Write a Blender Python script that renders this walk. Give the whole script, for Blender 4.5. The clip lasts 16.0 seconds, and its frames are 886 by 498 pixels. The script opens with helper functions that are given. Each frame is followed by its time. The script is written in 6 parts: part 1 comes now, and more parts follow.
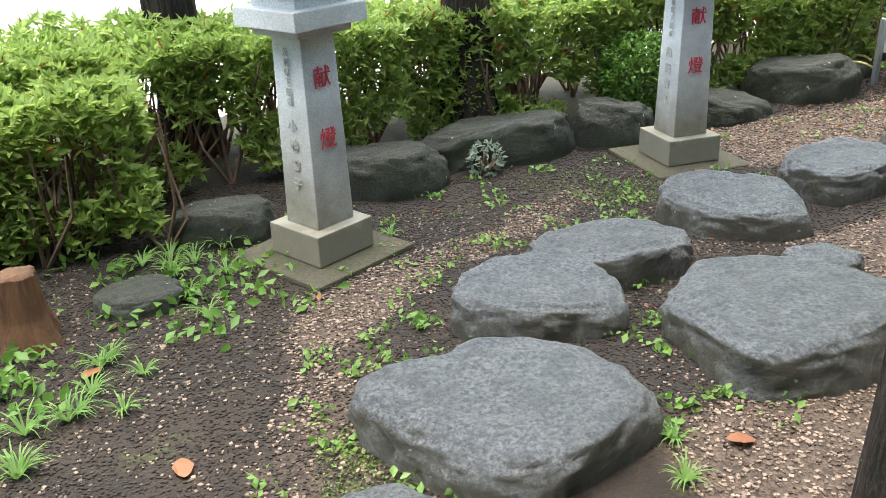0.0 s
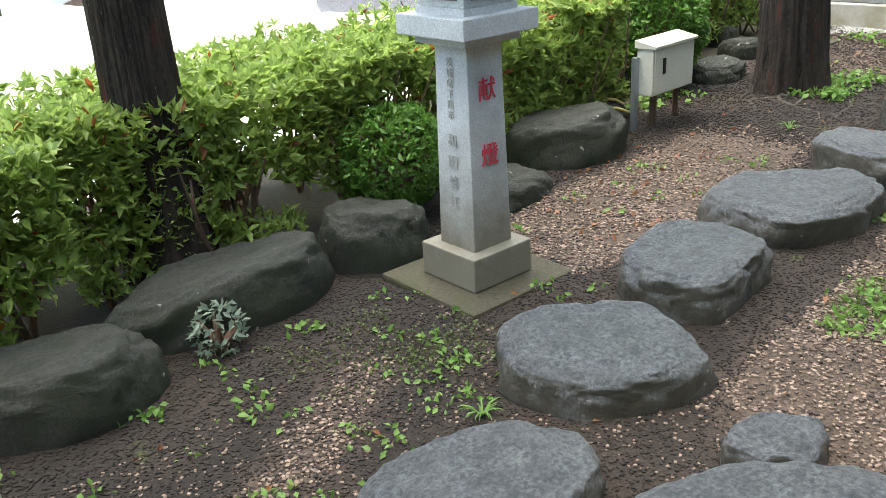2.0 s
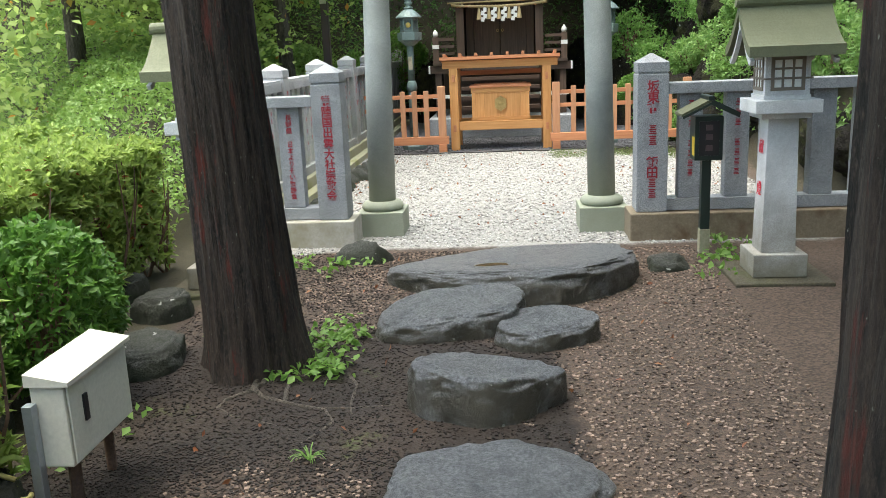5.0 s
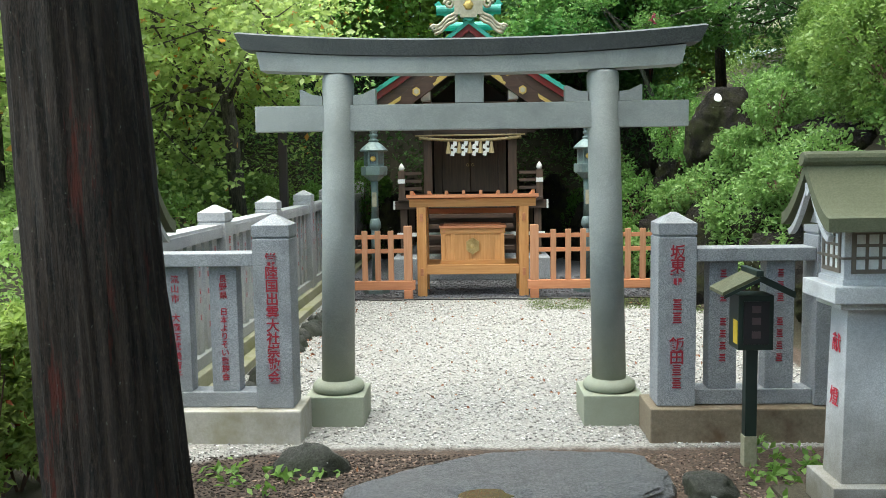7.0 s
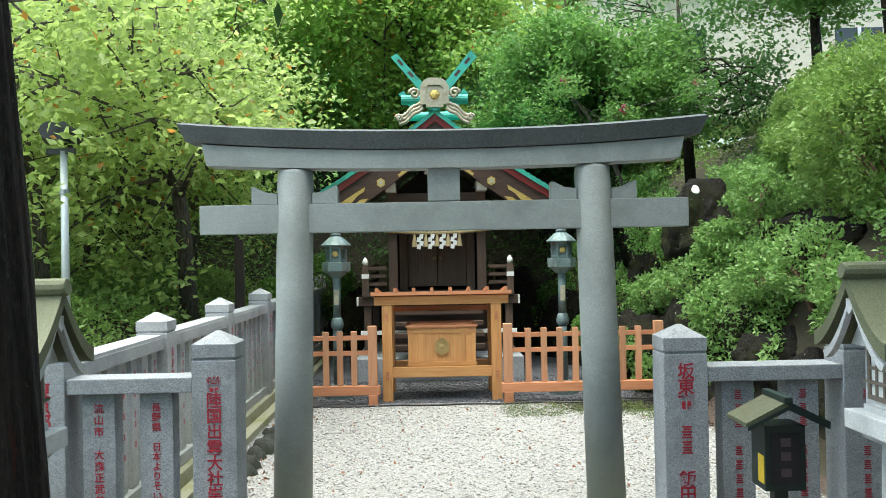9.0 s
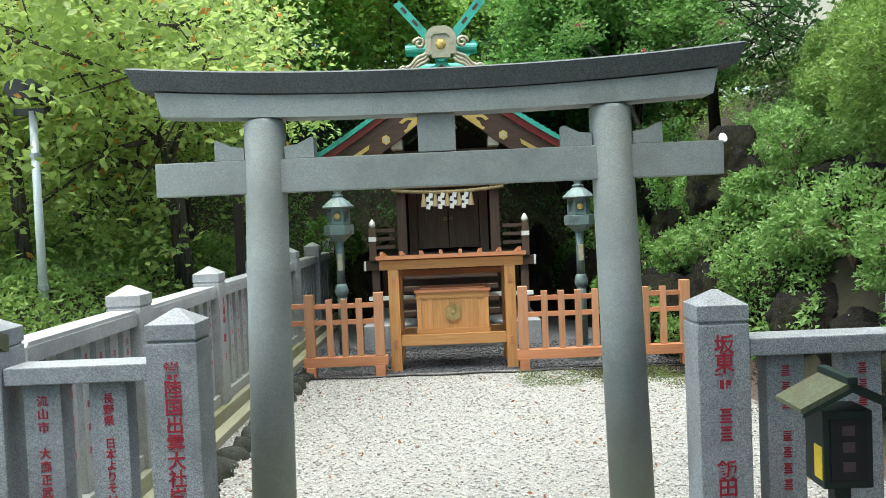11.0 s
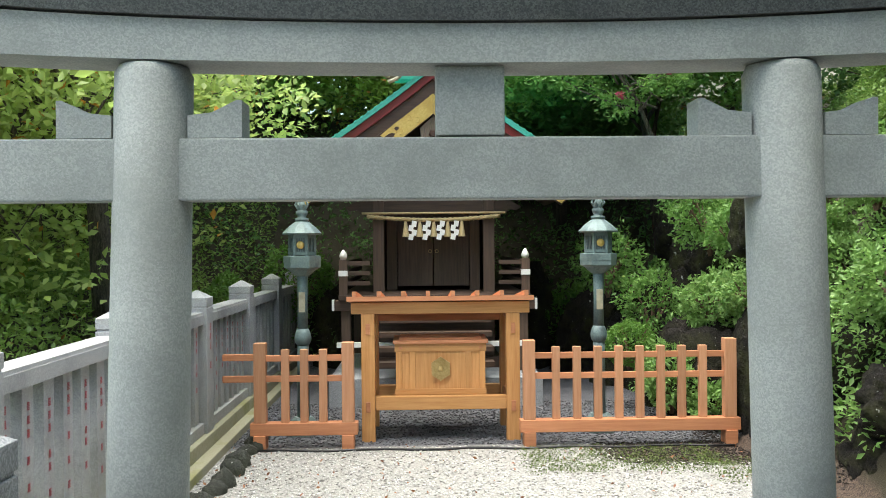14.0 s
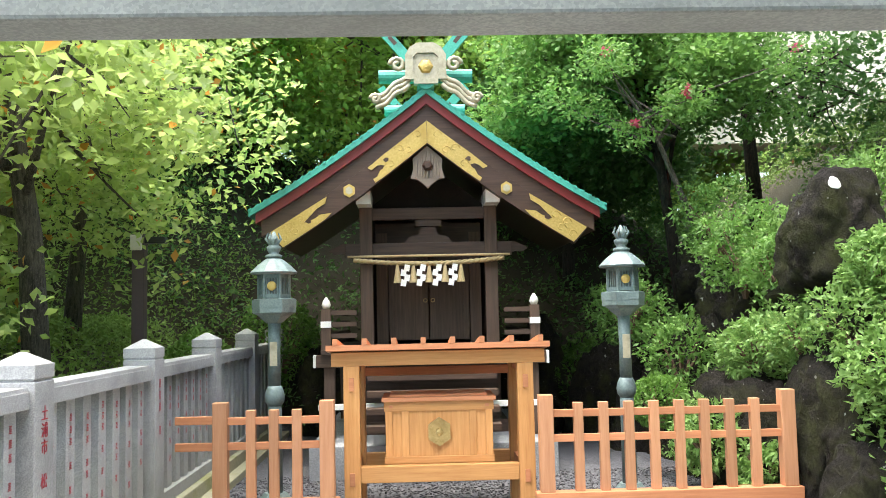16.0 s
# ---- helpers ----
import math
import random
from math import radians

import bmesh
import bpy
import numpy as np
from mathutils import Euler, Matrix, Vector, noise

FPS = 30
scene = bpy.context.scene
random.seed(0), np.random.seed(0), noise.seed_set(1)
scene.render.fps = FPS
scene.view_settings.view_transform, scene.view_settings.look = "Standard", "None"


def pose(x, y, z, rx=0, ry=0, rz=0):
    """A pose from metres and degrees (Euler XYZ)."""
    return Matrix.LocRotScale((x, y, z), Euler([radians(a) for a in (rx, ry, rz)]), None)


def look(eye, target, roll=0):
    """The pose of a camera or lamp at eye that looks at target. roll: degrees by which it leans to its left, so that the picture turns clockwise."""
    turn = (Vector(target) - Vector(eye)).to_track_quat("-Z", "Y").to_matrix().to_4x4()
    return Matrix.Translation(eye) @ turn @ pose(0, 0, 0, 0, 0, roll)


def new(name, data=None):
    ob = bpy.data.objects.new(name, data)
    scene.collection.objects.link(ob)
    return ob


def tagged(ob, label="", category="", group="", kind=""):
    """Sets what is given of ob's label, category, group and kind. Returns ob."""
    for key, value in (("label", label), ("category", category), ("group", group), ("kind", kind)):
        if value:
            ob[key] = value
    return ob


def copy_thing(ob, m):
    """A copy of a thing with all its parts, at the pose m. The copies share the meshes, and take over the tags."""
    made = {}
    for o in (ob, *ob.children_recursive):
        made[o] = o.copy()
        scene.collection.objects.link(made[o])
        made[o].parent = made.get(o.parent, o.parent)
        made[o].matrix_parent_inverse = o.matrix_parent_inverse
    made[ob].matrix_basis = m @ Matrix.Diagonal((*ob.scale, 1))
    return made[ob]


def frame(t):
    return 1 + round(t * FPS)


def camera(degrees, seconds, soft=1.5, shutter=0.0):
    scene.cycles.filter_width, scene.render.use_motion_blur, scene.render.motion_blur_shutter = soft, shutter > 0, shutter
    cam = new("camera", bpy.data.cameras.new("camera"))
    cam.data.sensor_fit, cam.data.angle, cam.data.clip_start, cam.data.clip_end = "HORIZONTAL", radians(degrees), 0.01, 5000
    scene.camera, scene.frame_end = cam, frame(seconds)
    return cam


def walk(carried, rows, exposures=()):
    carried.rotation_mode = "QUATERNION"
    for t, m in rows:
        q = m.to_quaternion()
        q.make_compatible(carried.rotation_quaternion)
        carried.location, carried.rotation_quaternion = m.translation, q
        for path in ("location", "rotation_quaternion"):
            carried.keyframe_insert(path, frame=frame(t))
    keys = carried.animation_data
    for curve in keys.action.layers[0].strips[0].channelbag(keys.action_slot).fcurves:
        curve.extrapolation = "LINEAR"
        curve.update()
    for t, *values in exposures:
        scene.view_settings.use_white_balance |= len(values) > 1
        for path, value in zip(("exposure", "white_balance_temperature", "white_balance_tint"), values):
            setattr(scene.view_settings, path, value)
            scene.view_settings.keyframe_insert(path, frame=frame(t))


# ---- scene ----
cam = camera(54.2, 16.0, soft=0.7)
PATH = [
    (0, (-0.059, -0.054, 1.401), (0.573, 1.662, 0.592), -2.3),
    (0.5, (0.035, 0.327, 1.365), (0.834, 1.981, 0.575), -3.0),
    (1, (0.12, 0.697, 1.422), (1.084, 2.274, 0.657), -3.2),
    (1.5, (0.278, 1.033, 1.421), (1.335, 2.548, 0.655), -3.2),
    (2, (0.438, 1.442, 1.367), (1.689, 2.794, 0.589), -3.4),
    (2.5, (0.707, 1.746, 1.392), (2.152, 2.895, 0.621), -2.4),
    (3, (0.982, 2.038, 1.394), (2.583, 2.973, 0.644), -2.4),
    (3.5, (1.162, 2.311, 1.401), (2.883, 3.078, 0.729), -2.8),
    (4, (1.538, 2.5, 1.363), (3.376, 3.009, 0.761), -1.8),
    (4.5, (1.889, 2.631, 1.392), (3.785, 2.943, 0.839), -2.1),
    (4.7, (2.058, 2.702, 1.397), (3.974, 2.936, 0.871), -2.5),
    (6.8, (3.46, 2.999, 1.545), (5.449, 3.067, 1.34), -1.0),
    (7, (3.591, 2.986, 1.555), (5.582, 3.05, 1.372), -0.8),
    (7.5, (3.939, 2.993, 1.595), (5.937, 3.009, 1.493), -0.5),
    (8, (4.146, 3.06, 1.648), (6.146, 3.057, 1.628), -0.1),
    (8.5, (4.214, 3.066, 1.685), (6.213, 3.058, 1.693), -1.0),
    (9, (4.242, 3.052, 1.664), (6.241, 3.027, 1.678), -1.1),
    (9.2, (4.24, 3.065, 1.655), (6.24, 3.032, 1.656), -1.0),
    (11.3, (5.024, 2.922, 1.657), (7.021, 2.968, 1.565), -2.5),
    (11.5, (5.119, 2.938, 1.664), (7.116, 3.017, 1.579), -2.3),
    (12, (5.403, 2.97, 1.631), (7.398, 3.076, 1.548), -2.1),
    (12.5, (5.785, 2.921, 1.655), (7.783, 2.98, 1.593), -1.3),
    (13, (6.084, 2.983, 1.657), (8.084, 3.006, 1.631), -0.9),
    (13.5, (6.43, 3.106, 1.712), (8.43, 3.086, 1.711), -0.3),
    (14, (6.7, 3.104, 1.677), (8.7, 3.058, 1.671), -0.5),
    (14.5, (6.974, 3.062, 1.676), (8.973, 3.01, 1.636), -0.8),
    (15, (7.21, 3.081, 1.631), (9.21, 3.044, 1.629), -0.8),
    (15.5, (7.534, 3.108, 1.546), (9.532, 3.07, 1.615), -0.8),
    (16, (7.873, 3.09, 1.445), (9.867, 3.032, 1.600), -1.25),
]
EXPOSE = [(0.0, 2.45, 6900, 3), (2.0, 2.2, 6850, 3), (3.0, 2.35, 6900, 2), (4.0, 2.25, 6900, 2), (4.7, 1.85, 6850, 2), (6.8, 1.55, 6650, -2), (9.2, 1.55, 6550, -3), (12.5, 1.5, 6700, -1), (14.0, 1.65, 6850, 2), (15.0, 1.8, 6900, 4), (15.5, 1.95, 6900, 6), (16.0, 2.25, 6900, 6)]
walk(cam, [(t, look(eye, target, roll)) for t, eye, target, roll in PATH], EXPOSE)

# ---- world and light ----
world = bpy.data.worlds.new("world")
scene.world = world
world.use_nodes = True
wn = world.node_tree
sky = wn.nodes.new("ShaderNodeTexSky")
sky.sky_type, sky.sun_disc = "NISHITA", False
sky.sun_elevation, sky.sun_rotation = radians(80), radians(-31)
sky.air_density, sky.dust_density = 1.2, 3.5
wn.nodes["Background"].inputs[1].default_value = 0.15
wn.links.new(sky.outputs[0], wn.nodes["Background"].inputs[0])
sun = new("sun", bpy.data.lights.new("sun", "SUN"))
sun.data.energy, sun.data.angle, sun.data.color = 2.3, radians(70), (1.0, 0.985, 0.96)
sun.matrix_world = look((0, 0, 0), (0.09, -0.15, -1.0))

# ---- materials ----


def nodes_of(name):
    m = bpy.data.materials.new(name)
    m.use_nodes = True
    nt = m.node_tree
    return m, nt, nt.nodes["Principled BSDF"]


def noise_node(nt, scale, detail=5.0, rough=0.6, vec=None):
    n = nt.nodes.new("ShaderNodeTexNoise")
    n.inputs["Scale"].default_value, n.inputs["Detail"].default_value, n.inputs["Roughness"].default_value = scale, detail, rough
    if vec is not None:
        nt.links.new(vec, n.inputs["Vector"])
    return n.outputs["Fac"]


def ramp(nt, fac, lo, hi):
    n = nt.nodes.new("ShaderNodeMapRange")
    n.inputs["From Min"].default_value, n.inputs["From Max"].default_value = lo, hi
    nt.links.new(fac, n.inputs["Value"])
    return n.outputs["Result"]


def mixc(nt, fac, a, b):
    n = nt.nodes.new("ShaderNodeMix")
    n.data_type = "RGBA"
    if isinstance(fac, float):
        n.inputs["Factor"].default_value = fac
    else:
        nt.links.new(fac, n.inputs["Factor"])
    for i, v in ((6, a), (7, b)):
        if isinstance(v, tuple):
            n.inputs[i].default_value = (*v, 1)
        else:
            nt.links.new(v, n.inputs[i])
    return n.outputs[2]


def place(nt, stretch=(1, 1, 1), local=False):
    m = nt.nodes.new("ShaderNodeMapping")
    m.inputs["Scale"].default_value = stretch
    if local:
        nt.links.new(nt.nodes.new("ShaderNodeTexCoord").outputs["Object"], m.inputs["Vector"])
    else:
        nt.links.new(nt.nodes.new("ShaderNodeNewGeometry").outputs["Position"], m.inputs["Vector"])
    return m.outputs["Vector"]


def bump(nt, bsdf, height, strength, distance=0.01):
    n = nt.nodes.new("ShaderNodeBump")
    n.inputs["Strength"].default_value, n.inputs["Distance"].default_value = strength, distance
    nt.links.new(height, n.inputs["Height"])
    nt.links.new(n.outputs["Normal"], bsdf.inputs["Normal"])


def surface(name, a, b, stain, fine=60.0, coarse=3.0, stretch=(1, 1, 1), rough=0.8, metal=0.0, stain_at=(0.52, 0.72), relief=0.35, depth=0.008, piece=0.0, local=False):
    """Two scales of variation between a and b, stains over them, fine relief."""
    m, nt, bsdf = nodes_of(name)
    vec = place(nt, stretch, local)
    f = noise_node(nt, fine, 6, 0.7, vec)
    c = noise_node(nt, coarse, 4, 0.6, vec)
    col = mixc(nt, ramp(nt, f, 0.3, 0.7), a, b)
    col = mixc(nt, ramp(nt, c, *stain_at), col, stain)
    if piece:
        info = nt.nodes.new("ShaderNodeObjectInfo")
        hsv = nt.nodes.new("ShaderNodeHueSaturation")
        mr = nt.nodes.new("ShaderNodeMapRange")
        mr.inputs["To Min"].default_value, mr.inputs["To Max"].default_value = 1 - piece, 1 + piece
        nt.links.new(info.outputs["Random"], mr.inputs["Value"])
        nt.links.new(mr.outputs["Result"], hsv.inputs["Value"])
        nt.links.new(col, hsv.inputs["Color"])
        col = hsv.outputs["Color"]
    nt.links.new(col, bsdf.inputs["Base Color"])
    bsdf.inputs["Roughness"].default_value, bsdf.inputs["Metallic"].default_value = rough, metal
    bump(nt, bsdf, f, relief, depth)
    return m


def leafy(name, a, b, odd=None, odd_share=0.04, translucent=0.45, rough=0.5):
    """Leaves: each its own shade, part of the light passes through."""
    m, nt, bsdf = nodes_of(name)
    r = nt.nodes.new("ShaderNodeNewGeometry").outputs["Random Per Island"]
    col = mixc(nt, r, a, b)
    col = mixc(nt, ramp(nt, noise_node(nt, 1.3, 3, 0.5, place(nt)), 0.35, 0.65), col, mixc(nt, r, b, a))
    if odd:
        col = mixc(nt, ramp(nt, r, 1 - odd_share, 1 - odd_share + 0.002), col, odd)
    nt.links.new(col, bsdf.inputs["Base Color"])
    bsdf.inputs["Roughness"].default_value = rough
    tr = nt.nodes.new("ShaderNodeBsdfTranslucent")
    nt.links.new(col, tr.inputs["Color"])
    mx = nt.nodes.new("ShaderNodeMixShader")
    mx.inputs[0].default_value = translucent
    nt.links.new(bsdf.outputs[0], mx.inputs[1])
    nt.links.new(tr.outputs[0], mx.inputs[2])
    nt.links.new(mx.outputs[0], nt.nodes["Material Output"].inputs["Surface"])
    return m


def granite(name, a, b, moss, moss_top, moss_amount=0.0):
    """Speckled dressed granite, with algae where damp comes up from the ground."""
    m, nt, bsdf = nodes_of(name)
    vec = place(nt)
    vor = nt.nodes.new("ShaderNodeTexVoronoi")
    vor.inputs["Scale"].default_value = 260
    nt.links.new(vec, vor.inputs["Vector"])
    grey = nt.nodes.new("ShaderNodeRGBToBW")
    nt.links.new(vor.outputs["Color"], grey.inputs[0])
    col = mixc(nt, ramp(nt, grey.outputs[0], 0.25, 0.8), a, b)
    c = noise_node(nt, 2.2, 6, 0.65, vec)
    col = mixc(nt, ramp(nt, c, 0.45, 0.85), col, tuple(v * 0.62 for v in a))
    sep = nt.nodes.new("ShaderNodeSeparateXYZ")
    nt.links.new(vec, sep.inputs[0])
    add = nt.nodes.new("ShaderNodeMath")
    add.operation = "MULTIPLY_ADD"
    nt.links.new(noise_node(nt, 5, 5, 0.7, vec), add.inputs[0])
    add.inputs[1].default_value = -0.5
    nt.links.new(sep.outputs["Z"], add.inputs[2])
    wet = ramp(nt, add.outputs[0], moss_top, moss_top - 0.55)
    if moss_amount:
        sc = nt.nodes.new("ShaderNodeMath")
        sc.operation = "MULTIPLY"
        nt.links.new(wet, sc.inputs[0])
        sc.inputs[1].default_value = moss_amount
        col = mixc(nt, sc.outputs[0], col, moss)
    nt.links.new(col, bsdf.inputs["Base Color"])
    bsdf.inputs["Roughness"].default_value = 0.72
    bump(nt, bsdf, grey.outputs[0], 0.18, 0.003)
    return m


def bark(name, a, b, streak, scale=18.0):
    m, nt, bsdf = nodes_of(name)
    vec = place(nt, (1, 1, 0.15))
    wob = noise_node(nt, scale * 1.4, 10, 0.74, vec)
    col = mixc(nt, ramp(nt, wob, 0.40, 0.62), a, b)
    flake = noise_node(nt, 95, 7, 0.75, place(nt, (1, 1, 0.35)))
    col = mixc(nt, ramp(nt, flake, 0.50, 0.68), col, tuple(v * 1.35 for v in b))
    red = noise_node(nt, 11, 7, 0.68, place(nt, (1, 1, 0.16)))
    col = mixc(nt, ramp(nt, red, 0.59, 0.66), col, streak)
    lich = noise_node(nt, 60, 6, 0.7, place(nt, (1, 1, 0.5)))
    col = mixc(nt, ramp(nt, lich, 0.655, 0.70), col, (0.20, 0.21, 0.18))
    nt.links.new(col, bsdf.inputs["Base Color"])
    bsdf.inputs["Roughness"].default_value = 0.92
    bump(nt, bsdf, wob, 1.0, 0.05)
    return m


def wood(name, a, b, knot=(0.25, 0.1, 0.04), along=0, fine=40.0, rough=0.55, piece=0.15):
    st = [1, 1, 1]
    st[along] = 0.06
    return surface(name, a, b, knot, fine=fine, coarse=9.0, stretch=tuple(st), rough=rough, stain_at=(0.66, 0.86), relief=0.12, depth=0.003, piece=piece)


def ground_mat():
    """Earth, brown gravel, the white gravel court, dark stone before the shrine, leaf mould on the hills: zones from the plan."""
    m, nt, bsdf = nodes_of("earth_and_gravel")
    vec = place(nt)
    zone = nt.nodes.new("ShaderNodeVertexColor")
    zone.layer_name = "zone"
    sep = nt.nodes.new("ShaderNodeSeparateColor")
    nt.links.new(zone.outputs["Color"], sep.inputs[0])
    vor = nt.nodes.new("ShaderNodeTexVoronoi")
    vor.inputs["Scale"].default_value = 95
    nt.links.new(vec, vor.inputs["Vector"])
    grey = nt.nodes.new("ShaderNodeRGBToBW")
    nt.links.new(vor.outputs["Color"], grey.inputs[0])
    ragged = noise_node(nt, 7, 6, 0.75, vec)

    def edge(chan, lo=0.30, hi=0.62):
        a = nt.nodes.new("ShaderNodeMath")
        a.operation = "MULTIPLY_ADD"
        nt.links.new(ragged, a.inputs[0])
        a.inputs[1].default_value = 0.8
        sub_ = nt.nodes.new("ShaderNodeMath")
        sub_.operation = "SUBTRACT"
        nt.links.new(sep.outputs[chan], sub_.inputs[0])
        sub_.inputs[1].default_value = 0.4
        nt.links.new(sub_.outputs[0], a.inputs[2])
        return ramp(nt, a.outputs[0], lo, hi)
    earth = mixc(nt, noise_node(nt, 30, 8, 0.8, vec), (0.004, 0.0027, 0.0023), (0.024, 0.0145, 0.0105))
    earth = mixc(nt, ramp(nt, noise_node(nt, 1.7, 5, 0.6, vec), 0.45, 0.65), earth, (0.030, 0.019, 0.013))
    moss = ramp(nt, noise_node(nt, 2.6, 7, 0.75, place(nt, (1, 1.2, 1))), 0.60, 0.70)
    earth = mixc(nt, moss, earth, (0.055, 0.068, 0.016))
    peb = mixc(nt, grey.outputs[0], (0.018, 0.011, 0.008), (0.11, 0.075, 0.056))
    peb = mixc(nt, ramp(nt, noise_node(nt, 18, 5, 0.7, vec), 0.58, 0.7), peb, (0.07, 0.045, 0.03))
    col = mixc(nt, edge("Red"), earth, peb)
    white = mixc(nt, grey.outputs[0], (0.13, 0.125, 0.12), (0.39, 0.378, 0.365))
    white = mixc(nt, ramp(nt, noise_node(nt, 14, 4, 0.7, vec), 0.6, 0.75), white, (0.18, 0.16, 0.13))
    col = mixc(nt, edge("Green"), col, white)
    mould = mixc(nt, noise_node(nt, 12, 7, 0.75, vec), (0.010, 0.008, 0.005), (0.055, 0.045, 0.022))
    col = mixc(nt, edge("Blue", 0.25, 0.45), col, mould)
    px = nt.nodes.new("ShaderNodeSeparateXYZ")
    nt.links.new(vec, px.inputs[0])
    dark = mixc(nt, grey.outputs[0], (0.03, 0.032, 0.04), (0.15, 0.15, 0.17))
    flat = nt.nodes.new("ShaderNodeMath")
    flat.operation = "MULTIPLY"
    nt.links.new(ramp(nt, px.outputs["X"], 13.90, 14.02), flat.inputs[0])
    nt.links.new(ramp(nt, px.outputs["Z"], 0.14, 0.06), flat.inputs[1])
    col = mixc(nt, flat.outputs[0], col, dark)
    nt.links.new(col, bsdf.inputs["Base Color"])
    bsdf.inputs["Roughness"].default_value = 0.9
    h = nt.nodes.new("ShaderNodeMath")
    h.operation = "MULTIPLY_ADD"
    nt.links.new(noise_node(nt, 40, 6, 0.8, vec), h.inputs[0])
    h.inputs[1].default_value = 1.2
    nt.links.new(vor.outputs["Distance"], h.inputs[2])
    bump(nt, bsdf, h.outputs[0], 0.5, 0.010)
    return m


def plain(name, c, rough=0.6, metal=0.0):
    return surface(name, tuple(v * 0.9 for v in c), tuple(min(1, v * 1.08) for v in c), tuple(v * 0.7 for v in c), rough=rough, metal=metal, stain_at=(0.55, 0.95), relief=0.08, depth=0.003)


def rock_mat(name, a, b, stain, moss=(0.05, 0.055, 0.02), moss_at=(0.58, 0.75), gloss=0.62, deep=0.5, shine=0.5):
    m, nt, bsdf = nodes_of(name)
    vec = place(nt)
    f = noise_node(nt, 70, 8, 0.8, vec)
    mid = noise_node(nt, 14, 8, 0.7, vec)
    col = mixc(nt, ramp(nt, f, 0.42, 0.62), a, b)
    col = mixc(nt, ramp(nt, mid, 0.45, 0.75), col, stain)
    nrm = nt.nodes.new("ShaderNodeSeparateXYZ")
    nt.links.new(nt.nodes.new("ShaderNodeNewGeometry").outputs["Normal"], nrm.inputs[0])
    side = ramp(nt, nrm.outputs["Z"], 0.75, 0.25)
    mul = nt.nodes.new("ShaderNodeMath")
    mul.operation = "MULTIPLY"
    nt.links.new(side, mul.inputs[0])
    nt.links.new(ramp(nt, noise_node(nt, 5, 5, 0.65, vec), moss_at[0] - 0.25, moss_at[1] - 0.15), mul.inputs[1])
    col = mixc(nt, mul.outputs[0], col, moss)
    spot = ramp(nt, noise_node(nt, 23, 2, 0.5, vec), 0.72, 0.75)
    col = mixc(nt, spot, col, (0.30, 0.31, 0.29))
    nt.links.new(col, bsdf.inputs["Base Color"])
    bsdf.inputs["Roughness"].default_value = gloss
    bsdf.inputs["Specular IOR Level"].default_value = shine
    h = nt.nodes.new("ShaderNodeMath")
    h.operation = "MULTIPLY_ADD"
    nt.links.new(mid, h.inputs[0])
    h.inputs[1].default_value = 2.0
    nt.links.new(f, h.inputs[2])
    bump(nt, bsdf, h.outputs[0], deep, 0.04)
    return m


M_GROUND = ground_mat()
M_PUDDLE = plain("rain_puddle", (0.07, 0.05, 0.028), 0.08)
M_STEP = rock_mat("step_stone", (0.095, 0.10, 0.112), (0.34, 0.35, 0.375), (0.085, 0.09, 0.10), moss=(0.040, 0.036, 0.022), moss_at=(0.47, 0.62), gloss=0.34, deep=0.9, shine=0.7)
M_ROCK = rock_mat("mossy_rock", (0.014, 0.016, 0.013), (0.058, 0.058, 0.051), (0.014, 0.020, 0.009), moss=(0.018, 0.025, 0.010), gloss=0.7, deep=0.6)
M_CLIFF = rock_mat("hill_rock", (0.010, 0.0085, 0.008), (0.038, 0.032, 0.029), (0.010, 0.008, 0.007), moss=(0.05, 0.055, 0.02), moss_at=(0.66, 0.85), deep=1.0, gloss=0.9, shine=0.2)
M_GRAN = granite("lantern_granite", (0.56, 0.56, 0.57), (0.76, 0.76, 0.77), (0.12, 0.098, 0.05), 0.36, 0.85)
M_GRANM = granite("mossy_granite", (0.15, 0.155, 0.105), (0.30, 0.305, 0.22), (0.10, 0.11, 0.05), 9.0, 0.6)
M_FENCE = granite("fence_granite", (0.19, 0.20, 0.22), (0.42, 0.435, 0.465), (0.2, 0.2, 0.12), -1.0, 0.0)
M_RAIL = granite("side_fence_granite", (0.28, 0.28, 0.295), (0.50, 0.50, 0.52), (0.25, 0.25, 0.14), 0.5, 0.3)
M_TORII = granite("torii_stone", (0.27, 0.29, 0.285), (0.37, 0.39, 0.38), (0.25, 0.27, 0.15), 0.5, 0.5)
M_TORIIT = granite("torii_weathered_stone", (0.06, 0.065, 0.068), (0.13, 0.138, 0.14), (0.05, 0.05, 0.05), -2, 0.0)
M_CONC = surface("concrete", (0.36, 0.345, 0.31), (0.47, 0.45, 0.41), (0.27, 0.25, 0.16), relief=0.2)
M_CONCD = surface("damp_concrete", (0.16, 0.13, 0.09), (0.26, 0.21, 0.15), (0.10, 0.06, 0.03), relief=0.2)
M_KERB = surface("mossy_concrete", (0.25, 0.24, 0.15), (0.36, 0.34, 0.25), (0.20, 0.20, 0.05), coarse=2.0)
M_PAD = surface("mossy_slab", (0.03, 0.025, 0.017), (0.085, 0.074, 0.045), (0.045, 0.05, 0.016), coarse=4.0, relief=0.6, depth=0.015)
M_CEDAR = bark("cedar_bark", (0.004, 0.003, 0.0026), (0.050, 0.034, 0.026), (0.10, 0.018, 0.011))
M_BARK = bark("grey_bark", (0.035, 0.029, 0.024), (0.14, 0.118, 0.098), (0.09, 0.075, 0.058), 26)
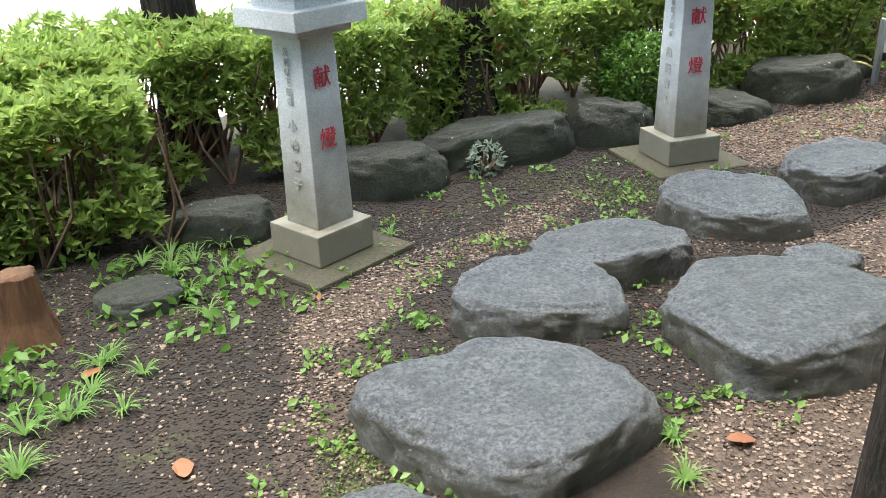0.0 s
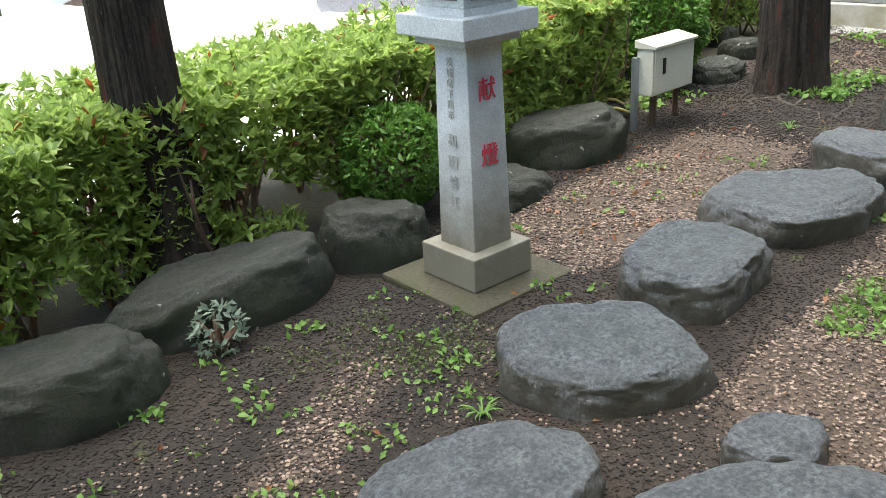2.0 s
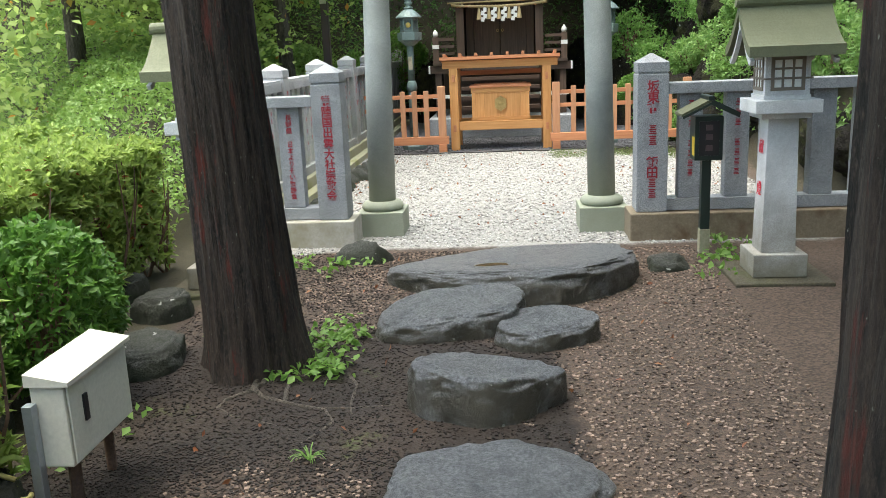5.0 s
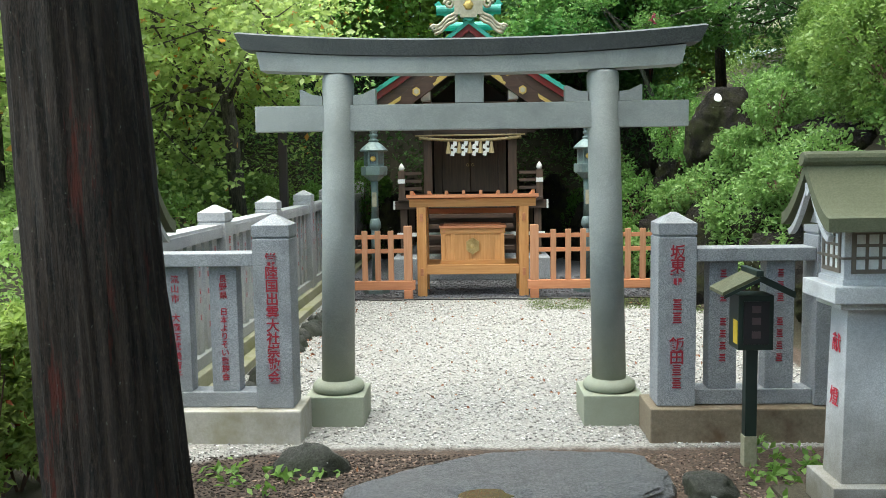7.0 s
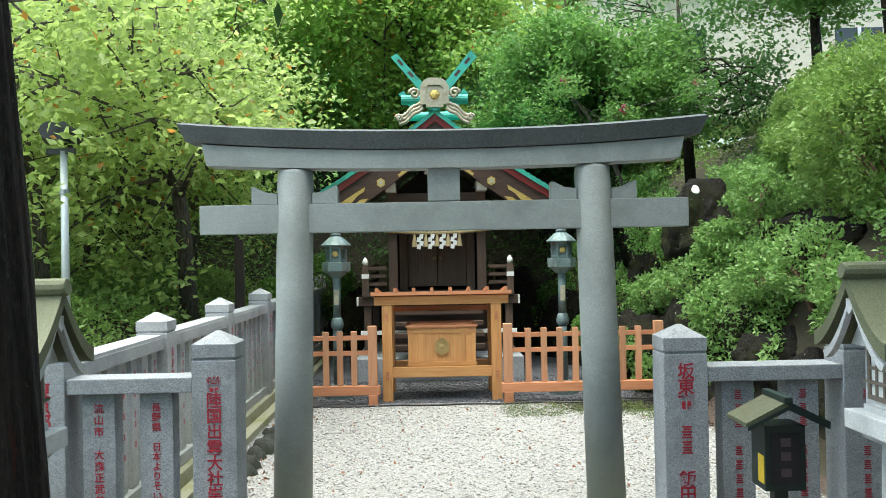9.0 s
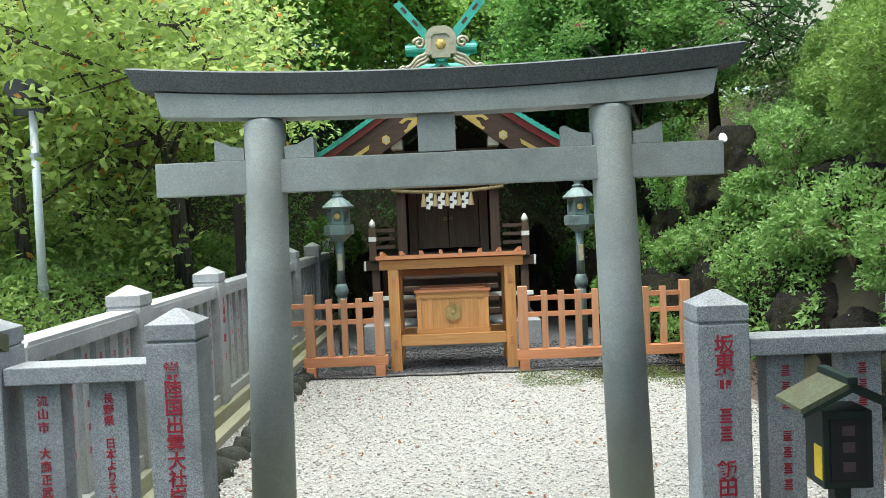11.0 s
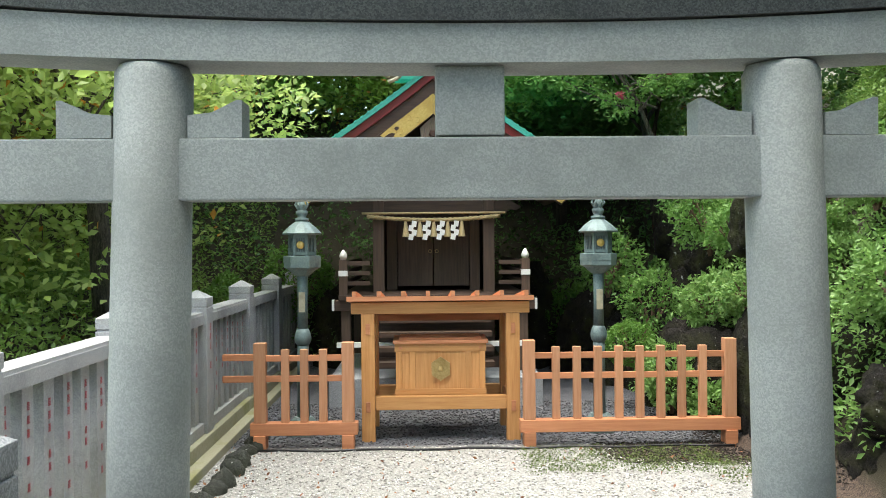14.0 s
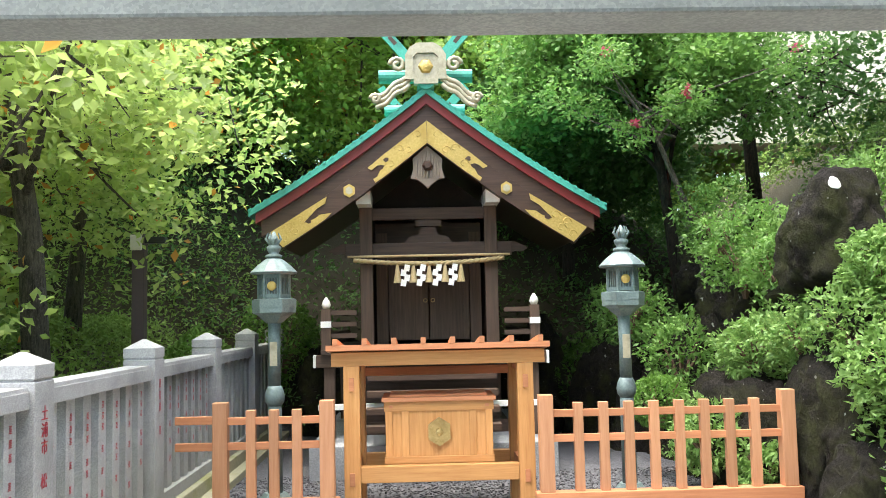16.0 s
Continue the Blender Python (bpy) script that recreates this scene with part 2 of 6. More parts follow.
M_TWIG = surface("twig", (0.10, 0.055, 0.04), (0.20, 0.12, 0.085), (0.06, 0.04, 0.03), fine=80)
M_HINOKI = wood("new_cypress_x", (0.44, 0.195, 0.062), (0.60, 0.315, 0.12), along=1)
M_HINOKIZ = wood("new_cypress_z", (0.44, 0.195, 0.062), (0.60, 0.315, 0.12), along=2)
M_HINOKIP = wood("pink_cypress", (0.40, 0.18, 0.09), (0.52, 0.265, 0.15), along=2)
M_HINOKIR = wood("reddish_cypress", (0.42, 0.16, 0.075), (0.55, 0.24, 0.12), along=1)
M_OLD = wood("old_timber", (0.055, 0.032, 0.022), (0.12, 0.075, 0.052), knot=(0.03, 0.018, 0.012), along=2, rough=0.6)
M_OLDX = wood("old_timber_beam", (0.035, 0.021, 0.015), (0.085, 0.05, 0.035), knot=(0.03, 0.018, 0.012), along=1, rough=0.6)
M_BARGE = wood("barge_board", (0.035, 0.018, 0.012), (0.075, 0.04, 0.028), knot=(0.02, 0.01, 0.01), along=1, rough=0.45)
# near-black, fully matt timber for the gable wall
M_BLACKWOOD = surface("black_timber", (0.006, 0.005, 0.004), (0.014, 0.010, 0.008), (0.004, 0.003, 0.003), rough=1.0)
M_RED = plain("red_lacquer", (0.20, 0.022, 0.022), 0.4)
M_VERD = surface("verdigris", (0.03, 0.30, 0.235), (0.07, 0.42, 0.33), (0.03, 0.20, 0.16), rough=0.5)
M_GOLD = surface("embossed_gold", (0.50, 0.35, 0.10), (0.66, 0.48, 0.17), (0.45, 0.30, 0.08), fine=45, rough=0.38, metal=0.55, relief=0.6, depth=0.006)
M_PALEGOLD = surface("pale_gilding", (0.36, 0.33, 0.24), (0.52, 0.48, 0.36), (0.14, 0.12, 0.07), fine=30, rough=0.4, metal=0.2)
M_BRASS = surface("brass", (0.42, 0.30, 0.12), (0.58, 0.43, 0.2), (0.3, 0.2, 0.08), rough=0.4, metal=0.8)
M_BRONZE = surface("bronze_patina", (0.10, 0.15, 0.155), (0.18, 0.24, 0.24), (0.05, 0.07, 0.08), fine=70, coarse=6, rough=0.55, metal=0.15)
M_BRONZED = surface("dark_bronze", (0.07, 0.09, 0.10), (0.15, 0.17, 0.18), (0.05, 0.06, 0.07), rough=0.5, metal=0.3)
M_WHITE = plain("white_paint", (0.75, 0.75, 0.73), 0.5)
M_PAPER = plain("paper", (0.82, 0.82, 0.80), 0.8)
M_ROPE = surface("straw_rope", (0.40, 0.30, 0.15), (0.58, 0.46, 0.26), (0.3, 0.22, 0.1), fine=120)
M_BEIGE = plain("beige_enamel", (0.62, 0.60, 0.52), 0.45)
M_STEEL = plain("galvanised_steel", (0.42, 0.45, 0.48), 0.4, 0.7)
M_LATTICE = plain("weathered_lattice", (0.19, 0.155, 0.125), 0.7)
M_DGREEN = plain("dark_green_paint", (0.012, 0.024, 0.02), 0.4)
M_SIGNROOF = surface("mossy_shingle", (0.06, 0.065, 0.035), (0.12, 0.125, 0.075), (0.07, 0.06, 0.03))
M_PURPLE = plain("brown_steel", (0.075, 0.05, 0.055), 0.45)
M_POLE = plain("pale_pole", (0.55, 0.58, 0.60), 0.4, 0.3)
M_BLACK = plain("black_plastic", (0.012, 0.012, 0.014), 0.4)
M_YELLOW = plain("yellow", (0.75, 0.52, 0.04), 0.5)
M_HOSE = plain("pale_yellow_hose", (0.6, 0.52, 0.2), 0.5)
M_INKRED = plain("red_ink", (0.62, 0.03, 0.06), 0.6)
M_INKDK = plain("deep_red_ink", (0.33, 0.018, 0.036), 0.6)
M_CARVE = plain("carved_grey", (0.38, 0.36, 0.33), 0.9)
M_ASPH = surface("pale_asphalt", (0.50, 0.50, 0.48), (0.62, 0.62, 0.60), (0.44, 0.44, 0.42))
M_STUCCO = surface("stucco", (0.66, 0.60, 0.48), (0.76, 0.70, 0.58), (0.58, 0.52, 0.42), fine=30)
M_SIDING = surface("white_siding", (0.74, 0.75, 0.76), (0.82, 0.83, 0.84), (0.66, 0.67, 0.68), fine=20)
M_GLASSD = plain("dark_pane", (0.04, 0.05, 0.06), 0.12)
M_CARW = plain("white_car_paint", (0.74, 0.75, 0.77), 0.2)

L_HEDGE = leafy("azalea_leaf", (0.18, 0.28, 0.055), (0.43, 0.53, 0.155), (0.30, 0.09, 0.03), 0.012, 0.55)
L_BUSH = leafy("round_bush_leaf", (0.065, 0.16, 0.025), (0.17, 0.32, 0.06))
L_GREY = leafy("grey_leaf", (0.16, 0.22, 0.17), (0.30, 0.36, 0.29))
L_PALE = leafy("pale_shrub_leaf", (0.12, 0.25, 0.06), (0.27, 0.42, 0.13))
L_CLIP = leafy("clipped_azalea_leaf", (0.13, 0.24, 0.05), (0.28, 0.40, 0.11), (0.28, 0.12, 0.05), 0.004)
L_BROAD = leafy("broadleaf", (0.20, 0.36, 0.06), (0.40, 0.55, 0.13), (0.45, 0.22, 0.04), 0.02, 0.5)
L_BROADY = leafy("sunlit_broadleaf", (0.27, 0.39, 0.095), (0.50, 0.60, 0.215), (0.50, 0.24, 0.05), 0.02, 0.6, 0.38)
L_DARK = leafy("evergreen_leaf", (0.05, 0.13, 0.035), (0.13, 0.26, 0.07), None, 0, 0.4)
L_MAPLE = leafy("maple_leaf", (0.10, 0.23, 0.05), (0.22, 0.38, 0.10), None, 0, 0.5)
L_WEED = leafy("weed_leaf", (0.10, 0.22, 0.035), (0.23, 0.37, 0.09))
L_GRASS = leafy("grass_blade", (0.09, 0.20, 0.035), (0.20, 0.34, 0.08))
L_DEAD = leafy("fallen_leaf", (0.15, 0.045, 0.025), (0.30, 0.13, 0.05), None, 0, 0.15)
L_FLOWER = leafy("pink_petal", (0.55, 0.07, 0.16), (0.65, 0.18, 0.28))

# ---- helpers for building ----
C = 2.98  # the axis of gate and shrine


def part(name, bm, material, parent=None, label="", smooth=False):
    me = bpy.data.meshes.new(name)
    bmesh.ops.recalc_face_normals(bm, faces=bm.faces)
    for f in bm.faces:
        f.smooth = smooth
    bm.to_mesh(me)
    bm.free()
    me.materials.append(material)
    ob = new(name, me)
    ob.parent = parent
    return tagged(ob, label)


def again(name, ob, parent, at=(0, 0, 0), rz=0.0):
    """Another part on the mesh of ob."""
    o = new(name, ob.data)
    o.parent = parent
    o.matrix_basis = pose(*at, 0, 0, rz)
    return o


def thing(name, label, category, at=(0, 0, 0), rz=0.0, group="", kind=""):
    ob = new(name)
    ob.empty_display_size = 0.1
    ob.matrix_basis = pose(*at, 0, 0, rz)
    return tagged(ob, label, category, group, kind)


def box(bm, x0, x1, y0, y1, z0, z1, bevel=0.0, top=1.0):
    """A block between limits; top: how far its upper face shrinks."""
    cx, cy = (x0 + x1) / 2, (y0 + y1) / 2
    vs = []
    for z, s in ((z0, 1.0), (z1, top)):
        for sx, sy in ((-1, -1), (1, -1), (1, 1), (-1, 1)):
            vs.append(bm.verts.new((cx + sx * s * (x1 - x0) / 2, cy + sy * s * (y1 - y0) / 2, z)))
    faces = [bm.faces.new([vs[i] for i in q]) for q in ((3, 2, 1, 0), (4, 5, 6, 7), (0, 1, 5, 4), (1, 2, 6, 5), (2, 3, 7, 6), (3, 0, 4, 7))]
    if bevel:
        edges = {e for f in faces for e in f.edges}
        bmesh.ops.bevel(bm, geom=list(edges), offset=bevel, segments=2, affect="EDGES", profile=0.6)
    return bm


def block(*limits, **kw):
    return box(bmesh.new(), *limits, **kw)


def slab(bm, outline, axis, a, b):
    """A flat outline (u, v) pushed from a to b along an axis: 'x' takes (y, z), 'y' (x, z), 'z' (x, y)."""
    def at(u, v, w):
        return {"x": (w, u, v), "y": (u, w, v), "z": (u, v, w)}[axis]
    lo = [bm.verts.new(at(u, v, a)) for u, v in outline]
    hi = [bm.verts.new(at(u, v, b)) for u, v in outline]
    n = len(lo)
    bm.faces.new(lo[::-1])
    bm.faces.new(hi)
    for i in range(n):
        bm.faces.new((lo[i], lo[(i + 1) % n], hi[(i + 1) % n], hi[i]))
    return bm


def tube(bm, pts, radii, seg=8, cap=True):
    pts = [Vector(p) for p in pts]
    rings = []
    for i, p in enumerate(pts):
        d = (pts[min(i + 1, len(pts) - 1)] - pts[max(i - 1, 0)]).normalized()
        side = d.cross(Vector((0.31, 0.95, 0.05))).normalized()
        up = side.cross(d)
        rings.append([bm.verts.new(p + radii[i] * (math.cos(a) * side + math.sin(a) * up)) for a in [k * math.tau / seg for k in range(seg)]])
    for r0, r1 in zip(rings, rings[1:]):
        for k in range(seg):
            bm.faces.new((r0[k], r0[(k + 1) % seg], r1[(k + 1) % seg], r1[k]))
    if cap:
        bm.faces.new(rings[0][::-1])
        bm.faces.new(rings[-1])
    return bm


def lathe(bm, profile, seg=20, at=(0, 0), square=False):
    rings = []
    for r, z in profile:
        rings.append([bm.verts.new((at[0] + r * math.cos(k * math.tau / seg + math.pi / seg), at[1] + r * math.sin(k * math.tau / seg + math.pi / seg), z)) for k in range(seg)])
    for r0, r1 in zip(rings, rings[1:]):
        for k in range(seg):
            bm.faces.new((r0[k], r0[(k + 1) % seg], r1[(k + 1) % seg], r1[k]))
    bm.faces.new(rings[0][::-1])
    bm.faces.new(rings[-1])
    return bm


def smoothstep(a, b, x):
    t = min(1.0, max(0.0, (x - a) / (b - a)))
    return t * t * (3 - 2 * t)


def ground_z(x, y):
    """Height of the ground: path, courtyard, the hill on both sides, the lower road behind the hedge."""
    z = -0.10 + 0.10 * smoothstep(1.0, 8.0, x)
    z += 0.03 * noise.noise(Vector((x * 1.1, y * 1.1, 0)))* (1 - smoothstep(7.5, 9, x))
    # bank and road behind the hedge
    away = smoothstep(5.9, 7.6, y) * (1 - smoothstep(5.5, 9.0, x))
    # the left hill
    rise = smoothstep(-0.6, 2.6, (x - 1.9) * 0.70 - (y - 2.6)) * smoothstep(6.2, 10.0, x)
    z -= 1.6 * max(away, (1 - rise) * smoothstep(6.5, 8.5, y))
    z += rise * (0.85 * smoothstep(5.2, 6.4, y) + 0.9 * smoothstep(6.2, 11.0, y) + 0.25 * smoothstep(9, 16, x))* smoothstep(5.1, 5.5, y)
    # the right hill
    face = -0.1 + 0.55 * smoothstep(9.0, 14.0, x)
    s = max(0.0, face - y) * smoothstep(7.5, 9.5, x + 0.4 * max(0, -y))
    z += min(1.7 * s, 1.5) + min(0.75 * max(0, s - 0.8), 2.6) + 0.15 * max(0.0, s - 4.2)
    # behind the shrine
    z += min(1.3 * max(0.0, x - 19.0 + 0.3 * max(0.0, y - 4)), 4.0) * smoothstep(-1.5, 1.0, y)
    return z


def leaves(name, centres, size, material, parent=None, label="", up=0.35, aspect=0.45, fold=0.25, seed=1, lean=None, jitter=0.35, lay=1.0):
    """Many single leaves, each two folded triangles pairs about a midrib."""
    rng = np.random.default_rng(seed)
    c = np.asarray(centres, dtype=np.float64)
    n = len(c)
    d = rng.normal(size=(n, 3))
    d[:, 2] = d[:, 2] * 0.6 + up
    if lean is not None:
        d = d * 0.25 + lean
    d /= np.linalg.norm(d, axis=1, keepdims=True)
    nrm = rng.normal(size=(n, 3)) * 0.7 + np.array([0, 0, lay])
    w = np.cross(d, nrm)
    w /= np.linalg.norm(w, axis=1, keepdims=True) + 1e-9
    nn = np.cross(w, d)
    s = size * (1 + jitter * rng.uniform(-1, 1, size=(n, 1)))
    base, tip = c - d * s * 0.5, c + d * s * 0.5 - nn * s * 0.10
    left, right = c + w * s * aspect * 0.5 + nn * s * fold * 0.3, c - w * s * aspect * 0.5 + nn * s * fold * 0.3
    co = np.stack([base, right, tip, left], axis=1).reshape(-1, 3)
    me = bpy.data.meshes.new(name)
    me.vertices.add(4 * n)
    me.vertices.foreach_set("co", co.ravel())
    me.loops.add(6 * n)
    k = 4 * np.arange(n)[:, None]
    me.loops.foreach_set("vertex_index", np.concatenate([k, k + 1, k + 2, k, k + 2, k + 3], axis=1).ravel().astype(np.int32))
    me.polygons.add(2 * n)
    me.polygons.foreach_set("loop_start", (3 * np.arange(2 * n)).astype(np.int32))
    me.polygons.foreach_set("loop_total", np.full(2 * n, 3, dtype=np.int32))
    me.materials.append(material)
    me.update()
    me.validate()
    ob = new(name, me)
    ob.parent = parent
    return tagged(ob, label)


def clumps(rng, blobs, per, spread, shell=0.5):
    """Leaf centres in uneven tufts on and in ellipsoids: (centre, radii, tufts)."""
    out = []
    for c, r, tufts in blobs:
        v = rng.normal(size=(tufts, 3))
        v /= np.linalg.norm(v, axis=1, keepdims=True)
        v *= (shell + (1 - shell) * rng.uniform(0, 1, size=(tufts, 1)) ** 0.5)
        tc = np.array(c) + v * np.array(r)
        k = rng.poisson(per, size=tufts) + 1
        pts = np.repeat(tc, k, axis=0)
        sp = np.repeat(spread * rng.uniform(0.5, 1.3, size=tufts), k)[:, None]
        out.append(pts + rng.normal(size=pts.shape) * sp * np.array([1, 1, 0.6]))
    return np.concatenate(out)


def rock_mesh(cx, cy, z0, rx, ry, h, rz=0.0, seed=0, rough=0.12, sub=4, sides=7, dome=0.34, crown=3.2, keen=9.0):
    """A stone: a rounded polygon in plan, a worn top, broken sides, uneven at three scales."""
    rng = random.Random(seed)
    bm = bmesh.new()
    bmesh.ops.create_icosphere(bm, subdivisions=sub, radius=1)
    off = Vector((rng.uniform(-50, 50), rng.uniform(-50, 50), rng.uniform(-50, 50)))
    turn = rng.uniform(0, math.tau)
    planes = [(turn + (i + rng.uniform(-0.28, 0.28)) * math.tau / sides, rng.uniform(0.84, 1.08)) for i in range(sides)]
    tilt = (rng.uniform(-0.12, 0.12), rng.uniform(-0.12, 0.12))
    cr, sr = math.cos(radians(rz)), math.sin(radians(rz))
    for v in bm.verts:
        p = v.co.copy()
        a = math.atan2(p.y, p.x)
        k = sum(max(0.0, math.cos(a - pa) / pd) ** keen for pa, pd in planes) ** (-1 / keen)
        hz = max(-1.0, min(1.0, p.z))
        ring = math.sqrt(max(0.0, 1 - hz * hz))
        fill = ring ** dome
        zz = hz if hz < 0 else (1 - (1 - hz) ** crown)
        lump = noise.fractal(p * 1.6 + off, 0.8, 2.1, 5)
        chip = noise.fractal(p * 6.0 + off, 0.7, 2.2, 4)
        side = 1 + rough * (0.9 * lump + 0.25 * chip)
        x, y = fill * k * rx * math.cos(a) * side, fill * k * ry * math.sin(a) * side
        z = h * zz * (1 + rough * 1.3 * lump) + h * rough * 0.35 * chip + (tilt[0] * x + tilt[1] * y) * (1 if hz > 0 else 0)
        v.co = (cx + x * cr - y * sr, cy + x * sr + y * cr, z0 + z)
    return bm


def boulder_mesh(cx, cy, z0, rx, ry, h, rz=0.0, seed=0, sub=4, planes=20, keen=22.0, rough=0.10, squat=1.0):
    """A natural rock: rounded facets cut by random planes, with cracks and chips."""
    rng = random.Random(seed)
    bm = bmesh.new()
    bmesh.ops.create_icosphere(bm, subdivisions=sub, radius=1)
    off = Vector((rng.uniform(-50, 50), rng.uniform(-50, 50), rng.uniform(-50, 50)))
    cuts = []
    for i in range(planes):
        zc = 1 - 2 * (i + 0.5) / planes
        a = i * 2.39996 + rng.uniform(-0.5, 0.5)
        w = math.sqrt(1 - zc * zc)
        cuts.append((Vector((w * math.cos(a), w * math.sin(a), zc)), rng.uniform(0.78, 1.12)))
    cr, sr = math.cos(radians(rz)), math.sin(radians(rz))
    for v in bm.verts:
        p = v.co.copy()
        r = sum(max(0.0, p.dot(n) / d) ** keen for n, d in cuts) ** (-1 / keen)
        r *= 1 + rough * noise.fractal(p * 2.0 + off, 0.8, 2.1, 5) + 0.3 * rough * noise.noise(p * 9 + off)
        x, y, z = p.x * r * rx, p.y * r * ry, p.z * r * h
        v.co = (cx + x * cr - y * sr, cy + x * sr + y * cr, z0 + z)
    return bm


def rock(name, label, category, *args, material=None, group="", **kw):
    ob = part(name, boulder_mesh(*args, **kw), material or M_ROCK, smooth=True)
    return tagged(ob, label, category, group)


def edging_rock(cx, cy, rx, ry, rz, h, seed):
    """A long half-buried stone with a broad worn top."""
    ob = part("edging_rock", rock_mesh(cx, cy, ground_z(cx, cy) - 0.03, rx, ry, h * 0.88, rz, seed, rough=0.085, sub=5, sides=7, dome=0.55, crown=2.0, keen=6.0), M_ROCK, smooth=True)
    return tagged(ob, "dark mossy rock edging the path beside the hedge", "rock", EDGE)


def writing(text, size, material, parent, at, rx=90.0, rz=0.0, gap=1.12, name="character", bold=0.0):
    """A column of characters, each thin and proud of the face; at is the middle of the top."""
    for i, ch in enumerate(text):
        if ch == " ":
            continue
        key = (ch, size, bold, material.name)
        if key not in GLYPHS:
            cu = bpy.data.curves.new(name, "FONT")
            cu.body, cu.size, cu.extrude, cu.align_x, cu.offset = ch, size, 0.0012, "CENTER", bold
            if ch == "-":
                bars = bmesh.new()
                for u, half in ((0.04, 0.30), (0.20, 0.24), (0.36, 0.28), (0.52, 0.20), (0.66, 0.27)):
                    box(bars, -half * size, half * size, u * size, (u + 0.095) * size, 0, 0.0012)
                GLYPHS[key] = part("tmp", bars, material).data
                bpy.data.objects.remove(bpy.data.objects["tmp"])
                bpy.data.curves.remove(cu)
                cu = None
        if key not in GLYPHS:
            tmp = new(name, cu)
            me = bpy.data.meshes.new_from_object(tmp.evaluated_get(bpy.context.evaluated_depsgraph_get()))
            bpy.data.objects.remove(tmp)
            me.materials.clear()
            me.materials.append(material)
            GLYPHS[key] = me
        ob = new(name, GLYPHS[key])
        ob.parent = parent
        ob.matrix_basis = pose(*at, rx, 0, rz) @ pose(0, -0.75 * size - i * gap * size, 0)


GLYPHS = {}


# ---- ground ----
def gravelly(x, y):
    """Where the path is strewn with brown gravel."""
    g = smoothstep(2.75, 2.35, y) * smoothstep(1.9, 2.8, x) + smoothstep(2.6, 3.1, x) * smoothstep(3.1, 3.4, y) * smoothstep(4.2, 3.9, y) * smoothstep(5.6, 4.6, x) * 0.7
    g += smoothstep(1.85, 1.5, y) * smoothstep(1.0, 1.3, x) + 0.5 * smoothstep(0.34, 0.1, abs(x - 0.16 - 0.38 * (y - 1.6))) * smoothstep(3.1, 2.5, y)
    g += 0.6 * smoothstep(0.35, 0.0, abs(y - 3.0 - 0.45 * (x - 1.0))) * smoothstep(2.3, 1.8, x) * smoothstep(0.1, 0.6, x) + 0.55 * smoothstep(5.5, 7.0, x)
    return min(1.0, max(g, 0.12))


def courtly(x, y, z):
    return smoothstep(8.15, 8.5, x + 0.35 * max(0.0, y - 3.9)) * smoothstep(0.25, 0.75, y) * smoothstep(5.2, 5.0, y) * smoothstep(0.2, 0.08, z) * (1 - 0.8 * smoothstep(12.8, 13.6, x) * smoothstep(2.3, 1.2, y))


def wooded(x, y):
    return max(smoothstep(4.5, 4.9, y) * (1 - smoothstep(13, 20, y)) * (1 - smoothstep(8.3, 8.8, x) * smoothstep(5.1, 5.0, y)), smoothstep(0.35, 0.05, y) * smoothstep(8.3, 9.0, x), smoothstep(18.6, 19.2, x), smoothstep(-0.8, -2.5, y))


def ground():
    xs = np.unique(np.concatenate([np.linspace(-400, -3, 14), np.arange(-3, 20, 0.1), np.linspace(20, 34, 24), np.linspace(36, 400, 12)]))
    ys = np.unique(np.concatenate([np.linspace(-400, -12, 10), np.linspace(-12, -3, 20), np.arange(-3, 8, 0.1), np.linspace(8, 20, 24), np.linspace(24, 400, 12)]))
    verts = [(x, y, ground_z(min(max(x, -6), 40), min(max(y, -9), 30))) for y in ys for x in xs]
    w = len(xs)
    faces = [(j * w + i, j * w + i + 1, (j + 1) * w + i + 1, (j + 1) * w + i) for j in range(len(ys) - 1) for i in range(w - 1)]
    me = bpy.data.meshes.new("ground")
    me.from_pydata(verts, [], faces)
    for p in me.polygons:
        p.use_smooth = True
    me.materials.append(M_GROUND)
    zone = me.color_attributes.new("zone", "FLOAT_COLOR", "POINT")
    zone.data.foreach_set("color", np.array([(gravelly(x, y), courtly(x, y, z), wooded(x, y), 1.0) for x, y, z in verts]).ravel())
    return tagged(new("ground", me), "damp brown earth and pale gravel between stepping stones", "ground", kind="structure")


ground()

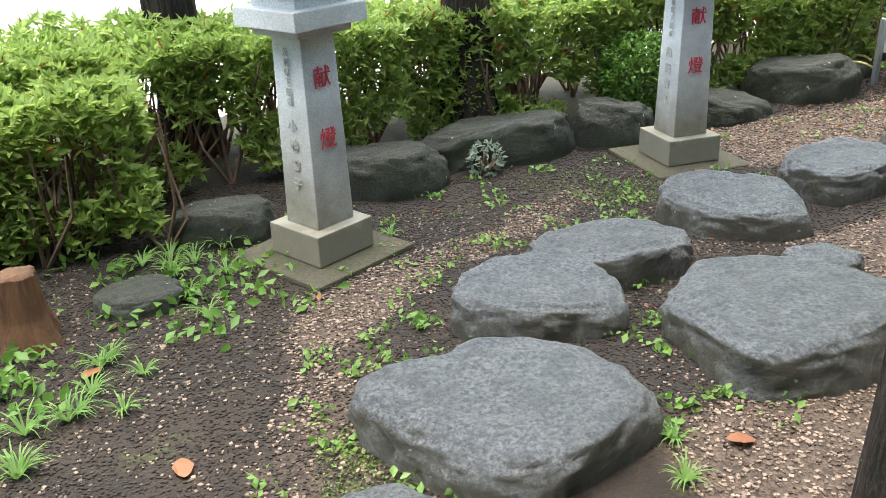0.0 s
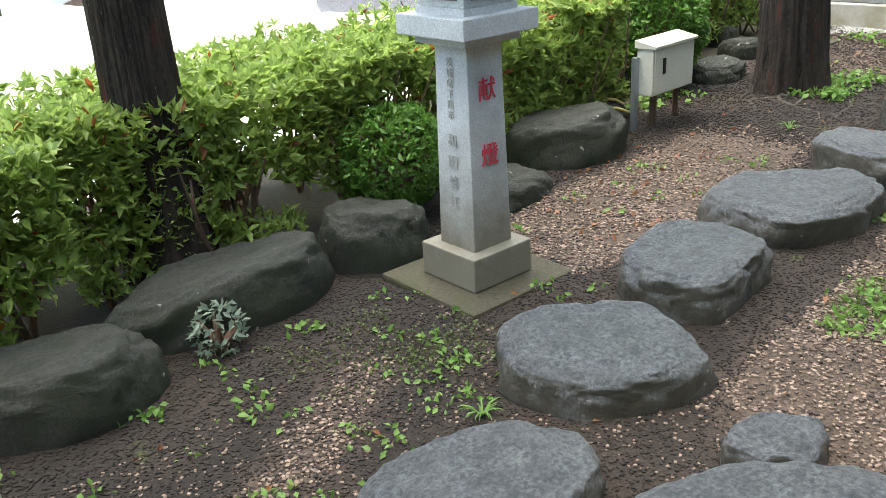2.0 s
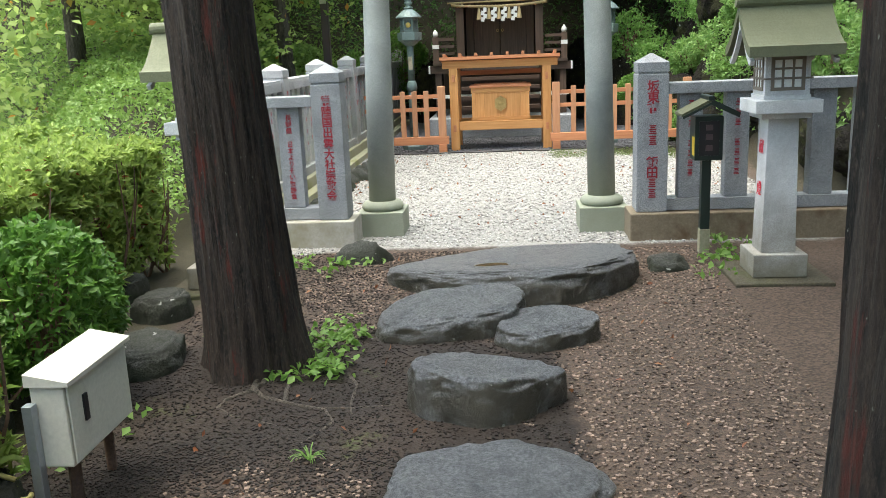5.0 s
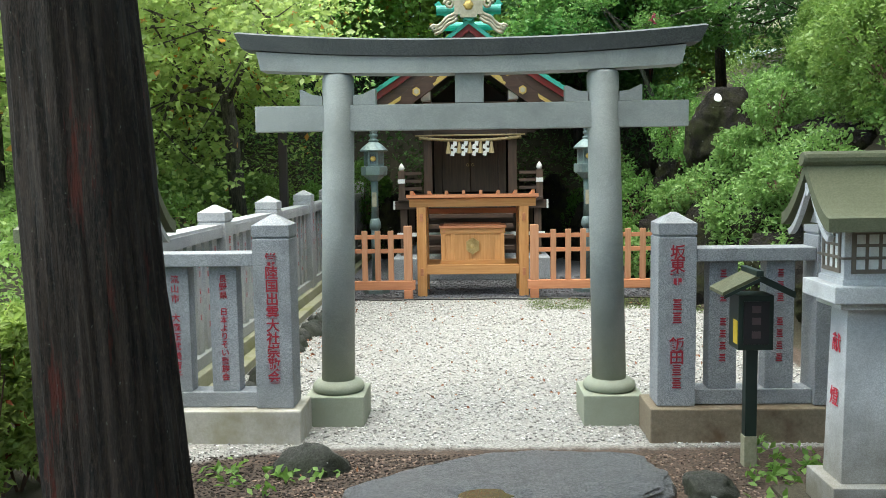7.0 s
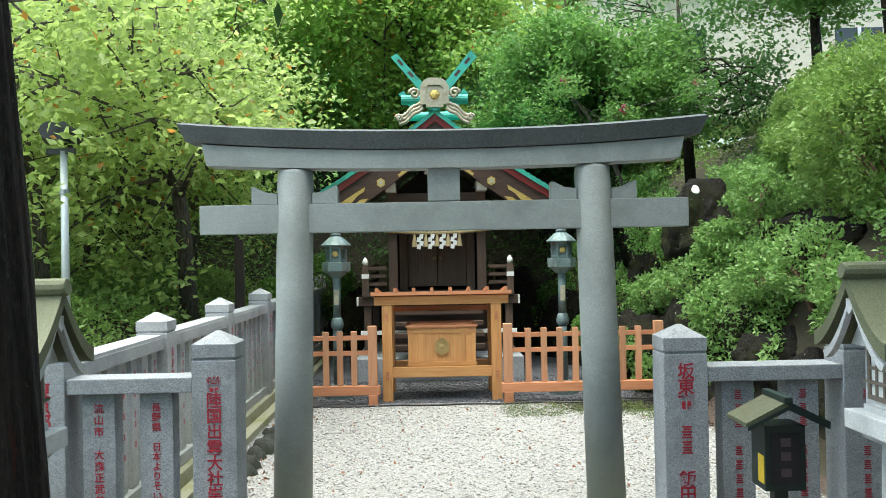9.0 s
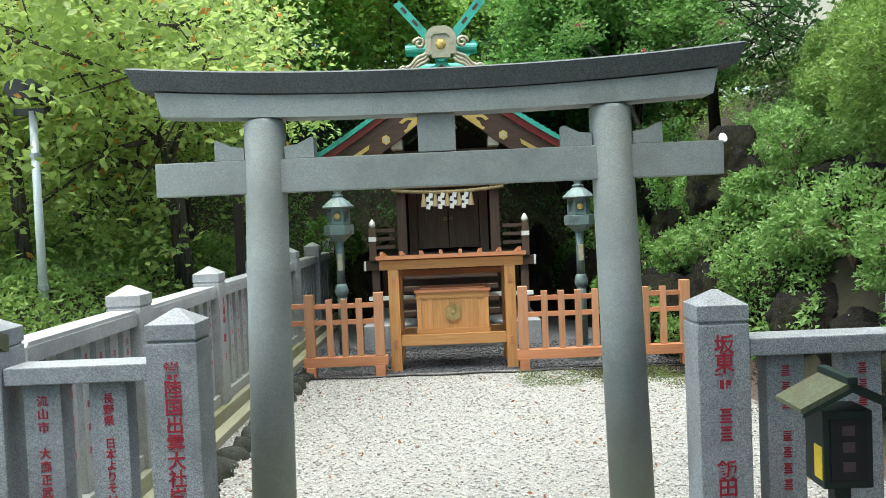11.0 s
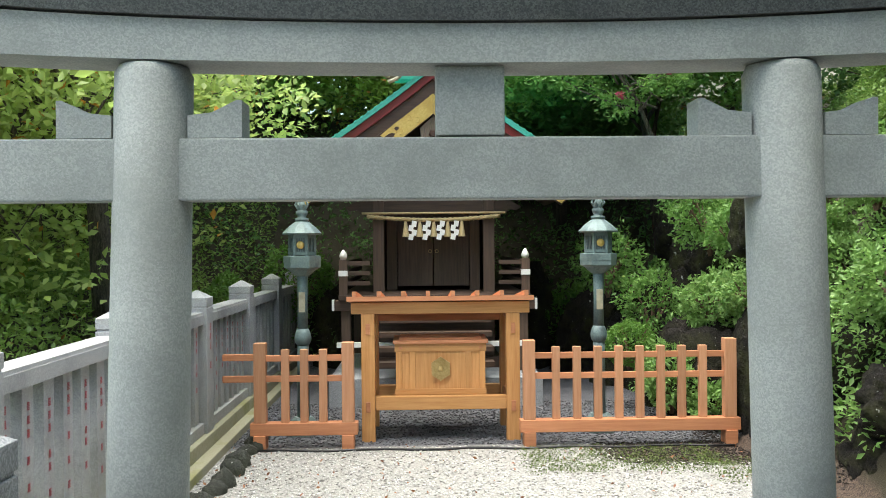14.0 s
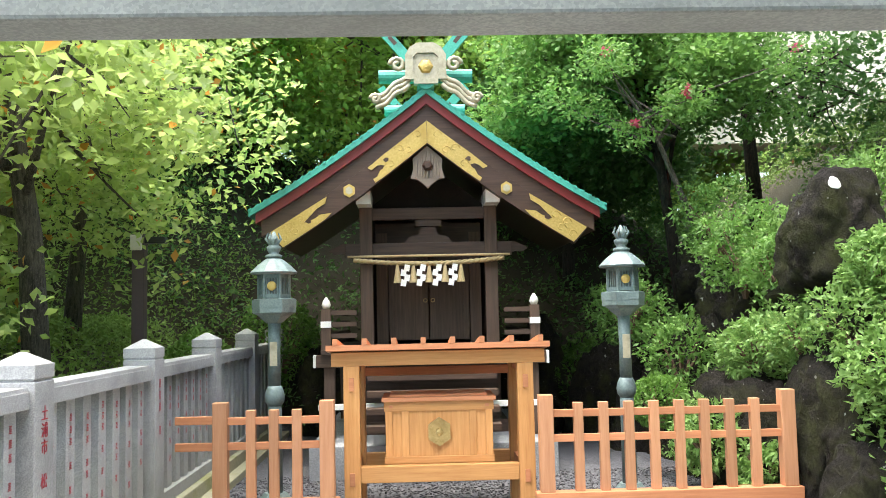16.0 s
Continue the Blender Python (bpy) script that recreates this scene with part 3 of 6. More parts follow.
# ---- stepping stones ----
STEP = "stepping stones of the path"
for cx, cy, rx, ry, rz, h, seed, note in (
    (0.80, 1.83, 0.42, 0.34, -20, 0.16, 3, "big flat grey stepping stone with rounded rim in gravel"),
    (0.30, 1.45, 0.28, 0.22, -25, 0.10, 4, "low grey stepping stone half sunk in earth"),
    (1.18, 2.42, 0.34, 0.24, -18, 0.15, 5, "grey stepping stone with mossy sides among weeds"),
    (1.66, 2.68, 0.33, 0.23, -25, 0.14, 6, "pale worn stepping stone with broken edge"),
    (1.87, 1.96, 0.43, 0.40, 10, 0.16, 7, "broad square grey stepping stone"),
    (2.32, 2.24, 0.16, 0.11, -30, 0.10, 8, "small grey stone wedged behind a stepping stone"),
    (2.37, 2.85, 0.34, 0.28, -35, 0.15, 9, "dark grey stepping stone with a cracked top"),
    (3.11, 2.97, 0.32, 0.28, -20, 0.15, 10, "square stepping stone with a pale lichen spot"),
    (3.92, 2.98, 0.40, 0.30, -35, 0.15, 11, "rough grey stepping stone with steep sides"),
    (4.77, 2.86, 0.36, 0.34, -10, 0.16, 12, "pointed light grey stepping stone"),
    (5.65, 2.94, 0.25, 0.36, 5, 0.16, 13, "thick grey stepping stone with domed top"),
    (6.58, 3.12, 0.30, 0.42, 22, 0.13, 14, "flat dark stepping stone with a slanting edge"),
    (6.38, 2.66, 0.19, 0.29, 12, 0.11, 15, "low reddish grey stepping stone with fallen leaves"),
):
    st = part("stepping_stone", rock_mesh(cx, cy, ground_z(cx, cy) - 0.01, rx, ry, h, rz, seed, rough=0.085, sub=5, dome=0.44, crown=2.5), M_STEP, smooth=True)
    tagged(st, note, "stepping stone", STEP)


def basin_stone():
    bm = rock_mesh(7.56, 2.77, ground_z(7.56, 2.77) - 0.02, 0.66, 0.82, 0.13, 3, 21, rough=0.05, sub=6, sides=9)
    bed = []
    for v in bm.verts:
        d = ((v.co.x - 7.30) / 0.11) ** 2 + ((v.co.y - 2.92) / 0.16) ** 2
        if d < 1 and v.co.z > 0.02:
            v.co.z -= 0.045 * (1 - d) ** 0.4
            if d < 0.5:
                bed.append(v.co.z)
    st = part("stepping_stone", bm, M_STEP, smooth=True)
    tagged(st, "very large flat grey stone with a small hollow before the gate", "stepping stone", STEP)
    pool = [(7.30 + 0.09 * math.cos(a), 2.92 + 0.135 * math.sin(a)) for a in [k * math.tau / 28 for k in range(28)]]
    part("puddle", slab(bmesh.new(), pool, "z", max(bed) - 0.01, max(bed) + 0.008), M_PUDDLE, st, "shallow brown rainwater puddle")


basin_stone()
rock("rock", "small dark rock beside the flat stone", "rock", 7.97, 3.83, -0.01, 0.15, 0.18, 0.17, 10, 31, material=M_ROCK)
rock("rock", "small low dark rock beside the flat stone", "rock", 7.66, 1.86, -0.02, 0.13, 0.14, 0.10, 20, 32, material=M_ROCK)

# ---- rocks along the hedge ----
EDGE = "dark rocks edging the hedge"
for spot in (
    (-0.14, 3.16, 0.19, 0.15, -15, 0.11, 41), (0.26, 3.74, 0.27, 0.22, -14, 0.20, 42), (1.10, 4.05, 0.36, 0.25, -8, 0.26, 43),
    (1.88, 4.22, 0.48, 0.27, -4, 0.26, 44), (2.58, 4.22, 0.25, 0.24, -10, 0.29, 45), (3.38, 4.16, 0.27, 0.19, -8, 0.18, 46),
    (4.08, 4.36, 0.43, 0.27, -10, 0.28, 47), (4.70, 4.62, 0.26, 0.20, 10, 0.17, 53), (5.28, 4.98, 0.24, 0.22, 20, 0.20, 49),
    (6.08, 4.60, 0.26, 0.20, -25, 0.17, 50), (6.85, 4.80, 0.22, 0.18, 20, 0.18, 51), (7.2, 5.2, 0.2, 0.2, 0, 0.2, 52),
):
    edging_rock(*spot)

# ---- torii gate ----
def torii():
    t = thing("torii_gate", "pale grey stone gate with dark weathered top beam", "torii gate", (8.91, C, 0))
    for s, yb, yt in ((1, 0.845, 0.80), (-1, -0.845, -0.80)):
        part("base_block", block(-0.185, 0.185, yb - 0.18, yb + 0.18, -0.06, 0.185, bevel=0.008), M_TORII, t)
        part("base_ring", lathe(bmesh.new(), [(0.15, 0.185), (0.163, 0.205), (0.158, 0.23), (0.135, 0.25), (0.108, 0.258)], 36, (0, yb)), M_TORII, t, smooth=True)
        part("pillar", tube(bmesh.new(), [(0, yb, 0.25), (0, (yb + yt) / 2, 1.2), (0, yt, 2.115), (0, yt, 2.135)], [0.104, 0.100, 0.096, 0.085], 40), M_TORII, t, smooth=True)
        for k in (1, -1):
            y0 = yt + k * 0.094
            y1 = y0 + k * 0.135
            out = [(y0, 1.952), (y1, 1.952), (y1, 2.045), (y1 - k * 0.012, 2.046), (y0 + k * 0.06, 2.015), (y0, 2.008)]
            part("wedge", slab(bmesh.new(), out, "x", -0.047, 0.047), M_TORII, t)
    part("tie_beam", block(-0.055, 0.027, -1.305, 1.305, 1.795, 1.95, bevel=0.005), M_TORII, t)
    part("centre_strut", block(-0.052, 0.052, -0.083, 0.090, 1.954, 2.128, bevel=0.004), M_TORII, t)

    def bow(y):
        return 0.058 * (abs(y) / 1.4) ** 2.2
    ys = [-1.0 + 2.0 * i / 24 for i in range(25)]
    low = [(y * 1.255, 2.128 + 0.7 * bow(y * 1.255)) for y in ys]
    high = [(y * 1.28, 2.225 + bow(y * 1.28)) for y in ys]
    part("lower_lintel", slab(bmesh.new(), low + high[::-1], "x", -0.085, 0.085), M_TORII, t)
    bm = bmesh.new()
    rings = []
    for y in ys:
        b = bow(y * 1.4)
        rings.append([bm.verts.new(p) for p in ((-0.10, y * 1.36, 2.229 + b), (-0.125, y * 1.40, 2.318 + b), (0, y * 1.41, 2.345 + b), (0.125, y * 1.40, 2.318 + b), (0.10, y * 1.36, 2.229 + b))])
    for a, b in zip(rings, rings[1:]):
        for i in range(5):
            bm.faces.new((a[i], a[(i + 1) % 5], b[(i + 1) % 5], b[i]))
    bm.faces.new(rings[0])
    bm.faces.new(rings[-1][::-1])
    part("top_lintel", bm, M_TORIIT, t, "dark weathered top lintel")
    return t


torii()


# ---- granite fences ----
def post_parts(parent, x, y, w, z0, z1, mat_, wz=None):
    h = w / 2
    part("post", block(x - h, x + h, y - h, y + h, z0, z1 - 0.125, bevel=0.006), mat_, parent)
    part("neck", block(x - h + 0.008, x + h - 0.008, y - h + 0.008, y + h - 0.008, z1 - 0.125, z1 - 0.113), mat_, parent)
    bm = box(bmesh.new(), x - h, x + h, y - h, y + h, z1 - 0.113, z1 - 0.045, bevel=0.004)
    box(bm, x - h + 0.003, x + h - 0.003, y - h + 0.003, y + h - 0.003, z1 - 0.046, z1 + 0.012, top=0.1)
    part("post_cap", bm, mat_, parent)


def front_fence(side):
    left = side > 0
    f = thing("granite_fence", "grey granite fence with red carved donor writing on " + ("pale" if left else "rust-stained") + " concrete footing", "stone fence", (8.55, 0, 0), group="granite fences")
    if left:
        part("footing", block(-0.16, 0.18, 3.965, 5.12, -0.1, 0.195, bevel=0.01), M_CONC, f)
        posts, slats, rail = (4.12, 4.945), (4.415, 4.695), (4.23, 4.835)
    else:
        part("footing", block(-0.16, 0.18, -0.02, 1.985, -0.1, 0.195, bevel=0.01), M_CONCD, f)
        posts, slats, rail = (1.83, 0.95), (1.56, 1.24), (1.72, 1.06)
    for i, y in enumerate(posts):
        post_parts(f, 0, y, 0.215, 0.198, 1.30 if left else 1.285, M_FENCE)
    part("sill", block(-0.075, 0.075, min(rail), max(rail), 0.20, 0.285, bevel=0.004), M_FENCE, f)
    part("rail", block(-0.095, 0.095, min(rail), max(rail), 1.02, 1.095, bevel=0.006), M_FENCE, f)
    for y in slats:
        part("slat", block(-0.055, 0.055, y - 0.08, y + 0.08, 0.287, 1.018, bevel=0.004), M_FENCE, f)
    if left:
        writing("常陸国出雲大社崇敬会", 0.078, M_INKDK, f, (-0.1085, 4.12, 1.09), rz=-90, gap=0.97, bold=0.0012)
        writing("長野県 日本よりそい家族会", 0.047, M_INKDK, f, (-0.0565, 4.415, 0.965), rz=-90, gap=1.02, bold=0.0006)
        writing("流山市 大森正武美智子", 0.05, M_INKDK, f, (-0.0565, 4.695, 0.965), rz=-90, gap=1.12, bold=0.0006)
        writing("東京都", 0.085, M_INKDK, f, (-0.1085, 4.945, 1.08), rz=-90, gap=0.9, bold=0.0015)
    else:
        writing("坂東市 -- 飯田--", 0.085, M_INKDK, f, (-0.1085, 1.83, 1.11), rz=-90, gap=0.88, bold=0.0015)
        for y in (*slats, 0.95):
            writing("--- ----", 0.06, M_INKDK, f, (-0.0565 if y != 0.95 else -0.1085, y, 0.97), rz=-90, gap=1.15, bold=0.001)
        for y in (0.66, 0.36):
            part("slat", block(-0.055, 0.055, y - 0.08, y + 0.08, 0.287, 1.018, bevel=0.004), M_FENCE, f)
        part("sill", block(-0.075, 0.075, 0.1, 0.84, 0.20, 0.285, bevel=0.004), M_FENCE, f)
        part("rail", block(-0.095, 0.095, 0.1, 0.84, 1.02, 1.095, bevel=0.006), M_FENCE, f)
    return f


front_fence(1)
front_fence(-1)


def side_fence():
    f = thing("granite_fence", "long light grey granite side fence on mossy concrete", "stone fence", (0, 4.97, 0), group="granite fences")
    part("footing", block(8.75, 19.4, -0.13, 0.16, -0.1, 0.17, bevel=0.01), M_KERB, f)
    part("kerb", block(9.2, 19.3, -0.24, -0.134, -0.1, 0.07, bevel=0.01), M_KERB, f)
    xs = [10.26, 12.05, 13.87, 15.62, 17.4, 19.2]
    prev = 8.67
    for n, x in enumerate(xs):
        z = 1.285 + 0.013 * n
        post_parts(f, x, 0, 0.215, 0.173, z + 0.01, M_RAIL)
        a, b = prev + 0.108, x - 0.108
        part("sill", block(a, b, -0.08, 0.08, 0.173, 0.26, bevel=0.004), M_RAIL, f)
        bm = box(bmesh.new(), a, b, -0.085, 0.085, 1.06, 1.14, bevel=0.004)
        box(bm, a, b, -0.082, 0.082, 1.139, 1.16, top=0.97)
        part("rail", bm, M_RAIL, f)
        first = None
        k = 7
        for i in range(k):
            cx = a + (b - a) * (i + 0.5) / k
            if first is None:
                first = part("slat", block(-0.058, 0.058, -0.05, 0.05, 0.262, 1.058, bevel=0.004), M_RAIL, f)
                first.location = (cx, 0, 0)
            else:
                again("slat", first, f, (cx, 0, 0))
            if n < 4:
                writing("--- - - -" if i % 2 else "--- -- -", 0.05, M_INKDK, f, (cx, -0.0515, 1.0 - 0.02 * (i % 3)), rz=0, gap=1.25)
        if n < 3:
            writing("土浦市 松 -" if n == 1 else "--- -", 0.075, M_INKDK, f, (x, -0.109, 1.06), gap=1.05)
        prev = x
    return f


side_fence()
for i in range(26):
    rx = 9.6 + i * 0.19
    rock("border_rock", "small black rock along the fence kerb", "rock", rx, 4.58 - 0.03 * (i % 3), -0.02, 0.09 + 0.02 * (i % 4), 0.08, 0.09 + 0.03 * ((i * 7) % 3), i * 40, 300 + i, sub=2, material=M_ROCK, group="rocks along the kerb")


# ---- stone lanterns ----
def lantern(x, y, rz, note, names):
    z = ground_z(x, y)
    t = thing("stone_lantern", note, "stone lantern", (x, y, z), rz, "stone lanterns")
    part("pad", block(-0.275, 0.275, -0.275, 0.275, -0.06, 0.018, bevel=0.012), M_PAD, t, "mossy slab")
    part("base", block(-0.152, 0.152, -0.152, 0.152, 0.02, 0.155, bevel=0.006), M_GRAN, t)
    part("pillar", block(-0.098, 0.098, -0.098, 0.098, 0.155, 0.93, bevel=0.004, top=0.86), M_GRAN, t)
    part("bracket", block(-0.135, 0.135, -0.135, 0.135, 0.93, 0.962, bevel=0.004), M_GRAN, t)
    part("platform", block(-0.18, 0.18, -0.18, 0.18, 0.962, 1.035, bevel=0.005), M_GRAN, t)
    part("plinth", block(-0.128, 0.128, -0.128, 0.128, 1.035, 1.06), M_GRAN, t)
    fb = part("fire_box", block(-0.122, 0.122, -0.122, 0.122, 1.06, 1.29, bevel=0.003), M_GRAN, t)
    for a in range(4):
        w = part("window_paper", block(-0.07, 0.07, -0.1235, -0.119, 1.10, 1.255), M_PAPER, t)
        g = bmesh.new()
        for u in (-0.083, -0.028, 0.028, 0.083):
            e = 0.009 if abs(u) > 0.05 else 0.006
            box(g, u - e, u + e, -0.130, -0.122, 1.085, 1.27)
        for v in (1.094, 1.152, 1.205, 1.261):
            e = 0.009 if v in (1.094, 1.261) else 0.006
            box(g, -0.0745, 0.0745, -0.1295, -0.1225, v - e, v + e)
        l = part("window_lattice", g, M_LATTICE, t)
        for o in (w, l):
            o.matrix_basis = pose(0, 0, 0, 0, 0, 90 * a)
    bm = bmesh.new()
    box(bm, -0.134, 0.134, -0.134, -0.131, 1.146, 1.156), box(bm, -0.134, 0.134, 0.131, 0.134, 1.146, 1.156)
    box(bm, -0.134, -0.131, -0.131, 0.131, 1.146, 1.156), box(bm, 0.131, 0.134, -0.131, 0.131, 1.146, 1.156)
    part("wire_band", bm, M_LATTICE, t)
    # the curved gable roof, ridge along local y
    def sweep(d, lift):
        return 1.285 + lift + 0.235 * (1 - d / 0.27) ** 1.55
    ds = [0.27 * i / 10 for i in range(11)]
    top = [(-d, sweep(d, 0.045)) for d in ds[::-1]] + [(d, sweep(d, 0.045)) for d in ds[1:]]
    low = [(-d, sweep(d, -0.012)) for d in ds[::-1]] + [(d, sweep(d, -0.012)) for d in ds[1:]]
    part("roof", slab(bmesh.new(), top + low[::-1], "y", -0.25, 0.25), M_GRANM, t, "mossy green curved stone roof")
    inner = [(-d * 0.86, sweep(d, -0.030) ) for d in ds[::-1]] + [(d * 0.86, sweep(d, -0.030)) for d in ds[1:]]
    under = [(-d * 0.80, sweep(d, -0.055)) for d in ds[::-1]] + [(d * 0.80, sweep(d, -0.055)) for d in ds[1:]]
    for k in (-1, 1):
        part("gable_trim", slab(bmesh.new(), inner + under[::-1], "y", k * 0.222 - 0.012, k * 0.222 + 0.012), M_GRAN, t)
        part("gable", slab(bmesh.new(), [(-0.13, 1.29), (0.13, 1.29), (0, 1.46)], "y", k * 0.15 - 0.02, k * 0.15 + 0.02), M_GRAN, t)
        part("pendant", slab(bmesh.new(), [(-0.022, 1.47), (0.022, 1.47), (0.022, 1.43), (0.0, 1.412), (-0.022, 1.43)], "y", k * 0.225 - 0.014, k * 0.225 + 0.014), M_GRAN, t)
    part("ridge", tube(bmesh.new(), [(0, -0.265, 1.575), (0, -0.25, 1.573), (0, 0.25, 1.573), (0, 0.265, 1.575)], [0.03, 0.034, 0.034, 0.03], 12), M_GRANM, t)
    lean = math.degrees(math.atan(0.098 * 0.14 / 0.775))
    writing("献燈", 0.09, M_INKRED, t, (0, -0.0925, 0.80), rx=90 - lean, gap=2.7)
    if names:
        writing("茨城県下館市", 0.035, M_CARVE, t, (-0.0925, 0.0, 0.88), rx=90 - lean, rz=-90, gap=1.1)
        writing(names, 0.055, M_CARVE, t, (-0.0955, 0.0, 0.60), rx=90 - lean, rz=-90, gap=1.45)
    return t


lantern(0.635, 3.30, 28, "tall pale granite lantern with red writing, damp brown foot", "小嶋雪子")
lantern(2.675, 3.665, -3, "tall pale granite lantern with red writing and mossy roof", "和田啓江")
lantern(7.42, 1.28, 180, "granite lantern with red writing beside the gate fence", "")
lantern(7.40, 4.64, 0, "granite lantern with mossy roof behind the cedar trunk", "")


# ---- meter box on its steel leg ----
def meter_box():
    t = thing("electric_box", "beige steel electric box on a galvanised leg", "electric box", (4.94, 4.285, ground_z(4.94, 4.29)))
    part("body", block(-0.245, 0.18, -0.09, 0.02, 0.20, 0.475, bevel=0.006), M_BEIGE, t)
    d = part("door", block(-0.235, 0.17, -0.099, -0.092, 0.208, 0.465, bevel=0.003), M_BEIGE, t)
    part("handle", block(-0.16, -0.135, -0.107, -0.099, 0.32, 0.41, bevel=0.002), M_BLACK, d, "dark recessed handle")
    bm = slab(bmesh.new(), [(-0.112, 0.473), (0.03, 0.473), (0.03, 0.515), (-0.112, 0.487)], "x", -0.255, 0.19)
    part("lid", bm, M_BEIGE, t, "sloping rain lid")
    part("leg", block(-0.282, -0.248, 0.0, 0.032, -0.05, 0.42, bevel=0.002), M_STEEL, t, "galvanised steel channel leg")
    part("stake", tube(bmesh.new(), [(-0.13, -0.02, -0.05), (-0.12, -0.02, 0.205)], [0.022, 0.02], 8), M_TWIG, t, "weathered wooden stake")
    part("stake", tube(bmesh.new(), [(0.12, -0.02, -0.05), (0.12, -0.02, 0.205)], [0.018, 0.018], 8), M_TWIG, t)
    return t


meter_box()
hose = part("hose", tube(bmesh.new(), [(4.66 + 0.13 * math.cos(a), 4.46 + 0.10 * math.sin(a), 0.07 + 0.03 * math.sin(2 * a)) for a in [i * 0.42 for i in range(14)]], [0.009] * 14, 8), M_HOSE, smooth=True)
tagged(hose, "loop of pale yellow garden hose on a rock", "hose")


# ---- small roofed post before the fence ----
def offering_post():
    t = thing("roofed_notice_box", "dark green wooden post box with small shingled roof", "notice box", (8.02, 1.555, ground_z(8.02, 1.555)), 0)
    part("post", block(-0.03, 0.03, -0.03, 0.03, -0.1, 0.62, bevel=0.004), M_DGREEN, t)
    part("post_foot", block(-0.033, 0.033, -0.033, 0.033, -0.1, 0.16, bevel=0.004), M_KERB, t, "bare weathered foot")
    part("box", block(-0.08, 0.08, -0.088, 0.088, 0.62, 0.90, bevel=0.004), M_DGREEN, t)
    part("panel", block(-0.086, -0.08, -0.064, 0.064, 0.65, 0.87, bevel=0.002), M_BLACK, t)
    for k in (-1, 1):
        bm = slab(bmesh.new(), [(0, 0.99), (k * 0.18, 0.905), (k * 0.18, 0.922), (0, 1.012)], "x", -0.12, 0.12)
        part("roof_slope", bm, M_SIGNROOF if k > 0 else M_DGREEN, t, "mossy shingled slope" if k > 0 else "")
        part("edge_board", slab(bmesh.new(), [(0, 0.975), (k * 0.175, 0.89), (k * 0.175, 0.908), (0, 0.993)], "x", -0.127, -0.122), M_DGREEN, t)
    part("ridge", block(-0.13, 0.13, -0.018, 0.018, 1.0, 1.03, bevel=0.006), M_DGREEN, t)
    part("sticker", block(-0.07, -0.005, 0.0885, 0.091, 0.65, 0.77), M_YELLOW, t, "yellow sticker")
    for k, zz in enumerate((0.83, 0.77, 0.70)):
        part("lettering", block(-0.0875, -0.0862, -0.022, 0.022, zz - 0.018, zz + 0.018), M_PURPLE, t)
    return t


offering_post()


# ---- new cypress fence and offertory stand ----
def cypress_fence(y0, y1, n, overrun=0.0):
    f = thing("wooden_fence", "low fence of new orange cypress with tapered pickets", "wooden fence", (13.95, 0, 0), group="new cypress fences")
    for y in (y0 + 0.05, y1 - 0.05):
        part("corner_post", block(-0.045, 0.045, y - 0.05, y + 0.05, 0.22, 0.885, bevel=0.006), M_HINOKIP, f)
        part("foot", block(-0.07, 0.07, y - 0.05, y + 0.05, -0.02, 0.118, bevel=0.004), M_HINOKIR, f)
    part("sill", block(-0.055, 0.055, y0 - 0.03, y1 + 0.03, 0.118, 0.22, bevel=0.005), M_HINOKIR, f)
    for z in (0.585, 0.755):
        part("rail", block(-0.018, 0.018, y0 + 0.1, y1 - 0.1 + 0.0, z - 0.025, z + 0.025, bevel=0.003), M_HINOKIR, f)
    if overrun:
        for z in (0.585, 0.765):
            part("rail_end", block(-0.02, 0.02, y1 + 0.0, y1 + overrun, z - 0.027, z + 0.027, bevel=0.003), M_HINOKIR, f)
    first = None
    for i in range(n):
        y = y0 + 0.1 + (y1 - y0 - 0.2) * (i + 1) / (n + 1)
        if first is None:
            first = part("picket", block(-0.026, 0.026, -0.033, 0.033, 0.221, 0.828, bevel=0.004), M_HINOKIP, f)
            first.location = (0, y, 0)
        else:
            again("picket", first, f, (0, y, 0))
    return f


cypress_fence(0.48, 2.275, 8)
cypress_fence(3.69, 4.52, 3, 0.26)


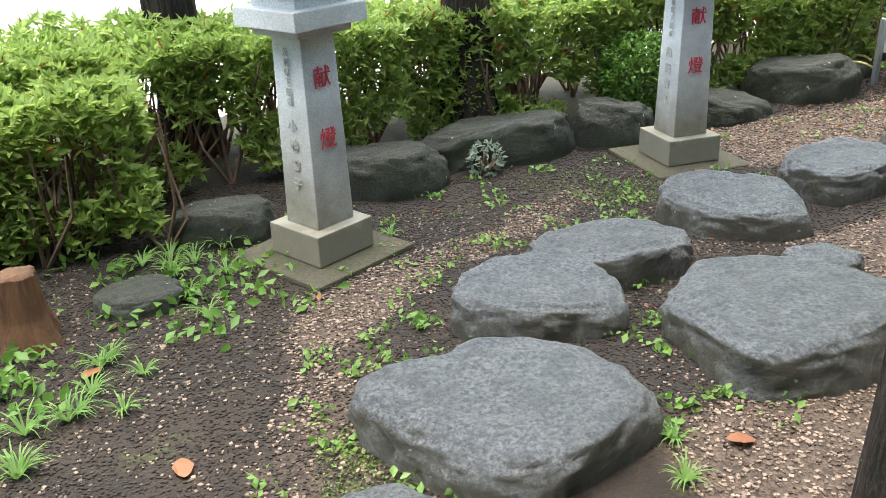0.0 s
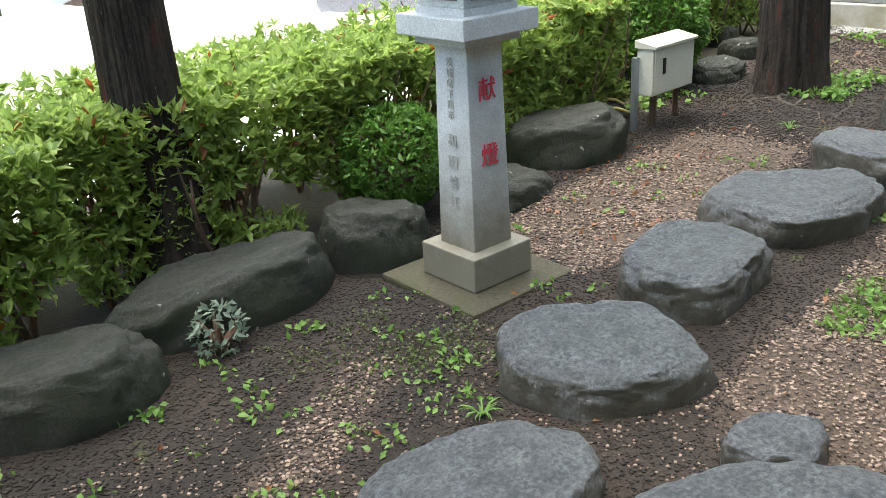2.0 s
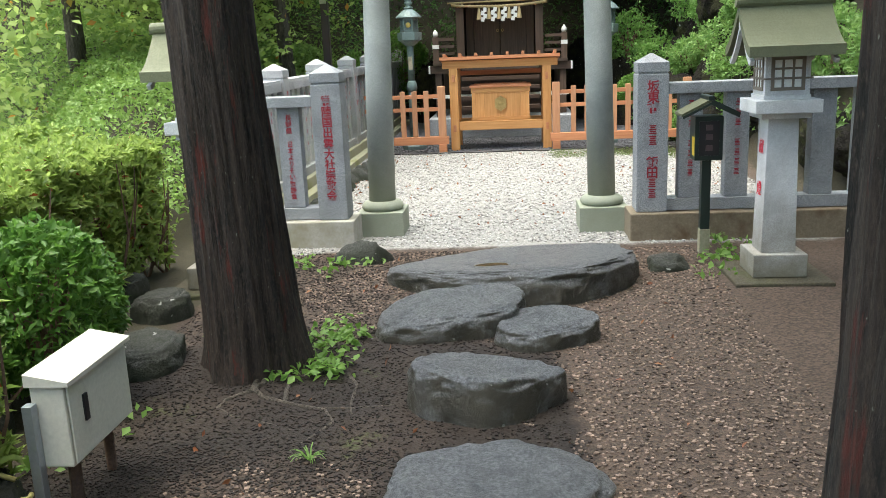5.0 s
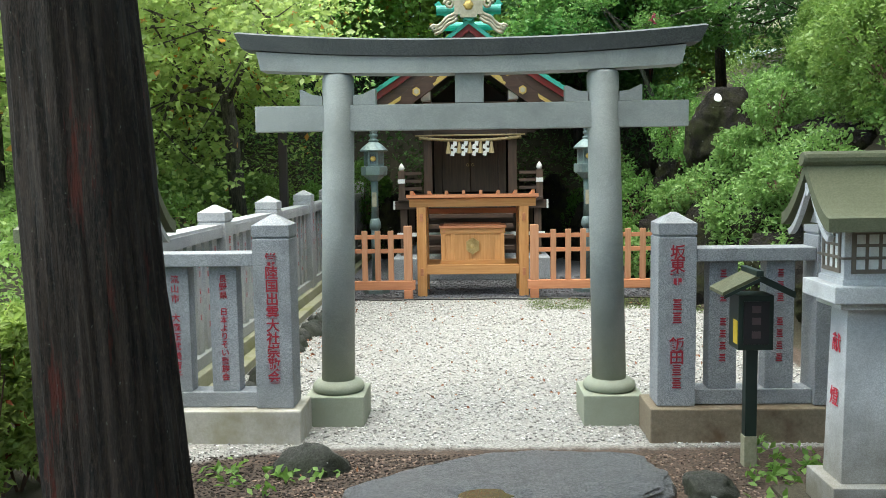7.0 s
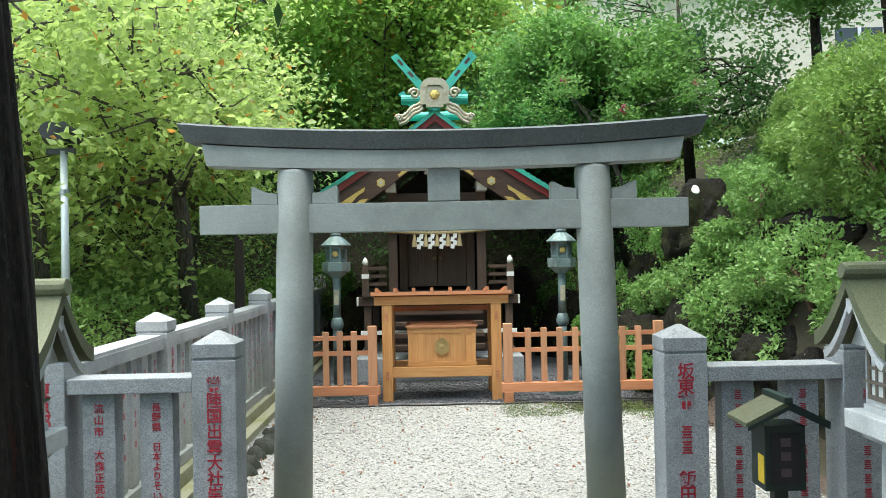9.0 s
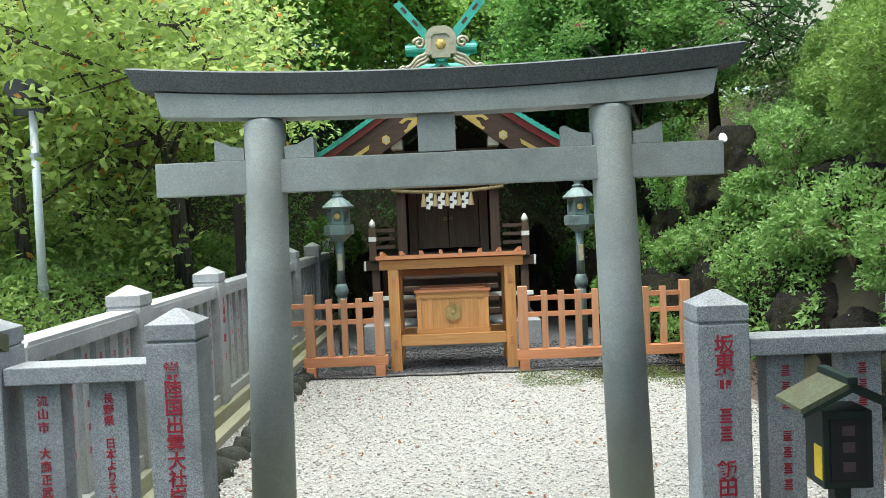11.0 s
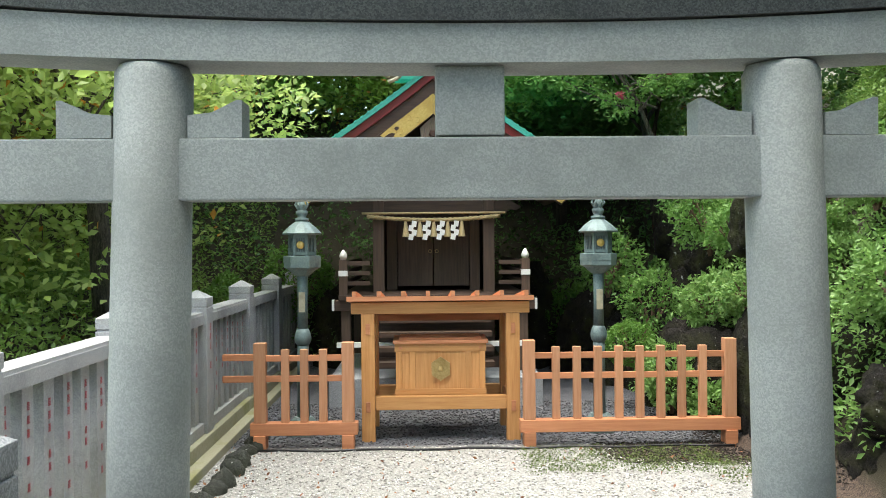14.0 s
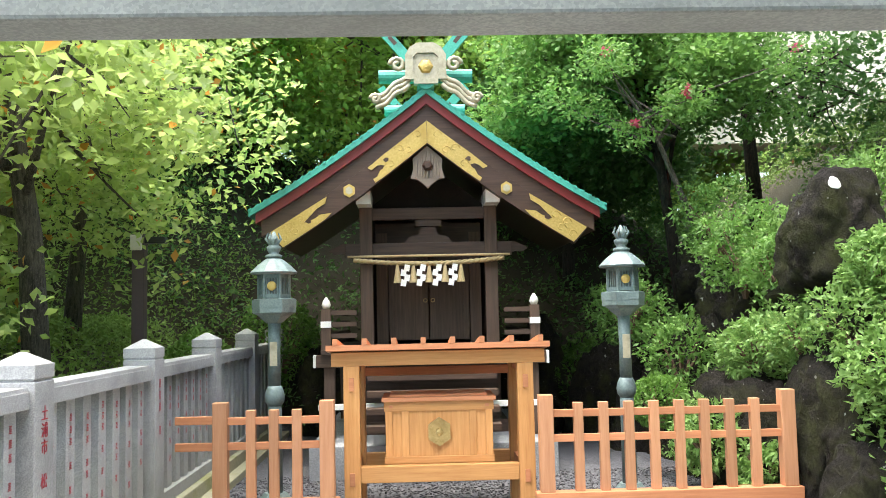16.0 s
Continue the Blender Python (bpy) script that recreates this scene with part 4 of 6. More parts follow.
def stand():
    t = thing("offertory_stand", "new orange cypress stand with a small plank roof", "offertory stand", (14.2, 2.96, 0))
    for x in (0, 0.62):
        for y in (-0.625, 0.625):
            part("leg", block(x - 0.055, x + 0.055, y - 0.058, y + 0.058, -0.02, 1.10, bevel=0.005), M_HINOKIZ, t)
            for z in (0.30, 0.97):
                if x == 0:
                    part("peg", block(-0.068, -0.05, y - 0.018, y + 0.018, z - 0.045, z + 0.045, bevel=0.003), M_HINOKIR, t)
        part("lower_beam", block(x - 0.04, x + 0.04, -0.566, 0.566, 0.27, 0.385, bevel=0.004), M_HINOKI, t)
        part("top_beam", block(x - 0.05, x + 0.05, -0.77, 0.77, 1.10, 1.20, bevel=0.005), M_HINOKI, t)
        part("upper_tie", block(x - 0.03, x + 0.03, -0.70, 0.70, 0.985, 1.05, bevel=0.004), M_HINOKIR if x else M_HINOKI, t) if x else None
    for y in (-0.625, 0.625):
        part("side_beam", block(0.055, 0.565, y - 0.03, y + 0.03, 0.28, 0.375, bevel=0.004), M_HINOKIR, t)
        part("side_tie", block(0.055, 0.565, y - 0.03, y + 0.03, 1.03, 1.095, bevel=0.004), M_HINOKIR, t)
    part("roof_board", slab(bmesh.new(), [(-0.12, 1.215), (0.76, 1.13), (0.76, 1.165), (-0.12, 1.255)], "y", -0.80, 0.80), M_HINOKIR, t, "reddish sloping plank roof")
    for i in range(8):
        y = -0.735 + 1.47 * i / 7
        part("batten", slab(bmesh.new(), [(-0.125, 1.256), (0.76, 1.167), (0.76, 1.205), (-0.125, 1.30)], "y", y - 0.018, y + 0.018), M_HINOKIR, t)
    return t


stand()


def offertory_box():
    t = thing("offertory_box", "new cypress offertory box with a brass hexagon crest", "offertory box", (14.28, 2.96, 0.386))
    part("body", block(-0.02, 0.40, -0.385, 0.385, 0.0, 0.44, bevel=0.004), M_HINOKIZ, t)
    part("bottom_rail", block(-0.035, -0.02, -0.40, 0.40, 0.0, 0.05, bevel=0.003), M_HINOKI, t)
    part("top_rail", block(-0.035, -0.02, -0.40, 0.40, 0.375, 0.445, bevel=0.003), M_HINOKI, t)
    for y in (-0.365, 0.365, -0.245, 0.245):
        part("stile", block(-0.034, -0.02, y - 0.025, y + 0.025, 0.05, 0.375, bevel=0.002), M_HINOKIZ, t)
    part("panel", block(-0.0255, -0.02, -0.22, 0.22, 0.05, 0.375), M_HINOKIZ, t)
    part("lid", block(-0.055, 0.42, -0.415, 0.415, 0.446, 0.475, bevel=0.004), M_HINOKIR, t)
    for k in range(6):
        part("slot_bar", block(0.02 + k * 0.065, 0.05 + k * 0.065, -0.36, 0.36, 0.476, 0.49), M_HINOKIR, t)
    for y in (-0.35, 0.35):
        part("peg", block(-0.042, -0.035, y - 0.014, y + 0.014, 0.40, 0.42), M_HINOKIR, t)
    hexa = [(0.092 * math.cos(a), 0.225 + 0.105 * math.sin(a)) for a in [math.pi / 6 + i * math.pi / 3 for i in range(6)]]
    crest = part("crest", slab(bmesh.new(), hexa, "x", -0.05, -0.02), M_BRASS, t, "brass hexagon crest")
    inner = [(0.06 * math.cos(a), 0.225 + 0.066 * math.sin(a)) for a in [i * math.tau / 24 for i in range(24)]]
    part("crest_ring", slab(bmesh.new(), inner, "x", -0.054, -0.05), M_BRASS, crest)
    part("crest_flower", lathe(bmesh.new(), [(0.03, 0), (0.026, 0.006), (0.01, 0.01)], 6), M_BRASS, crest).matrix_basis = pose(-0.056, 0, 0.225, 0, -90, 0)
    return t


offertory_box()


# ---- bronze lanterns ----
def bronze_lantern(x, y):
    t = thing("bronze_lantern", "tall patinated bronze lantern with gilt crest", "bronze lantern", (x, y, 0.0), 0, "bronze lanterns")
    part("foot", lathe(bmesh.new(), [(0.17, -0.02), (0.17, 0.05), (0.13, 0.10), (0.085, 0.16)], 6), M_BRONZE, t)
    part("shaft", lathe(bmesh.new(), [(0.056, 0.16), (0.052, 0.72), (0.052, 0.80)], 20), M_BRONZE, t, smooth=True)
    part("knop", lathe(bmesh.new(), [(0.05, 0.80), (0.070, 0.83), (0.076, 0.87), (0.064, 0.92), (0.048, 0.95)], 20), M_BRONZE, t, smooth=True)
    part("upper_shaft", lathe(bmesh.new(), [(0.047, 0.95), (0.044, 1.2), (0.048, 1.42)], 20), M_BRONZE, t, smooth=True)
    part("name_plate", block(-0.054, -0.042, -0.028, 0.028, 1.10, 1.28, bevel=0.003), M_PALEGOLD, t, "pale gilt name plate")
    part("bowl", lathe(bmesh.new(), [(0.056, 1.42), (0.10, 1.455), (0.125, 1.48), (0.165, 1.50), (0.165, 1.54)], 6), M_BRONZE, t)
    part("gallery", lathe(bmesh.new(), [(0.168, 1.54), (0.168, 1.60), (0.150, 1.605)], 6), M_BRONZE, t)
    part("light_chamber", lathe(bmesh.new(), [(0.105, 1.605), (0.105, 1.79)], 6), M_BRONZED, t)
    for k in range(6):
        a = k * math.pi / 3 + math.pi / 6
        part("chamber_post", tube(bmesh.new(), [(0.115 * math.cos(a), 0.115 * math.sin(a), 1.605), (0.115 * math.cos(a), 0.115 * math.sin(a), 1.80)], [0.012, 0.012], 6), M_BRONZE, t)
        b = k * math.pi / 3
        bm = bmesh.new()
        for z in (1.625, 1.775):
            box(bm, 0.098, 0.106, -0.05, 0.05, z - 0.014, z + 0.014)
        for i in range(5):
            box(bm, 0.098, 0.104, -0.042 + i * 0.021 - 0.004, -0.042 + i * 0.021 + 0.004, 1.64, 1.76)
        o = part("grille", bm, M_BRONZE, t)
        o.matrix_basis = pose(0, 0, 0, 0, 0, math.degrees(b))
    part("crest", lathe(bmesh.new(), [(0.036, 0), (0.03, 0.008), (0.012, 0.012)], 12), M_GOLD, t, "gilt round crest").matrix_basis = pose(-0.106, 0, 1.70, 0, -90, 0)
    part("roof", lathe(bmesh.new(), [(0.10, 1.79), (0.172, 1.792), (0.178, 1.806), (0.13, 1.855), (0.08, 1.895), (0.05, 1.915)], 12), M_BRONZE, t, smooth=False)
    part("finial", lathe(bmesh.new(), [(0.06, 1.915), (0.065, 1.935), (0.035, 1.95), (0.05, 1.975), (0.056, 2.0), (0.03, 2.02), (0.045, 2.04), (0.03, 2.075), (0.005, 2.12)], 16), M_BRONZE, t, smooth=True)
    for k in range(7):
        a = k * math.tau / 7
        part("flame", tube(bmesh.new(), [(0.03 * math.cos(a), 0.03 * math.sin(a), 2.02), (0.06 * math.cos(a), 0.06 * math.sin(a), 2.06), (0.04 * math.cos(a), 0.04 * math.sin(a), 2.11)], [0.012, 0.009, 0.003], 5), M_BRONZE, t)
    return t


bl = bronze_lantern(14.5, 4.19)
copy_thing(bl, pose(14.5, 1.52, 0.0))


# ---- shrine ----
def shrine():
    t = thing("shrine", "small dark timber shrine with verdigris copper roof and gilt fittings", "shrine", (0, C, 0))
    def slope(d, lift=0.0):
        return 3.66 + lift - 0.80 * d + 0.065 * d * d
    N = 18

    def band(hi, lo, reach, x0, x1, k=None, start=0.0, reach_low=None):
        ds = [start + (reach - start) * i / N for i in range(N + 1)]
        low = [start + ((reach_low or reach) - start) * i / N for i in range(N + 1)]
        if k is None:
            up = [(-d, slope(d, hi)) for d in ds[::-1]] + [(d, slope(d, hi)) for d in ds[1:]]
            dn = [(-d, slope(d, lo)) for d in ds[::-1]] + [(d, slope(d, lo)) for d in ds[1:]]
        else:
            up = [(k * d, slope(d, hi)) for d in ds]
            dn = [(k * d, slope(d, lo)) for d in low]
        return slab(bmesh.new(), up + dn[::-1], "x", x0, x1)
    roof = part("roof", band(0.03, -0.035, 1.73, 16.18, 19.2), M_VERD, t, "verdigris green copper roof")
    for k in (-1, 1):
        for i in range(24):
            d = 0.06 + 1.66 * i / 23
            z = slope(d, 0.03)
            sl = -0.80 + 0.13 * d
            part("copper_seam", slab(bmesh.new(), [(k * (d - 0.012), z - 0.01), (k * (d + 0.014), z + sl * 0.02 - 0.01), (k * (d + 0.014), z + 0.012 + sl * 0.02), (k * (d - 0.012), z + 0.014)], "x", 16.172, 17.2), M_VERD, roof)
    part("red_edge", band(-0.036, -0.135, 1.67, 16.22, 19.15), M_RED, t, "dark red lacquer eave edge")
    part("eave_board", band(-0.136, -0.285, 1.62, 16.26, 19.1), M_BARGE, t)
    for k in (-1, 1):
        part("barge_board", band(-0.29, -0.53, 1.55, 16.24, 16.36, k, 0.0 if k > 0 else 0.002, 1.42), M_BARGE, t)
        # gilt plates: at the peak and at the foot of each board
        pk = part("peak_plate", band(-0.30, -0.52, 0.42, 16.226, 16.238, k, 0.002), M_GOLD, t, "embossed gilt plate")
        up_ = [(0.42, -0.30), (0.585, -0.315), (0.545, -0.365), (0.49, -0.36), (0.42, -0.41)]
        dn_ = [(0.42, -0.42), (0.46, -0.43), (0.49, -0.47), (0.53, -0.465), (0.51, -0.515), (0.42, -0.52)]
        ft = part("foot_plate", band(-0.30, -0.52, 1.54, 16.226, 16.238, k, 1.20, 1.41), M_GOLD, t, "embossed gilt plate")
        fu_ = [(1.20, -0.30), (0.985, -0.31), (1.00, -0.365), (1.08, -0.36), (1.20, -0.41)]
        fd_ = [(1.20, -0.42), (1.10, -0.445), (1.05, -0.44), (0.94, -0.50), (1.00, -0.52), (1.20, -0.52)]
        for plate, outline in ((pk, up_), (pk, dn_), (ft, fu_), (ft, fd_)):
            part("plate_tongue", slab(bmesh.new(), [(k * d, slope(d, l)) for d, l in outline], "x", 16.226, 16.238), M_GOLD, plate)
        for plate, dd, ll in ((pk, 0.40, -0.375), (pk, 0.455, -0.405), (ft, 1.16, -0.43), (ft, 1.08, -0.40)):
            rim = [(k * dd + 0.026 * math.cos(a) * (1 + 0.25 * math.cos(3 * a)), slope(dd, ll) + 0.024 * math.sin(a)) for a in [i * math.tau / 12 for i in range(12)]]
            part("plate_cutout", slab(bmesh.new(), rim, "x", 16.222, 16.2255), M_BARGE, plate)
        # scrolls chased into the gilding
        for plate, d0, d1 in ((pk, 0.05, 0.40), (ft, 1.21, 1.42)):
            for c in range(4):
                dc, lc = d0 + (d1 - d0) * (c + 0.5) / 4, -0.41 + 0.045 * (-1) ** c
                curl = [(16.225, k * (dc + (0.052 - 0.0042 * i) * math.cos(0.55 * i)), slope(dc, lc) + (0.052 - 0.0042 * i) * math.sin(0.55 * i)) for i in range(11)]
                part("chased_scroll", tube(bmesh.new(), curl, [0.005] * 11, 5), M_GOLD, plate, smooth=True)
        hx = [(k * 0.766 + 0.062 * math.cos(a), slope(0.766, -0.405) + 0.066 * math.sin(a)) for a in [math.pi / 6 + i * math.pi / 3 for i in range(6)]]
        hp = part("hexagon_plate", slab(bmesh.new(), hx, "x", 16.224, 16.239), M_GOLD, t, "gilt hexagon")
        part("hexagon_boss", slab(bmesh.new(), [(k * 0.766 + (u - k * 0.766) * 0.6, slope(0.766, -0.405) + (v - slope(0.766, -0.405)) * 0.6) for u, v in hx], "x", 16.217, 16.224), M_PALEGOLD, hp)
        part("purlin_end", block(16.37, 16.9, k * 0.64 - 0.07, k * 0.64 + 0.07, 2.565, 2.70), M_WHITE, t, "white painted purlin end")
        part("purlin", block(16.90, 19.0, k * 0.62 - 0.055, k * 0.62 + 0.055, 2.56, 2.69), M_OLDX, t)
    # pendant under the peak
    out = [(0, 3.12), (0.07, 3.06), (0.146, 2.99), (0.138, 2.90), (0.165, 2.80), (0.10, 2.785), (0.045, 2.745), (0, 2.70), (-0.045, 2.745), (-0.10, 2.785), (-0.165, 2.80), (-0.138, 2.90), (-0.146, 2.99), (-0.07, 3.06)]
    g = part("gable_pendant", slab(bmesh.new(), out, "x", 16.28, 16.33), M_LATTICE, t, "grey carved pendant")
    for i in range(9):
        y = -0.112 + 0.028 * i
        part("flute", tube(bmesh.new(), [(16.28, y * 0.9, 2.99 + 0.09 * (1 - abs(y) / 0.112)), (16.279, y, 2.80)], [0.008, 0.010], 5), M_LATTICE, g)
    part("pendant_boss", lathe(bmesh.new(), [(0.055, 0), (0.055, 0.02), (0.032, 0.055)], 6), M_BARGE, g).matrix_basis = pose(16.28, 0, 2.92, 0, -90, 0)
    # ridge ornament with crossed finials
    r = part("ridge_pole", tube(bmesh.new(), [(16.14, 0, 3.74), (19.25, 0, 3.74)], [0.09, 0.09], 10), M_VERD, t)
    for x in (16.45, 17.9):
        part("ridge_billet", tube(bmesh.new(), [(x, -0.47, 3.86), (x, 0.47, 3.86)], [0.07, 0.07], 14), M_VERD, r, "round verdigris billet")
    for k in (-1, 1):
        a0, a1 = Vector((0, -k * 0.06, 3.74)), Vector((0, k * 0.56, 4.48))
        d = (a1 - a0).normalized()
        w = Vector((0, d.z, -d.y)) * 0.055
        for x in (16.33, 19.1):
            pts = [a0 + w, a1 + w * 1.0, a1 - w + Vector((0, 0, -0.02)), a0 - w]
            f = part("crossed_finial", slab(bmesh.new(), [(p.y, p.z) for p in pts], "x", x + k * 0.018 - 0.016, x + k * 0.018 + 0.016), M_VERD, t, "turquoise crossed roof finial")
            for q in (0.62, 0.85):
                c = a0 + (a1 - a0) * q
                hole = [c + w * 0.35 - d * 0.05, c + w * 0.35 + d * 0.05, c - w * 0.35 + d * 0.05, c - w * 0.35 - d * 0.05]
                part("slot", slab(bmesh.new(), [(p.y, p.z) for p in hole], "x", x + k * 0.018 - 0.0185, x + k * 0.018 - 0.0165), M_BARGE, f)
    arch = [(-0.20, 3.74), (-0.20, 3.98), (-0.15, 4.06), (-0.08, 4.10), (0.08, 4.10), (0.15, 4.06), (0.20, 3.98), (0.20, 3.74), (0.12, 3.74), (0.12, 3.96), (0.08, 4.0), (-0.08, 4.0), (-0.12, 3.96), (-0.12, 3.74)]
    orn = part("ridge_ornament", slab(bmesh.new(), arch, "x", 16.10, 16.2), M_PALEGOLD, t, "pale gilt carved ridge-end ornament")
    part("ornament_plate", block(16.12, 16.2, -0.12, 0.12, 3.70, 3.99), M_PALEGOLD, orn)
    part("ornament_crest", lathe(bmesh.new(), [(0.075, 0), (0.06, 0.02), (0.02, 0.03)], 6), M_GOLD, orn).matrix_basis = pose(16.12, 0, 3.87, 0, -90, 0)
    for k in (-1, 1):
        for spin, (cy, cz, rr) in enumerate(((0.275, 3.89, 0.075), (0.49, 3.555, 0.05))):
            pts = [(16.13, k * (cy + rr * (1 - a / 11) * math.cos(a * k if spin else a)), cz + rr * (1 - a / 11) * math.sin(a)) for a in [i * 0.5 for i in range(18)]]
            part("scroll", tube(bmesh.new(), pts, [0.024] * len(pts), 6), M_PALEGOLD, orn, smooth=True)
        for o in (0.0, 0.05, 0.10):
            pts = [(16.14, k * (0.16 + 0.03 * i + 0.0 * o), 3.80 - o - 0.245 * (i / 11) ** 1.0 - 0.015 * math.sin(i)) for i in range(12)]
            part("scroll_stem", tube(bmesh.new(), pts, [0.026] * 12, 6), M_PALEGOLD, orn, smooth=True)
    # body
    for y in (-0.635, 0.635):
        for x in (16.72, 18.6):
            part("pillar", block(x - 0.062, x + 0.062, y - 0.065, y + 0.065, 0.32, 2.86 if x < 17 else 2.8, bevel=0.01), M_OLD, t)
    part("front_tie", block(16.68, 16.76, -0.85, 0.85, 2.06, 2.20, bevel=0.006), M_OLDX, t)
    part("upper_tie", block(16.69, 16.75, -0.57, 0.57, 2.44, 2.56, bevel=0.006), M_OLDX, t)
    for k in (-1, 1):
        nose = [(k * 0.70, 2.20), (k * 0.88, 2.20), (k * 1.02, 2.13), (k * 0.96, 2.09), (k * 0.88, 2.10), (k * 0.80, 2.05), (k * 0.70, 2.06)]
        part("beam_nose", slab(bmesh.new(), nose, "x", 16.69, 16.75), M_OLDX, t)
        part("bracket_arm", block(16.68, 16.76, k * 0.635 - 0.17, k * 0.635 + 0.17, 2.88, 2.94), M_OLDX, t)
    frog = [(-0.24, 2.20), (-0.20, 2.26), (-0.10, 2.28), (-0.07, 2.36), (0.07, 2.36), (0.10, 2.28), (0.20, 2.26), (0.24, 2.20)]
    part("frog_leg_strut", slab(bmesh.new(), frog, "x", 16.70, 16.74), M_OLDX, t)
    part("strut_block", block(16.69, 16.75, -0.13, 0.13, 2.37, 2.435), M_OLDX, t)
    part("gable_wall", slab(bmesh.new(), [(-0.62, 2.57), (0.62, 2.57), (0, 3.05)], "x", 16.84, 16.88), M_BLACKWOOD, t)
    part("rear_wall", block(18.62, 18.68, -0.57, 0.57, 1.15, 2.8), M_OLDX, t)
    for k in (-1, 1):
        part("side_wall", block(17.2, 18.55, k * 0.635 - 0.03, k * 0.635 + 0.03, 1.15, 2.7), M_OLDX, t)
        part("door_jamb", block(17.18, 17.28, k * 0.50 - 0.06, k * 0.50 + 0.06, 1.15, 2.35), M_OLD, t)
        part("door_panel", block(17.22, 17.26, k * 0.215 - 0.21, k * 0.215 + 0.21, 1.2, 2.1, bevel=0.006), M_OLD, t)
        part("door_frame", block(17.20, 17.225, k * 0.40 - 0.03, k * 0.40 + 0.03, 1.2, 2.1), M_OLD, t)
        part("door_ring", tube(bmesh.new(), [(17.20, k * 0.04 + 0.02 * math.cos(a), 1.62 + 0.02 * math.sin(a)) for a in [i * math.tau / 8 for i in range(9)]], [0.004] * 9, 5), M_BRASS, t)
    part("door_head", block(17.2, 17.27, -0.57, 0.57, 2.1, 2.45), M_OLDX, t)
    part("veranda", block(16.15, 18.9, -1.05, 1.05, 1.10, 1.15, bevel=0.005), M_OLDX, t)
    part("veranda_beam", block(16.2, 16.28, -1.10, 1.10, 0.98, 1.098, bevel=0.005), M_OLDX, t)
    for k in (-1, 1):
        part("beam_end", block(16.19, 16.29, k * 1.115 - 0.012, k * 1.115 + 0.012, 0.98, 1.10), M_WHITE, t, "white painted beam end")
        for z in (1.28, 1.39, 1.50):
            part("handrail", block(16.22, 18.8, k * 1.0 - 0.025, k * 1.0 + 0.025, z - 0.022, z + 0.022), M_OLDX, t)
            part("handrail_front", block(16.20, 16.25, k * 0.85 - 0.14, k * 0.85 + 0.14, z - 0.022, z + 0.022), M_OLDX, t)
        part("newel", block(16.18, 16.27, k * 1.0 - 0.045, k * 1.0 + 0.045, 1.15, 1.54), M_OLD, t)
        part("newel_cap", lathe(bmesh.new(), [(0.03, 1.54), (0.045, 1.575), (0.035, 1.61), (0.008, 1.65)], 10, (16.225, k * 1.0)), M_WHITE, t, "white rounded post cap", True)
        part("newel_band", block(16.17, 16.28, k * 1.0 - 0.05, k * 1.0 + 0.05, 1.36, 1.42), M_WHITE, t)
        for x in (16.3, 18.0):
            part("veranda_post", block(x - 0.05, x + 0.05, k * 0.98 - 0.05, k * 0.98 + 0.05, 0.30, 1.10), M_OLD, t)
    for i in range(5):
        part("stair_tread", block(16.02 - 0.14 * i + 0.1, 16.30 - 0.14 * i, -0.60, 0.60, 1.0 - 0.14 * i, 1.05 - 0.14 * i), M_OLDX, t)
    part("floor_frame", block(16.5, 18.7, -0.75, 0.75, 0.30, 0.42), M_OLDX, t)
    part("skirting", block(16.55, 18.65, -0.66, 0.66, 0.42, 1.1), M_BARGE, t)
    part("white_board", block(16.0, 16.06, -1.06, 1.06, 0.60, 0.65), M_WHITE, t)
    part("plinth", block(15.75, 18.95, -1.12, 1.12, -0.05, 0.30, bevel=0.008), M_FENCE, t, "grey granite plinth")
    # rope with paper streamers
    n = 60
    for ph in (0, math.pi * 2 / 3, math.pi * 4 / 3):
        pts = [(16.60 + 0.013 * math.cos(i * 0.9 + ph), -0.76 + 1.52 * i / n, 1.98 + 0.10 * (abs(i / n - 0.5) * 2) ** 2 * 0.45 + 0.013 * math.sin(i * 0.9 + ph)) for i in range(n + 1)]
        part("straw_rope", tube(bmesh.new(), pts, [0.015] * (n + 1), 6), M_ROPE, t, "twisted straw rope", True)
    part("rope_bar", tube(bmesh.new(), [(16.60, -0.82, 2.06), (16.60, 0.82, 2.06)], [0.013, 0.013], 8), M_ROPE, t)
    for i in range(5):
        y = -0.32 + 0.16 * i
        part("straw_tassel", lathe(bmesh.new(), [(0.012, 1.975), (0.02, 1.93), (0.042, 1.79)], 10, (16.60, y)), M_ROPE, t, "straw tassel")
    for i in range(4):
        y = -0.24 + 0.16 * i
        bm = bmesh.new()
        for j in range(4):
            o = 0.018 * (1 if j % 2 else -1)
            zz = 1.965 - 0.05 * j
            slab(bm, [(y + o - 0.032, zz), (y + o + 0.022, zz + 0.01), (y + o + 0.034, zz - 0.055), (y + o - 0.02, zz - 0.065)], "x", 16.572 - 0.003 * j, 16.5735 - 0.003 * j)
        part("paper_streamer", bm, M_PAPER, t, "white folded paper streamer")
    return t


shrine()


